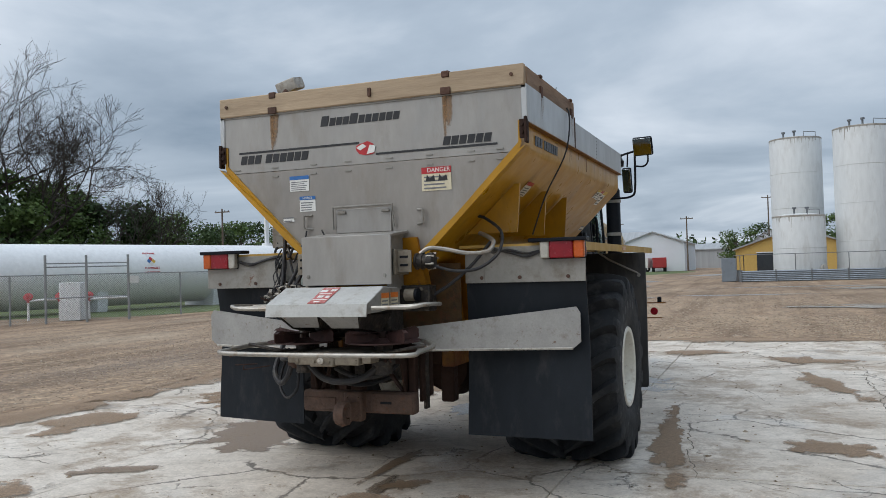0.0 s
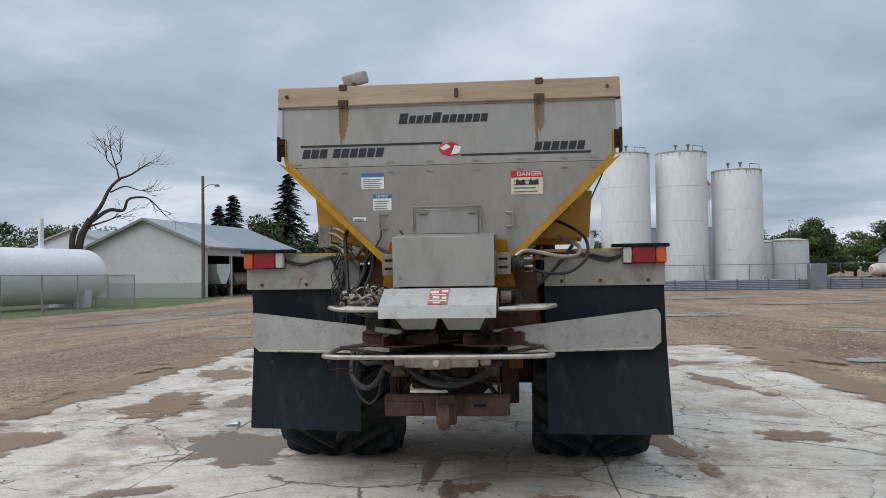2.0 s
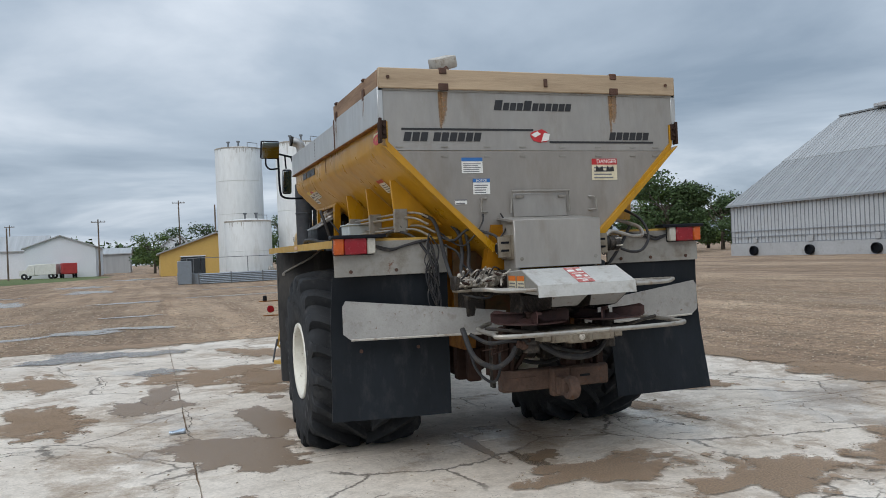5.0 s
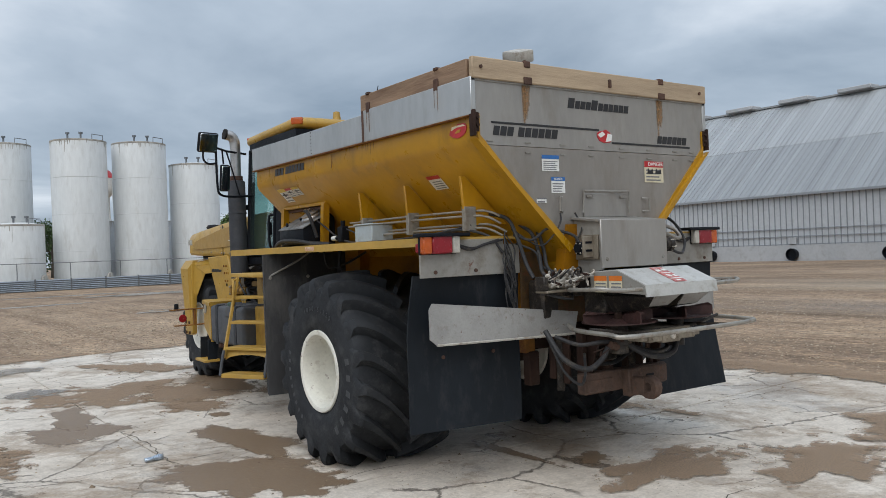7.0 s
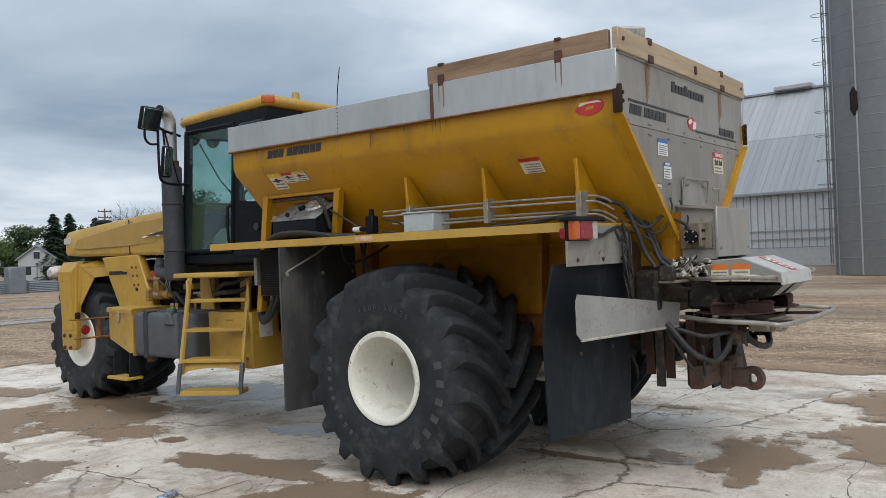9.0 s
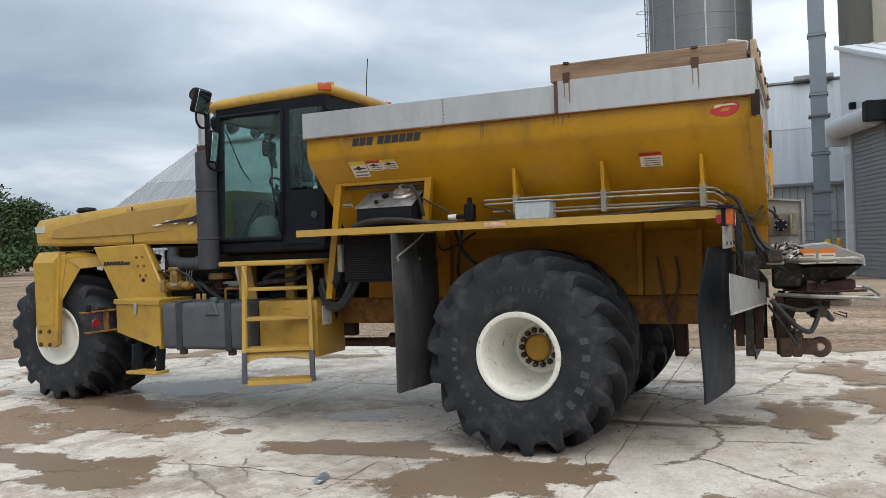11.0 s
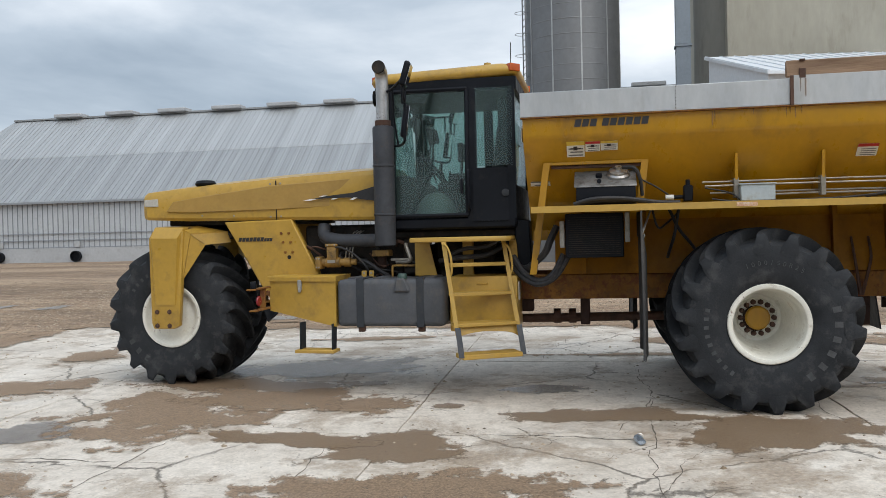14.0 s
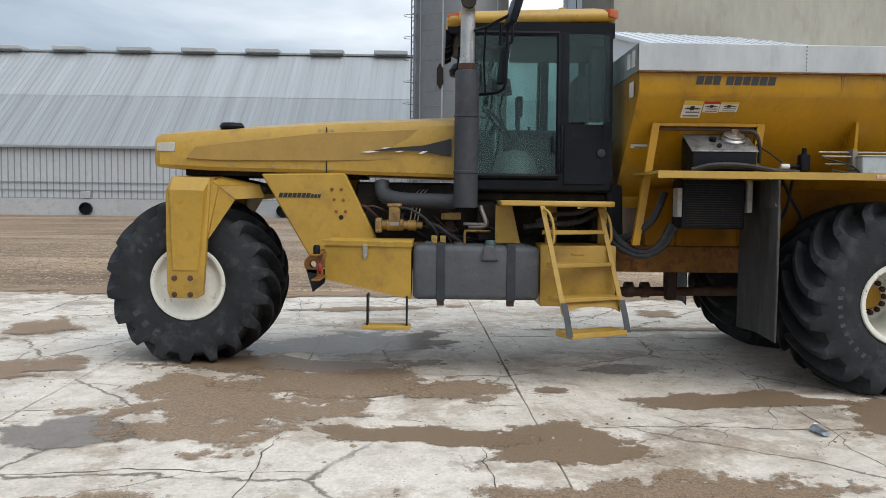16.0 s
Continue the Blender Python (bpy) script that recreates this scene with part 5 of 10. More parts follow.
for x, y, z0, z1, w in ((-0.42, 1.45, 0.61, 0.87, 0.045), (-0.42, 2.0, 0.74, 0.87, 0.06), (-0.42, -1.02, 0.60, 0.87, 0.05), (-0.42, -1.27, 0.62, 0.87, 0.04), (0.42, -1.2, 0.60, 0.87, 0.05)):
    bm = bmesh.new()
    box(bm, x - 0.05, x + 0.05, y - w, y + w, z0, z1, 0.01)
    part("hanger", bm, RUSTDARK, truck)


bm = bmesh.new()
box(bm, -0.36, 0.36, 1.95, 3.25, 0.98, 1.40, 0.05)
box(bm, -0.50, 0.50, 2.30, 2.90, 1.15, 1.50, 0.04)
part("gear_box", bm, ENGDARK, truck, "dark oily gear box under the cab")
for k, (x, y, z, r) in enumerate(((-0.42, 2.2, 1.2, 0.07), (-0.45, 2.75, 1.1, 0.09), (-0.40, 3.05, 1.25, 0.06))):
    bm = bmesh.new()
    lathe(bm, [(0, -0.12), (r * 0.8, -0.12), (r, -0.1), (r, 0.08), (r * 0.7, 0.12), (0, 0.12)], 14, pose(x, y, z, 90, 0, 20 * k))
    part("filter", bm, ENGDARK, truck, "grimy oil filter")

# wheels
def press(bm, R, flat):
    """Presses a tyre or one of its lugs flat at the ground and lets the side bulge."""
    for v in bm.verts:
        if v.co.z < -(R - flat):
            d = -(R - flat) - v.co.z
            v.co.z += d
            v.co.x *= 1 + 0.35 * d
        elif v.co.z < -0.3:
            k = (-v.co.z - 0.3) / (R - flat - 0.3)
            v.co.x *= 1 + 0.03 * k * max(0, 1 - abs(v.co.y) / 0.5)
    return bm


def carcass(R, W, rim, flat):
    """A low-pressure flotation tyre round the x axis, without its lugs."""
    bm = bmesh.new()
    h = W / 2
    half = [(rim - 0.012, h * 0.80), (rim - 0.004, h * 0.93), (rim + 0.02, h * 0.955), (rim + 0.035, h * 0.945), (rim + 0.05, h * 0.97), (rim + 0.13, h * 0.998), (rim + 0.22, h), (R - 0.185, h * 0.99), (R - 0.148, h * 0.968), (R - 0.122, h * 0.90), (R - 0.106, h * 0.74), (R - 0.094, h * 0.42), (R - 0.086, h * 0.12)]
    prof = [(r, -x) for r, x in half] + [(r, x) for r, x in reversed(half)]
    turn = pose(0, 0, 0, 0, 90, 0)
    lathe(bm, prof, 80, turn)
    return press(bm, R, flat)


def lug(R, W, a0, side, flat):
    """One curved tread bar that widens at the shoulder and runs out down the side wall."""
    bm = bmesh.new()
    h = W / 2
    rows = []
    for j in range(9):
        f = j / 8
        a = a0 + 0.50 * (1 - f) ** 1.35
        rows.append((side * h * (0.03 + 0.91 * f), a, R - 0.05 * f ** 3, (0.026 + 0.012 * f ** 3) / R, R - 0.115 - 0.06 * f ** 2, 1.45 + 0.8 * f ** 3))
    rows.append((side * h * 0.978, a0 - 0.004, R - 0.076, 0.044 / R, R - 0.175, 2.3))
    rows.append((side * h * 0.996, a0 - 0.010, R - 0.112, 0.034 / R, R - 0.19, 2.7))
    rows.append((side * h * 1.002, a0 - 0.020, R - 0.155, 0.018 / R, R - 0.21, 3.2))
    rows.append((side * h * 1.000, a0 - 0.030, R - 0.205, 0.006 / R, R - 0.225, 4.0))
    rings = []
    for x, a, rad, w, low, foot in rows:
        rings.append([(x, math.cos(a + d * w) * q, math.sin(a + d * w) * q) for d, q in ((-foot, low), (-1.06, rad - 0.010), (-0.88, rad), (0.88, rad), (1.06, rad - 0.010), (foot, low))])
    loft(bm, rings)
    return press(bm, R, flat)


NAMEDARK = mat("dull_side_wall_letters", (0.040, 0.041, 0.043), 0.7, var=0.3, scale=8, bump=0.1)
NAMEGREY = mat("worn_side_wall_letters", (0.046, 0.048, 0.051), 0.7, var=0.35, scale=12, bump=0.1)


def name_blocks(w, count, r, x, a0, height, step, material):
    """A maker's name as plain raised blocks on a side wall, following the round."""
    for i in range(count):
        bm = bmesh.new()
        aa = a0 + i * step
        vs = [(x, (r + dr * height) * math.cos(aa + da * step), (r + dr * height) * math.sin(aa + da * step)) for da, dr in ((-0.21, 0), (0.21, 0), (0.18, 1), (-0.18, 1))]
        bm.faces.new([bm.verts.new(q) for q in vs])
        bm.faces.new([bm.verts.new((q[0] - math.copysign(0.004, x), q[1], q[2])) for q in vs])
        part("name_block", bm, material, w)


def wheel(cx, cy, cz, R, W, rimr, lugs, side, dish, label, phase):
    w = new("wheel")
    w.parent = truck
    w.matrix_basis = pose(cx, cy, cz)
    w["label"] = label
    flat = R - cz - 0.002
    part("tyre", carcass(R, W, rimr, flat), RUBBER, w, "muddy black flotation tyre", 30)
    h = W / 2
    for s in (-1, 1):
        for k in range(lugs):
            part("tread_lug", lug(R, W, phase + 2 * math.pi * (k + (0.5 if s > 0 else 0.0)) / lugs, s, flat), RUBBER, w)
    outs = (-1, 1) if side == 0 else (side,)
    for s in (-1, 1):
        bm = bmesh.new()
        lip = h * 0.962
        turn = pose(0, 0, 0, 0, 90 * s, 0)
        if s in outs and dish > 0.2:
            lathe(bm, [(rimr - 0.02, lip - 0.05), (rimr + 0.018, lip - 0.016), (rimr + 0.026, lip - 0.004), (rimr + 0.020, lip + 0.006), (rimr + 0.004, lip + 0.008), (rimr - 0.012, lip + 0.002), (rimr - 0.022, lip - 0.02), (rimr - 0.028, lip - 0.10), (rimr - 0.036, lip - 0.13), (rimr - 0.030, lip - 0.16), (rimr - 0.045, lip - 0.20), (rimr - 0.055, lip - dish + 0.16), (rimr - 0.075, lip - dish + 0.13), (rimr - 0.082, lip - dish + 0.03), (rimr - 0.10, lip - dish), (0.17, lip - dish - 0.005), (0.16, lip - dish + 0.012), (0.0, lip - dish + 0.012)], 64, turn)
        else:
            lathe(bm, [(rimr - 0.02, lip - 0.05), (rimr + 0.018, lip - 0.016), (rimr + 0.026, lip - 0.004), (rimr + 0.020, lip + 0.006), (rimr + 0.004, lip + 0.008), (rimr - 0.012, lip + 0.002), (rimr - 0.024, lip - 0.022), (rimr - 0.045, lip - 0.05), (rimr - 0.075, lip - 0.055), (rimr - 0.11, lip - 0.035), (0.12, lip - 0.02), (0.0, lip - 0.02)], 64, turn)
        side_rim = part("rim" if s in outs else "inner_rim", bm, CREAM, w, "cream painted steel rim with rust chips", 45)
        if s == outs[0]:
            rim = side_rim
    for s in outs:
        lip = h * 0.962
        if dish > 0.2:
            bm = bmesh.new()
            lathe(bm, [(0.102, -0.02), (0.102, 0.04), (0.088, 0.052), (0.0, 0.054)], 28, pose(s * (lip - dish + 0.01), 0, 0, 0, 90 * s, 0))
            part("hub_cap", bm, HOPYEL, rim, "amber yellow hub")
            for k in range(14):
                a = 2 * math.pi * k / 14
                bm = bmesh.new()
                lathe(bm, [(0.023, 0), (0.023, 0.03), (0.012, 0.045), (0, 0.045)], 8, pose(s * (lip - dish + 0.008), 0.137 * math.cos(a), 0.137 * math.sin(a), 0, 90 * s, 0))
                part("wheel_nut", bm, RUST, rim)
        xs = s * h * 1.004
        mt = NAMEGREY if dish > 0.2 else NAMEDARK
        name_blocks(w, 8, 0.480, xs, 2.91 if dish > 0.2 else 4.1, 0.062, -0.235 * s, mt)
        name_blocks(w, 9, 0.470, xs, 5.36 if dish > 0.2 else 0.6, 0.038, -0.145 * s, mt)
        if dish > 0.2 and s < 0:
            for i, ch in enumerate("1000/50R25"):
                a = math.radians(70 + 5.6 * i)
                wd = words("size_mark", ch, Matrix.Identity(4), 0.052, NAMEGREY, w)
                # the mark stands on the left side wall, its foot to the hub
                wd.matrix_basis = pose(xs - 0.002, 0, 0) @ pose(0, 0, 0, math.degrees(a) - 90) @ pose(0, 0, 0.49) @ pose(0, 0, 0, 90, 0, -90)
    return w


wheel(-1.06, -0.01, 0.725, 0.775, 0.955, 0.298, 18, -1, 0.55, "big muddy rear wheel with deep cream rim", 0.10)
wheel(1.06, -0.01, 0.725, 0.775, 0.955, 0.298, 18, 1, 0.55, "big muddy rear wheel with deep cream rim", 0.27)
wheel(-0.065, 5.705, 0.715, 0.765, 0.96, 0.302, 18, 0, 0.0, "single muddy front wheel with a flat cream disc", 0.2)

# front fork and crown
for s in (-1, 1):
    bm = bmesh.new()
    prism(bm, [(5.585, 0.60), (5.815, 0.60), (5.835, 0.66), (5.845, 1.52), (5.80, 1.60), (5.46, 1.60), (5.53, 0.63)], "x", s * 0.615, s * 0.682, 0.012, 2)
    fk = part("fork_arm", bm, YELLOW, truck, "yellow steering fork arm")
    # a folded box cover, wider at its top, with a chamfered head
    bm = bmesh.new()
    loft(bm, [[(s * 0.675, 5.556, 0.842), (s * 0.692, 5.570, 0.842), (s * 0.692, 5.780, 0.842), (s * 0.675, 5.792, 0.842)],
              [(s * 0.66, 5.478, 1.522), (s * 0.728, 5.506, 1.522), (s * 0.735, 5.790, 1.528), (s * 0.66, 5.840, 1.528)],
              [(s * 0.60, 5.440, 1.632), (s * 0.655, 5.466, 1.632), (s * 0.660, 5.782, 1.640), (s * 0.60, 5.815, 1.640)],
              [(s * 0.42, 5.430, 1.648), (s * 0.425, 5.455, 1.648), (s * 0.425, 5.775, 1.652), (s * 0.42, 5.80, 1.652)]])
    part("fork_cover", bm, YELLOW, fk, "folded yellow cover over the fork arm", 20)
    for y in (5.636, 5.772):
        for z in (0.632, 0.774):
            bm = bmesh.new()
            lathe(bm, [(0.026, 0), (0.026, 0.004), (0.019, 0.005), (0.019, 0.018), (0.0, 0.022)], 6, pose(s * 0.682, y, z, 0, 90 * s, 0))
            part("fork_bolt", bm, RUST, fk)
    # the guard that bends back over the tyre: side panel, shoulder and roof
    bm = bmesh.new()
    plate(bm, [(s * 0.655, 5.535, 1.00), (s * 0.640, 5.478, 1.60), (s * 0.632, 5.405, 1.56), (s * 0.622, 5.505, 1.10)], 0.010 * s)
    plate(bm, [(s * 0.622, 5.505, 1.10), (s * 0.632, 5.405, 1.56), (s * 0.555, 5.285, 1.45)], 0.010 * s)
    plate(bm, [(s * 0.640, 5.478, 1.60), (s * 0.42, 5.44, 1.645), (s * 0.42, 5.10, 1.575), (s * 0.632, 5.405, 1.56)], 0.010 * s)
    plate(bm, [(s * 0.632, 5.405, 1.56), (s * 0.42, 5.10, 1.575), (s * 0.42, 5.06, 1.47), (s * 0.555, 5.285, 1.45)], 0.010 * s)
    part("wheel_guard", bm, YELLOW, fk, "bent yellow guard over the tyre", 10)
bm = bmesh.new()
prism(bm, [(5.05, 1.50), (5.35, 1.56), (5.72, 1.58), (5.80, 1.54), (5.78, 1.63), (5.35, 1.64), (5.03, 1.57)], "x", -0.43, 0.43, 0.012)
part("fork_crown", bm, ENGDARK, truck, "dark fork crown over the front wheel")
bm = bmesh.new()
cyl(bm, (0, 5.45, 1.55), (0, 5.45, 1.80), 0.16, seg=20)
part("steering_post", bm, ENGDARK, truck)
bm = bmesh.new()
box(bm, -0.42, 0.42, 4.2, 5.75, 1.655, 1.72, 0.01)
part("hood_pan", bm, ENGDARK, truck)

# hood
BROWNSTRIPE = mat("faded_brown_stripe", (0.33, 0.20, 0.048), 0.4, var=0.14, scale=2.0, dirt=(0.36, 0.24, 0.06), amount=0.3, bump=0.03)
bm = bmesh.new()
rings = []
for y, zb, zt, hw, cr in ((6.01, 1.77, 1.93, 0.44, 0.012), (5.985, 1.735, 1.985, 0.51, 0.02), (5.93, 1.72, 2.005, 0.545, 0.03), (5.5, 1.70, 2.04, 0.56, 0.04), (4.49, 1.685, 2.105, 0.585, 0.05), (3.8, 1.67, 2.135, 0.62, 0.05), (3.38, 1.66, 2.15, 0.65, 0.05)):
    c = 0.045 if y < 5.95 else 0.03
    rings.append([(-hw + 0.02, y, zb), (-hw, y, zb + 0.03), (-hw, y, zb + 0.55 * (zt - zb)), (-hw + 0.01, y, zt - c), (-hw + 0.04, y, zt), (-hw * 0.5, y, zt + cr), (hw * 0.5, y, zt + cr), (hw - 0.04, y, zt), (hw - 0.01, y, zt - c), (hw, y, zb + 0.55 * (zt - zb)), (hw, y, zb + 0.03), (hw - 0.02, y, zb)])
loft(bm, rings)
hood = part("hood", bm, YELLOW, truck, "long sloping faded yellow hood", 30)
for s in (-1, 1):
    bm = bmesh.new()
    prism(bm, [(5.70, 1.80), (5.62, 1.90), (5.30, 1.945), (4.55, 2.03), (3.42, 2.085), (3.42, 1.82), (4.55, 1.79), (5.45, 1.785)], "x", s * 0.56, s * 0.598, 0.004)
    for v in bm.verts:
        v.co.x += s * (0.045 * (5.5 - v.co.y) / 2.1 - 0.018)
    part("hood_recess", bm, BROWNSTRIPE, hood, "long faded brown side stripe")
    bm = bmesh.new()
    prism(bm, [(4.15, 1.872), (3.95, 1.905), (3.66, 1.93), (3.42, 1.99), (3.42, 1.84), (3.72, 1.885), (3.95, 1.885)], "x", s * 0.640, s * 0.652)
    for v in bm.verts:
        v.co.x += s * (0.022 * (3.8 - v.co.y) / 0.4)
    part("hood_decal", bm, DECAL, hood, "torn black side graphic")
    for y0, y1, z0, z1 in ((4.19, 4.04, 1.868, 1.882), (4.02, 3.93, 1.903, 1.913), (3.90, 3.82, 1.874, 1.884), (3.70, 3.62, 1.862, 1.884)):
        bm = bmesh.new()
        ym = (y0 + y1) / 2
        prism(bm, [(y0, z0), (ym, z1), (y1, z1 - 0.003), (ym + 0.01, z0 - 0.004)], "x", s * 0.642, s * 0.6545)
        for v in bm.verts:
            v.co.x += s * (0.022 * (3.8 - v.co.y) / 0.4)
        part("decal_tear", bm, DWHITE, hood, "pale torn edge of the side graphic")
    bm = bmesh.new()
    prism(bm, [(5.955, 1.86), (5.955, 1.93), (5.80, 1.935), (5.80, 1.855)], "x", s * 0.545, s * 0.558, 0.004)
    part("headlamp", bm, CLEARLENS, hood, "pale narrow head lamp")
    bm = bmesh.new()
    box(bm, s * 0.583, s * 0.592, 4.485, 4.495, 1.69, 2.08)
    part("hood_seam", bm, ENGDARK, hood)
    for y, z in ((4.55, 1.72), (4.44, 1.72), (4.55, 2.05), (4.44, 2.05), (5.3, 1.75), (4.95, 1.74)):
        bm = bmesh.new()
        lathe(bm, [(0.010, 0), (0.010, 0.006), (0, 0.008)], 8, pose(s * (0.568 + 0.02 * (5.5 - y)), y, z, 0, 90 * s, 0))
        part("hood_screw", bm, DULL, hood)
bm = bmesh.new()
lathe(bm, [(0.0, 0.0), (0.10, 0.0), (0.11, 0.02), (0.09, 0.05), (0.0, 0.06)], 16, pose(-0.38, 5.35, 2.07))
part("air_intake_cap", bm, BLACK, hood, "small black cap on the hood")

# slanted side plate below the hood
for s in (-1, 1):
    bm = bmesh.new()
    prism(bm, [(5.05, 1.675), (4.33, 1.69), (4.06, 1.14), (4.06, 0.86), (4.50, 0.86), (4.64, 0.98)], "x", s * 0.50, s * 0.60, 0.012)
    sp = part("side_plate", bm, YELLOW, truck, "slanted yellow frame plate")
    if s < 0:
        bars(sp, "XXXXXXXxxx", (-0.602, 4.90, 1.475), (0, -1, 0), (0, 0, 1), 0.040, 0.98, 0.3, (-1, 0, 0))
    for y in (4.44, 4.36):
        for z in (1.55, 1.46, 1.36):
            bm = bmesh.new()
            lathe(bm, [(0.014, 0), (0.014, 0.01), (0, 0.014)], 8, pose(s * 0.60, y - (1.55 - z) * 0.2, z, 0, 90 * s, 0))
            part("plate_bolt", bm, YELRUST, sp)
    bm = bmesh.new()
    cyl(bm, (s * 0.6, 4.36, 1.31), (s * 0.606, 4.36, 1.31), 0.02, seg=12)
    part("plate_hole", bm, ENGDARK, sp)
    bm = bmesh.new()
    lathe(bm, [(0.03, -0.05), (0.075, -0.05), (0.085, 0.0), (0.075, 0.05), (0.03, 0.05)], 16, pose(s * 0.57, 4.60, 0.90, 0, 90, 0), True)
    part("tow_eye", bm, YELRUST, sp)

# engine in the open bay
bm = bmesh.new()
box(bm, -0.42, 0.42, 3.1, 4.25, 0.95, 1.62, 0.02)
eng = part("engine_block", bm, ENGDARK, truck, "oily dark engine block")
# injection pump: upright body with a cap, lying barrel with stepped collars, end flange
bm = bmesh.new()
box(bm, -0.67, -0.55, 3.850, 3.948, 1.24, 1.41, 0.012, None, 2)
box(bm, -0.68, -0.54, 3.835, 3.962, 1.405, 1.435, 0.008)
pump = part("pump", bm, ENGYEL, eng, "yellow oily pump housing")
bm = bmesh.new()
lathe(bm, [(0.0, 0.0), (0.030, 0.0), (0.030, 0.05), (0.046, 0.055), (0.046, 0.12), (0.036, 0.125), (0.036, 0.16), (0.050, 0.165), (0.050, 0.30), (0.040, 0.305), (0.040, 0.36), (0.0, 0.36)], 18, pose(-0.62, 3.66, 1.25, -90, 0, 0))
part("pump_barrel", bm, ENGYEL, pump)
bm = bmesh.new()
box(bm, -0.69, -0.55, 4.005, 4.06, 1.185, 1.31, 0.012, None, 2)
part("pump_flange", bm, ENGYEL, pump)
bm = bmesh.new()
box(bm, -0.675, -0.668, 3.86, 3.94, 1.245, 1.275, 0.002)
part("pump_plate", bm, DULL, pump, "small pale maker's plate")
for yy, zz in ((4.02, 1.205), (4.045, 1.205), (4.02, 1.29), (4.045, 1.29), (3.86, 1.42), (3.935, 1.42)):
    bm = bmesh.new()
    lathe(bm, [(0.009, 0), (0.009, 0.008), (0, 0.010)], 6, pose(-0.689 if zz < 1.4 else -0.679, yy, zz, 0, -90, 0))
    part("bolt", bm, DULL, pump)
for yy in (3.70, 3.73, 3.765):
    bm = bmesh.new()
    tube(bm, [(-0.63, yy, 1.29), (-0.64, yy - 0.02, 1.40), (-0.55, yy - 0.05, 1.52), (-0.46, yy - 0.08, 1.56)], 0.006, 6)
    part("fuel_line", bm, PIPE, eng, "thin metal fuel line")
bm = bmesh.new()
box(bm, -0.62, -0.44, 3.33, 3.50, 1.30, 1.362, 0.012, None, 2)
part("filter_base", bm, ENGYEL, eng, "oily yellow filter base")
bm = bmesh.new()
lathe(bm, [(0.0, 0), (0.042, 0.005), (0.046, 0.02), (0.046, 0.12), (0.0, 0.125)], 16, pose(-0.54, 3.42, 1.175))
part("fuel_filter", bm, RUSTDARK, eng, "dark round fuel filter")
bm = bmesh.new()
tube(bm, [(-0.60, 3.16, 1.42), (-0.62, 3.15, 1.38), (-0.63, 3.12, 1.31), (-0.63, 3.11, 1.265), (-0.62, 3.15, 1.245), (-0.60, 3.26, 1.245)], 0.020, 10)
part("coolant_pipe", bm, PIPE, eng, "dull silver bent pipe")
bm = bmesh.new()
box(bm, -0.64, -0.52, 3.13, 3.305, 1.255, 1.278, 0.004)
part("flat_bracket", bm, DULL, eng, "flat grey bracket")
bm = bmesh.new()
tube(bm, [(-0.62, 3.295, 1.10), (-0.62, 3.293, 1.19), (-0.62, 3.27, 1.207), (-0.62, 3.10, 1.205), (-0.56, 3.06, 1.205)], 0.012, 8)
part("oil_line", bm, ENGYEL, eng)
bm = bmesh.new()
tube(bm, [(-0.66, 3.86, 1.40), (-0.69, 3.78, 1.392), (-0.70, 3.66, 1.33), (-0.69, 3.56, 1.23), (-0.66, 3.52, 1.15)], 0.011, 8)
part("engine_hose", bm, HOSE, eng)
bm = bmesh.new()
tube(bm, [(-0.62, 3.62, 1.27), (-0.66, 3.52, 1.24), (-0.67, 3.42, 1.17), (-0.64, 3.33, 1.11)], 0.020, 8)
part("engine_hose", bm, HOSE, eng)
for y0, y1 in ((3.53, 3.58), (3.458, 3.505)):
    bm = bmesh.new()
    box(bm, -0.72, -0.708, y0, y1, 1.10, 1.168, 0.004)
    box(bm, -0.72, -0.64, y0, y1, 1.10, 1.108, 0.003)
    lug = part("angle_lug", bm, YELPALE, truck, "small yellow angle lug")
    bm = bmesh.new()
    lathe(bm, [(0.011, 0), (0.011, 0.008), (0, 0.010)], 6, pose(-0.720, (y0 + y1) / 2, 1.145, 0, -90, 0))
    part("bolt", bm, DULL, lug)
bm = bmesh.new()
box(bm, -0.60, -0.44, 3.55, 4.20, 1.06, 1.10, 0.01)
part("sump_rail", bm, ENGYEL, eng, "oily yellow engine rail")
# web plate of the platform's column
bm = bmesh.new()
prism(bm, [(2.83, 1.115), (3.04, 1.115), (3.04, 1.425), (2.90, 1.425)], "x", -0.74, -0.725)
part("column_web", bm, YELLOW, truck, "grimy yellow column plate")
bm = bmesh.new()
tube(bm, [(-0.50, 4.02, 1.62), (-0.54, 4.0, 1.52), (-0.60, 3.86, 1.47), (-0.66, 3.55, 1.46), (-0.72, 3.38, 1.46)], 0.065, 14)
part("exhaust_elbow", bm, MUFF, eng, "dark grey exhaust pipe")
rnd = random.Random(4)
for k in range(16):
    bm = bmesh.new()
    y0, z0 = rnd.uniform(3.2, 4.2), rnd.uniform(1.1, 1.6)
    tube(bm, [(-0.46, y0, z0), (-0.57 - rnd.uniform(0, 0.06), y0 - rnd.uniform(-0.1, 0.2), z0 - rnd.uniform(-0.08, 0.12)), (-0.48, y0 - rnd.uniform(0.0, 0.4), z0 - rnd.uniform(0, 0.25))], rnd.choice((0.008, 0.012, 0.018)), 6)
    part("engine_hose", bm, HOSE if k % 3 else RUST, eng)
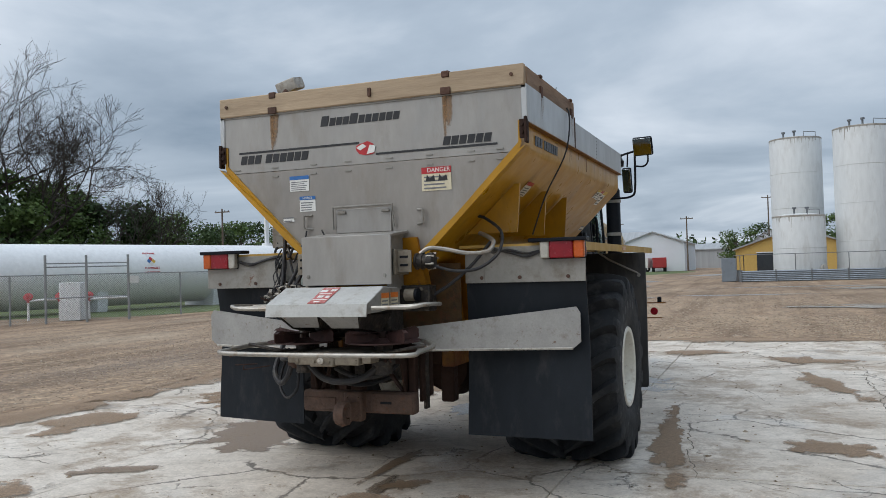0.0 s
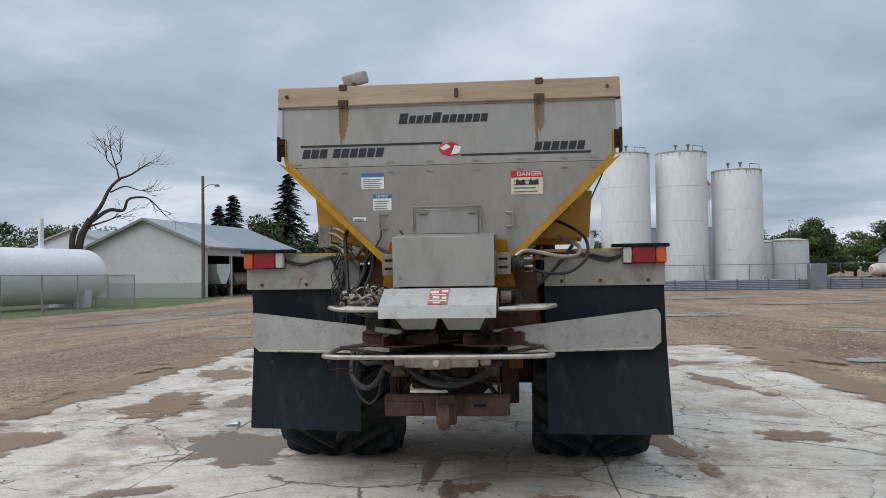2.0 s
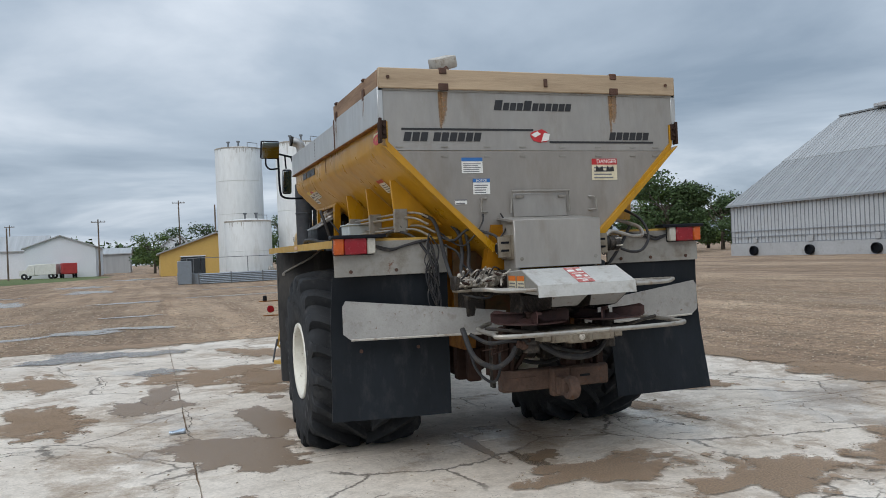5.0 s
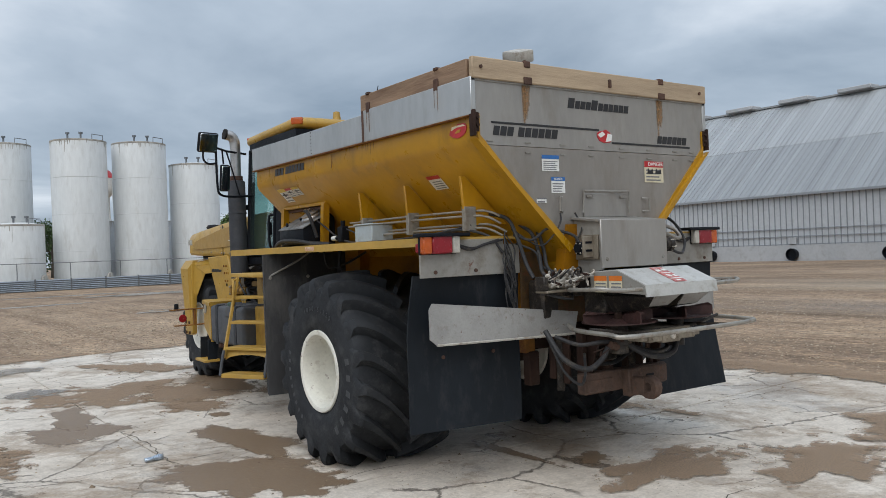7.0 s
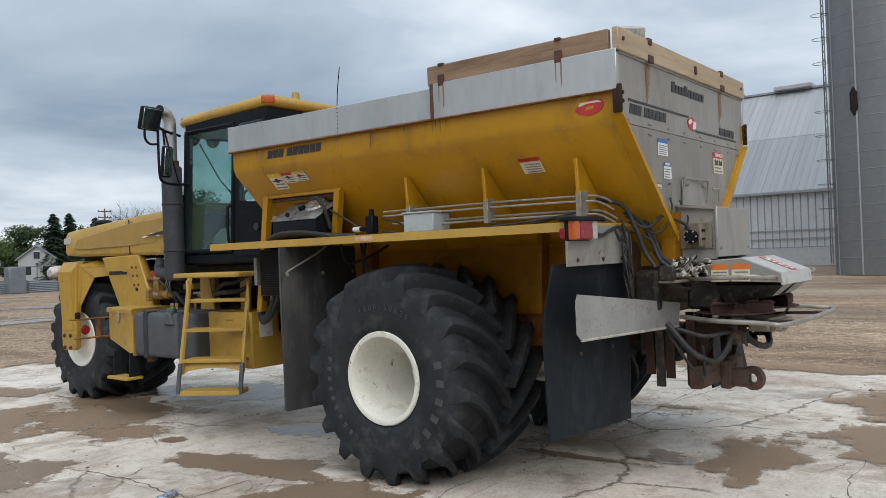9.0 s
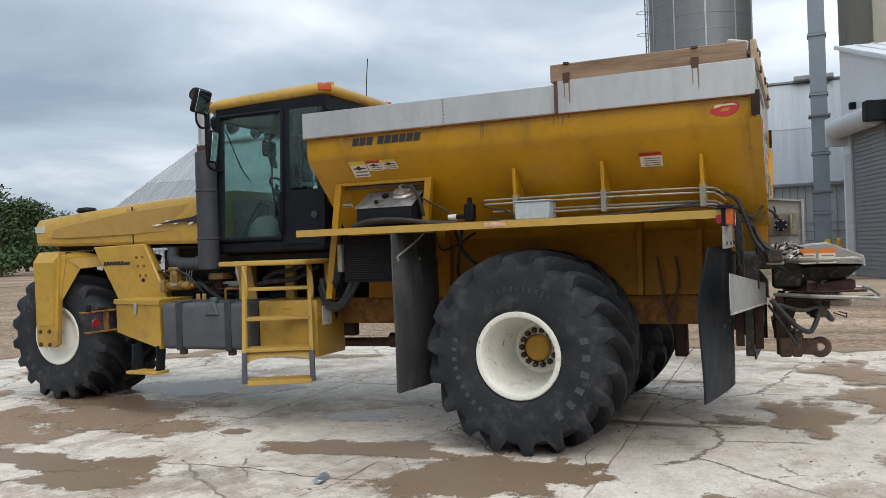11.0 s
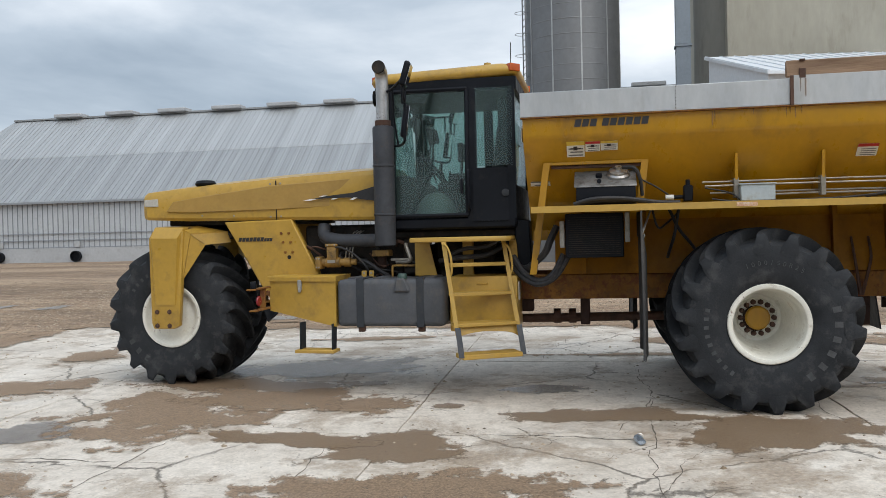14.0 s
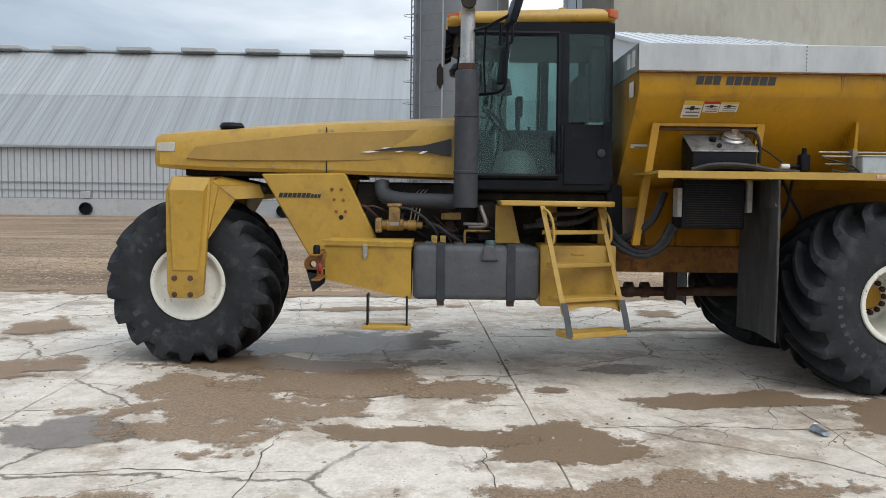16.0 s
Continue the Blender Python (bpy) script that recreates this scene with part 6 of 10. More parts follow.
# tool box, fuel tank, battery box
bm = bmesh.new()
pts = [(-0.60, 4.42), (-0.88, 4.46), (-1.05, 3.74), (-0.60, 3.74)]
loft(bm, [[(x, y, 0.80 - 0.14 * (4.46 - y) / 0.72) for x, y in pts], [(x, y, 1.09) for x, y in pts]])
tb = part("tool_box", bm, YELLOW, truck, "yellow tapered tool box")
bm = bmesh.new()
pts = [(-0.60, 4.44), (-0.895, 4.48), (-1.068, 3.73), (-0.60, 3.73)]
loft(bm, [[(x, y, 1.085) for x, y in pts], [(x, y, 1.125) for x, y in pts], [(x * 0.985, y - 0.005, 1.135) for x, y in pts]])
part("lid", bm, YELLOW, tb, "yellow tool box lid")
bm = bmesh.new()
box(bm, -0.985, -0.962, 4.10, 4.14, 1.0, 1.10, 0.006)
box(bm, -0.99, -0.97, 4.105, 4.135, 0.98, 1.02, 0.006)
part("latch", bm, DULL, tb)

bm = bmesh.new()
box(bm, -1.06, -0.50, 2.70, 3.725, 0.66, 1.10, 0.05, None, 3)
tank = part("fuel_tank", bm, TANKGREY, truck, "grey moulded plastic fuel tank")
for y in (3.50, 2.93):
    bm = bmesh.new()
    box(bm, -1.068, -1.055, y - 0.035, y + 0.035, 0.655, 1.10, 0.003)
    box(bm, -1.06, -0.5, y - 0.035, y + 0.035, 1.098, 1.112, 0.003)
    part("tank_strap", bm, STRAPGREY, tank, "black tank strap")
    bm = bmesh.new()
    box(bm, -1.04, -0.98, y - 0.03, y + 0.03, 0.61, 0.665, 0.006)
    part("strap_bolt", bm, RUST, tank)
bm = bmesh.new()
prism(bm, [(3.18, 0.98), (3.02, 0.98), (3.05, 1.06), (3.07, 1.11), (3.15, 1.11), (3.16, 1.06)], "x", -1.085, -1.02, 0.015)
part("filler_neck", bm, TANKGREY, tank)
bm = bmesh.new()
lathe(bm, [(0.045, 0), (0.045, 0.035), (0.035, 0.05), (0, 0.05)], 16, pose(-1.03, 3.10, 1.10))
part("filler_cap", bm, mat("dark_green_cap", (0.03, 0.06, 0.05), 0.5, bump=0.1), tank, "dark green filler cap")
for y in (3.6, 3.35, 2.85):
    bm = bmesh.new()
    prism(bm, [(y - 0.05, 1.095), (y + 0.05, 1.095), (y + 0.03, 1.115), (y - 0.03, 1.115)], "x", -1.0, -0.55)
    part("tank_ridge", bm, TANKGREY, tank)

bm = bmesh.new()
box(bm, -0.93, -0.45, 2.05, 2.68, 0.60, 1.11, 0.02, None, 2)
bb = part("battery_box", bm, YELLOW, truck, "yellow battery box behind the steps")
bm = bmesh.new()
box(bm, -0.94, -0.925, 2.32, 2.42, 1.03, 1.05, 0.004)
part("box_handle", bm, YELLOW, bb)
bm = bmesh.new()
box(bm, -0.85, -0.7, 2.043, 2.047, 0.88, 1.05)
part("sticker", bm, DWHITE, bb, "white warning sticker")

# steps, platform and grab rails
bm = bmesh.new()
prism(bm, [(-0.55, 3.02), (-1.06, 3.02), (-1.06, 2.13), (-1.02, 2.09), (-0.55, 2.09)], "z", 1.43, 1.475, 0.008)
plat = part("platform", bm, YELPALE, truck, "yellow entry platform")
# the ladder stands askew to the truck: u runs from its front stringer to its rear one


def rung(u, z, inward=0.0):
    return (-1.106 - 0.291 * (1.43 - z) + 0.273 * u + 0.882 * inward, 2.691 - 0.188 * (1.43 - z) - 0.512 * u + 0.471 * inward, z)


for k, z in enumerate((1.225, 0.965, 0.70, 0.435)):
    bm = bmesh.new()
    deep = (0.10, 0.13, 0.20, 0.19)[k]
    prism(bm, [rung(u, z, d)[:2] for u, d in ((0.02, -0.02), (0.98, -0.02), (0.98, deep), (0.02, deep))], "z", z - (0.02 if k < 3 else 0.03), z + 0.012, 0.004)
    part("step", bm, YELPALE, plat, "worn yellow step")
    if k == 2:
        # kick plate with an arched lower edge
        bm = bmesh.new()
        arch = [rung(i / 12, z - 0.12 + 0.055 * math.sin(math.pi * i / 12) ** 0.5, 0.03) for i in range(13)]
        plate(bm, arch + [rung(1, z - 0.021, 0.03), rung(0, z - 0.021, 0.03)], 0.010)
        part("kick_plate", bm, YELPALE, plat, "arched yellow kick plate")
for u in (0.0, 1.0):
    bm = bmesh.new()
    loft(bm, [[(p[0] + a, p[1] + b, p[2]) for a, b in ((-0.014, -0.019), (0.012, -0.019), (0.012, 0.019), (-0.014, 0.019))] for p in (rung(u, 1.435), rung(u, 1.0), rung(u, 0.60))])
    part("ladder_rail", bm, YELPALE, plat, "flat yellow ladder stringer")
    bm = bmesh.new()
    loft(bm, [[(p[0] + a, p[1] + b, p[2]) for a, b in ((-0.008, -0.024), (0.006, -0.024), (0.006, 0.024), (-0.008, 0.024))] for p in (rung(u, 0.68, -0.022), rung(u, 0.55, -0.02), rung(u, 0.425, -0.01))])
    part("rubber_strap", bm, TANKGREY, plat, "grey rubber step strap")
    bm = bmesh.new()
    x, y, z = rung(u, 1.43)
    tube(bm, [(x - 0.005, y - 0.01, 1.41), (x - 0.04, y - 0.015, 1.405), (x - 0.065, y - 0.045, 1.38), (x - 0.08, y - 0.075, 1.30), (x - 0.09, y - 0.085, 1.18), (x - 0.085, y - 0.07, 1.13), (x - 0.085, y - 0.055, 1.14)], 0.011, 8)
    part("grab_rail", bm, YELPALE, plat)
for y, x in ((2.98, -0.62), (2.1, -0.6), (2.55, -0.58)):
    bm = bmesh.new()
    box(bm, x - 0.03, x + 0.03, y - 0.05, y + 0.05, 0.9, 1.44, 0.006)
    part("platform_post", bm, YELLOW, plat)
# low folding step ahead of the tank
bm = bmesh.new()
prism(bm, [(-0.93, 0.445), (-1.07, 0.445), (-1.06, 0.70), (-0.92, 0.70)], "y", 4.085, 4.099, 0.003)
part("step_strap", bm, FLAP, truck, "black rubber step strap")
bm = bmesh.new()
prism(bm, [(-0.98, 0.445), (-1.09, 0.445), (-1.08, 0.69), (-0.95, 0.69)], "y", 3.765, 3.779, 0.003)
part("step_strap", bm, FLAP, truck, "black rubber step strap")
bm = bmesh.new()
prism(bm, [(-0.93, 4.13), (-1.12, 4.13), (-1.14, 3.74), (-0.95, 3.74)], "z", 0.42, 0.45, 0.005)
part("low_step", bm, YELPALE, truck, "small hanging step")
for k in range(2):
    bm = bmesh.new()
    prism(bm, [(4.66, 0.86), (4.48, 0.86), (4.5, 0.74), (4.60, 0.66)], "x", -0.62 + 1.2 * k, -0.58 + 1.2 * k, 0.004)
    part("rubber_guard", bm, FLAP, truck)
# front side marker bracket with red reflectors
for s in (-1, 1):
    bm = bmesh.new()
    for z, x1 in ((1.02, 1.30), (0.82, 1.25)):
        box(bm, s * 0.62, s * x1, 4.45, 4.52, z, z + 0.014, 0.003)
    box(bm, s * 0.98, s * 1.01, 4.46, 4.51, 0.82, 1.03, 0.003)
    mk = part("marker_bracket", bm, YELRUST, truck, "rusty bracket with reflector")
    bm = bmesh.new()
    lathe(bm, [(0.044, -0.012), (0.05, 0.0), (0.044, 0.010), (0.0, 0.014)], 18, pose(s * 1.15, 4.46, 0.915, 90, 0, 0))
    part("reflector", bm, REDLENS, mk, "round red reflector")
    bm = bmesh.new()
    lathe(bm, [(0.0, 0.0), (0.026, 0.0), (0.028, 0.01), (0.028, 0.055), (0.02, 0.07), (0, 0.07)], 12, pose(s * 1.22, 4.48, 1.034))
    part("marker_lamp", bm, BLACK, mk)

# cab
CX, CY0, CY1 = 0.74, 2.06, 3.30
bm = bmesh.new()
box(bm, -CX, CX, CY0, CY1, 1.55, 1.66, 0.02)
cab = part("cab", bm, BLACK, truck, "black framed operator cab")
bm = bmesh.new()
rings = []
for z, g in ((2.985, 0.0), (3.005, 0.042), (3.035, 0.055), (3.065, 0.050), (3.092, 0.028), (3.112, -0.02), (3.124, -0.10), (3.130, -0.26)):
    hx, y0, y1, c = 0.625 + g, CY0 + 0.015 - g, 3.42 + g, 0.13
    ring = []
    for qx, qy, a0 in ((hx - c, y1 - 1.6 * c, 0), (-hx + c, y1 - 1.6 * c, 90), (-hx + c, y0 + c, 180), (hx - c, y0 + c, 270)):
        for k in range(6):
            a = radians(a0 + 18 * k)
            # the roof falls a little towards its front
            ring.append((qx + c * math.cos(a), qy + c * (1.6 if a0 < 180 else 1.0) * math.sin(a), z - 0.045 * max(0.0, (qy - 2.2) / 1.2)))
    rings.append(ring)
loft(bm, rings)
roof = part("cab_roof", bm, YELLOW, cab, "faded yellow cab roof", 50)
bm = bmesh.new()
loft(bm, [[(-0.66, CY0 - 0.01, z), (0.66, CY0 - 0.01, z), (0.66, 3.30, z), (0.50, 3.46 - d, z), (-0.50, 3.46 - d, z), (-0.66, 3.30, z)] for z, d in ((2.855, 0.10), (2.90, 0.0), (2.978, 0.0))])
part("roof_liner", bm, BLACK, cab)
bm = bmesh.new()
box(bm, -0.62, 0.62, CY0 + 0.02, CY1 - 0.02, 1.47, 1.548, 0.02)
part("cab_floor_pan", bm, ENGDARK, cab, "grimy dark floor pan under the cab")
for y in (2.12, 3.10):
    bm = bmesh.new()
    box(bm, -0.60, -0.44, y - 0.09, y + 0.09, 1.12, 1.47, 0.02)
    part("cab_mount", bm, ENGDARK, cab, "dark cab mount")
bm = bmesh.new()
prism(bm, [(1.93, 1.10), (2.06, 1.10), (2.10, 1.62), (1.95, 1.62)], "x", -0.64, -0.40, 0.015)
part("cab_mount", bm, BLACK, cab, "black rear cab mount")
for x, y, rz in ((-0.625, 2.075, -45), (0.625, 2.075, 45), (-0.60, 3.40, 52), (0.60, 3.40, -52)):
    bm = bmesh.new()
    box(bm, -0.062, 0.062, -0.03, 0.03, -0.036, 0.036, 0.010, pose(x, y, 3.062 - 0.045 * max(0.0, (y - 2.2) / 1.2), 0, 0, rz), 2)
    part("marker_lamp", bm, AMBER, roof, "amber roof marker lamp")
# pillars
for x in (-CX + 0.025, CX - 0.025):
    for y, w, lean in ((CY1 - 0.03, 0.05, 0.0), (2.47, 0.045, 0.0), (CY0 + 0.04, 0.04, 0.0)):
        bm = bmesh.new()
        loft(bm, [[(x - 0.025, y - w, 1.64), (x + 0.025, y - w, 1.64), (x + 0.025, y + w, 1.64), (x - 0.025, y + w, 1.64)],
                  [(x * 0.90 - 0.022, y - w * 0.8, 2.90), (x * 0.90 + 0.022, y - w * 0.8, 2.90), (x * 0.90 + 0.022, y + w * 0.8, 2.90), (x * 0.90 - 0.022, y + w * 0.8, 2.90)]])
        part("pillar", bm, BLACK, cab)
    # lower rear quarter panel and door sill
    s = -1 if x < 0 else 1
    bm = bmesh.new()
    loft(bm, [[(s * 0.70, CY0, 1.62), (s * 0.755, CY0 + 0.1, 1.62), (s * 0.755, 2.47, 1.62), (s * 0.70, 2.47, 1.62)], [(s * 0.67, CY0, 2.12), (s * 0.725, CY0 + 0.1, 2.12), (s * 0.725, 2.47, 2.12), (s * 0.67, 2.47, 2.12)]])
    qp = part("quarter_panel", bm, BLACK, cab, "black lower cab panel")
    bm = bmesh.new()
    lathe(bm, [(0.035, 0), (0.035, 0.015), (0.02, 0.02), (0, 0.02)], 14, pose(s * 0.738, 2.16, 1.88, 0, 90 * s, 0))
    part("lock", bm, STRAPGREY, qp)
    # door frame and glass
    bm = bmesh.new()
    lo, hi = 1.68, 2.88
    fr = lambda z: s * (0.742 - 0.072 * (z - 1.64) / 1.26)
    for a, b in (((2.52, lo), (2.52, hi)), ((3.25, lo), (3.25, hi)), ((2.52, lo), (3.25, lo)), ((2.52, hi), (3.25, hi))):
        tube(bm, [(fr(a[1]), a[0], a[1]), (fr(b[1]), b[0], b[1])], 0.022, 6, False)
    dr = part("door_frame", bm, BLACK, cab, "black cab door frame")
    bm = bmesh.new()
    plate(bm, [(fr(lo), 2.53, lo), (fr(lo), 3.24, lo), (fr(hi), 3.24, hi), (fr(hi), 2.53, hi)], 0.005)
    g = part("door_glass", bm, GLASS, cab, "tinted door glass")
    g.visible_shadow = False
    bm = bmesh.new()
    plate(bm, [(fr(2.14), 2.09, 2.14), (fr(2.14), 2.44, 2.14), (fr(hi), 2.44, hi), (fr(hi), 2.09, hi)], 0.005)
    g = part("rear_side_glass", bm, GLASS, cab, "tinted side glass")
    g.visible_shadow = False
    bm = bmesh.new()
    box(bm, fr(1.95) - 0.015 + s * 0.03, fr(1.95) + 0.015 + s * 0.03, 2.56, 2.585, 1.88, 2.02, 0.006)
    part("door_handle", bm, BLACK, dr)
    if s < 0:
        # made-up block for an unidentified dark shape behind the side glass
        bm = bmesh.new()
        box(bm, -0.60, -0.45, 2.10, 2.24, 2.16, 2.80, 0.05, None, 3)
        part("corner_trim", bm, INTERIOR, cab, "dark rounded block inside the rear corner")
    bm = bmesh.new()
    tube(bm, [(s * 0.75, 2.50, 2.10), (s * 0.80, 2.50, 2.06), (s * 0.80, 2.50, 1.78), (s * 0.755, 2.50, 1.72)], 0.014, 8)
    part("grab_rail", bm, BLACK, cab)
bm = bmesh.new()
plate(bm, [(-0.70, CY1, 1.70), (0.70, CY1, 1.70), (0.64, CY1 + 0.06, 2.88), (-0.64, CY1 + 0.06, 2.88)], 0.005)
g = part("windscreen", bm, GLASS, cab, "tinted windscreen")
g.visible_shadow = False
bm = bmesh.new()
plate(bm, [(-0.66, CY0 + 0.02, 1.95), (0.66, CY0 + 0.02, 1.95), (0.62, CY0 + 0.02, 2.88), (-0.62, CY0 + 0.02, 2.88)], 0.005)
g = part("rear_window", bm, GLASS, cab, "tinted rear window")
g.visible_shadow = False
bm = bmesh.new()
box(bm, -0.68, 0.68, CY0, CY0 + 0.05, 1.62, 1.96, 0.01)
part("rear_panel", bm, BLACK, cab)
# inside the cab
bm = bmesh.new()
box(bm, -0.25, 0.25, 2.3, 2.72, 1.85, 2.0, 0.05, None, 2)
seat = part("seat", bm, SEATCLOTH, cab, "dark cloth operator seat")
bm = bmesh.new()
box(bm, -0.24, 0.24, -0.07, 0.07, 0, 0.62, 0.06, pose(0, 2.30, 2.0, 8, 0, 0), 2)
part("seat_back", bm, SEATCLOTH, seat)
bm = bmesh.new()
box(bm, -0.15, 0.15, 2.38, 2.62, 1.66, 1.86, 0.02)
part("seat_base", bm, INTERIOR, seat)
bm = bmesh.new()
lathe(bm, [(0.19, -0.014), (0.205, 0), (0.19, 0.014), (0.175, 0)], 28, pose(0, 2.98, 2.18, 50, 0, 0), True)
cyl(bm, (0, 2.99, 2.17), (0, 3.16, 1.95), 0.03, seg=10)
cyl(bm, (-0.18, 2.98, 2.18), (0.18, 2.98, 2.18), 0.012, seg=8)
part("steering_wheel", bm, BLACK, cab)
bm = bmesh.new()
prism(bm, [(3.05, 1.66), (3.05, 2.02), (3.18, 2.10), (3.28, 2.08), (3.28, 1.66)], "x", -0.5, 0.5, 0.02)
part("dashboard", bm, INTERIOR, cab)
bm = bmesh.new()
box(bm, -0.52, -0.30, 2.35, 2.85, 1.66, 2.02, 0.03)
part("armrest_console", bm, INTERIOR, cab)
bm = bmesh.new()
box(bm, 0.36, 0.58, 2.2, 2.9, 1.66, 2.16, 0.03)
part("side_console", bm, INTERIOR, cab)
bm = bmesh.new()
box(bm, 0.30, 0.46, 2.72, 2.78, 2.28, 2.48, 0.01)
cyl(bm, (0.38, 2.75, 2.15), (0.38, 2.75, 2.3), 0.015, seg=8)
part("monitor", bm, INTERIOR, cab, "dark control monitor")
bm = bmesh.new()
box(bm, -0.12, 0.12, 3.14, 3.17, 2.55, 2.72, 0.02)
tube(bm, [(0, 3.16, 2.7), (0.02, 3.22, 2.8), (0.0, 3.3, 2.86)], 0.01, 6)
part("inside_mirror", bm, BLACK, cab)
bm = bmesh.new()
lathe(bm, [(0, 0.24), (0.10, 0.215), (0.17, 0.14), (0.205, 0.04), (0.21, -0.03)], 24, pose(-0.48, 2.86, 1.68))
part("fender_dome", bm, mat("grey_green_dome", (0.07, 0.09, 0.085), 0.6, var=0.1, scale=4, bump=0.05), cab, "round grey green dome on the cab floor")
for k, (pts, r) in enumerate((([(-0.34, 2.80, 2.02), (-0.36, 2.84, 2.14), (-0.35, 2.83, 2.22)], 0.016), ([(-0.42, 2.72, 2.02), (-0.43, 2.74, 2.12)], 0.012), ([(-0.30, 2.90, 2.02), (-0.22, 2.98, 2.25), (-0.24, 2.96, 2.42)], 0.010),
                             ([(-0.58, 3.10, 1.70), (-0.52, 3.02, 1.90), (-0.40, 3.00, 2.05)], 0.014), ([(0.2, 3.1, 2.05), (0.24, 3.04, 2.30), (0.18, 3.02, 2.5)], 0.010), ([(-0.45, 2.45, 1.75), (-0.40, 2.70, 1.72), (-0.30, 3.0, 1.78)], 0.02))):
    bm = bmesh.new()
    tube(bm, pts, r, 8, True)
    part("control_lever" if k < 3 else "cab_cable", bm, BLACK, cab)
for x, y, z, rz in ((-0.24, 2.95, 2.48, 25), (0.16, 3.02, 2.55, -15)):
    bm = bmesh.new()
    box(bm, -0.11, 0.11, -0.02, 0.02, -0.075, 0.075, 0.01, pose(x, y, z, -12, 0, rz))
    part("monitor", bm, INTERIOR, cab, "dark control monitor")
# wiper
bm = bmesh.new()
tube(bm, [(-0.45, 3.36, 2.80), (-0.2, 3.38, 2.45), (-0.05, 3.37, 2.30)], 0.008, 6, False)
part("wiper", bm, BLACK, cab)
# roof fittings
bm = bmesh.new()
lathe(bm, [(0.06, 0), (0.05, 0.06), (0.035, 0.16), (0.0, 0.17)], 14, pose(0.02, 2.40, 3.09))
part("receiver_dome", bm, YELPALE, roof, "small pale receiver dome")
bm = bmesh.new()
tube(bm, [(0.40, 2.2, 3.08), (0.42, 2.2, 3.3), (0.46, 2.2, 3.55)], 0.005, 5, True)
part("aerial", bm, BLACK, roof)
bm = bmesh.new()
tube(bm, [(-0.1, 2.45, 3.09), (0.05, 2.35, 3.13), (0.15, 2.25, 3.10), (0.3, 2.12, 3.10)], 0.010, 6)
part("aerial_lead", bm, BLACK, roof)
for x in (-0.45, -0.2, 0.2, 0.45):
    bm = bmesh.new()
    lathe(bm, [(0.0, -0.05), (0.05, -0.045), (0.075, 0.0), (0.08, 0.02), (0.0, 0.03)], 16, pose(x, 3.46, 2.87, -90, 0, 0))
    part("front_work_lamp", bm, BLACK, cab)

# exhaust stack
bm = bmesh.new()
lathe(bm, [(0.05, 0), (0.098, 0.0), (0.10, 0.02), (0.10, 0.28), (0.106, 0.285), (0.106, 0.30), (0.10, 0.305), (0.10, 0.74), (0.106, 0.745), (0.106, 0.76), (0.10, 0.765), (0.10, 1.11), (0.09, 1.125), (0.06, 1.13)], 28, pose(-0.84, 3.30, 1.41))
ex = part("muffler", bm, MUFF, truck, "dark perforated muffler guard")
bm = bmesh.new()
tube(bm, [(-0.84, 3.30, 2.52), (-0.84, 3.30, 2.75), (-0.84, 3.30, 2.94), (-0.85, 3.30, 3.01), (-0.885, 3.30, 3.055), (-0.955, 3.30, 3.075)], 0.060, 16)
pp = part("stack_pipe", bm, CHROME, ex, "dull bare steel stack")
# solid disc, coloured black for the shade inside the open pipe
bm = bmesh.new()
cyl(bm, (-0.945, 3.30, 3.073), (-0.968, 3.30, 3.077), 0.062, seg=16)
part("stack_mouth", bm, ENGDARK, ex, "black disc for the shaded inside of the pipe mouth")
bm = bmesh.new()
lathe(bm, [(0.07, 0), (0.075, 0), (0.075, 0.05), (0.07, 0.05)], 20, pose(-0.84, 3.30, 2.54), True)
part("clamp", bm, RUST, ex)
for z in (2.2, 1.75):
    bm = bmesh.new()
    box(bm, -0.78, -0.68, 3.27, 3.31, z, z + 0.06, 0.006)
    part("muffler_bracket", bm, BLACK, ex)

# air intake on the far side
bm = bmesh.new()
lathe(bm, [(0.05, 0), (0.085, 0), (0.085, 0.95), (0.06, 1.0), (0.06, 1.22), (0.14, 1.24), (0.15, 1.30), (0.11, 1.36), (0.0, 1.38)], 24, pose(0.86, 3.28, 1.50))
ai = part("air_intake", bm, BLACK, truck, "black air intake stack with a mushroom cap")
for z in (1.9, 2.3):
    bm = bmesh.new()
    lathe(bm, [(0.087, 0), (0.094, 0), (0.094, 0.04), (0.087, 0.04)], 20, pose(0.86, 3.28, z), True)
    part("clamp", bm, DULL, ai)

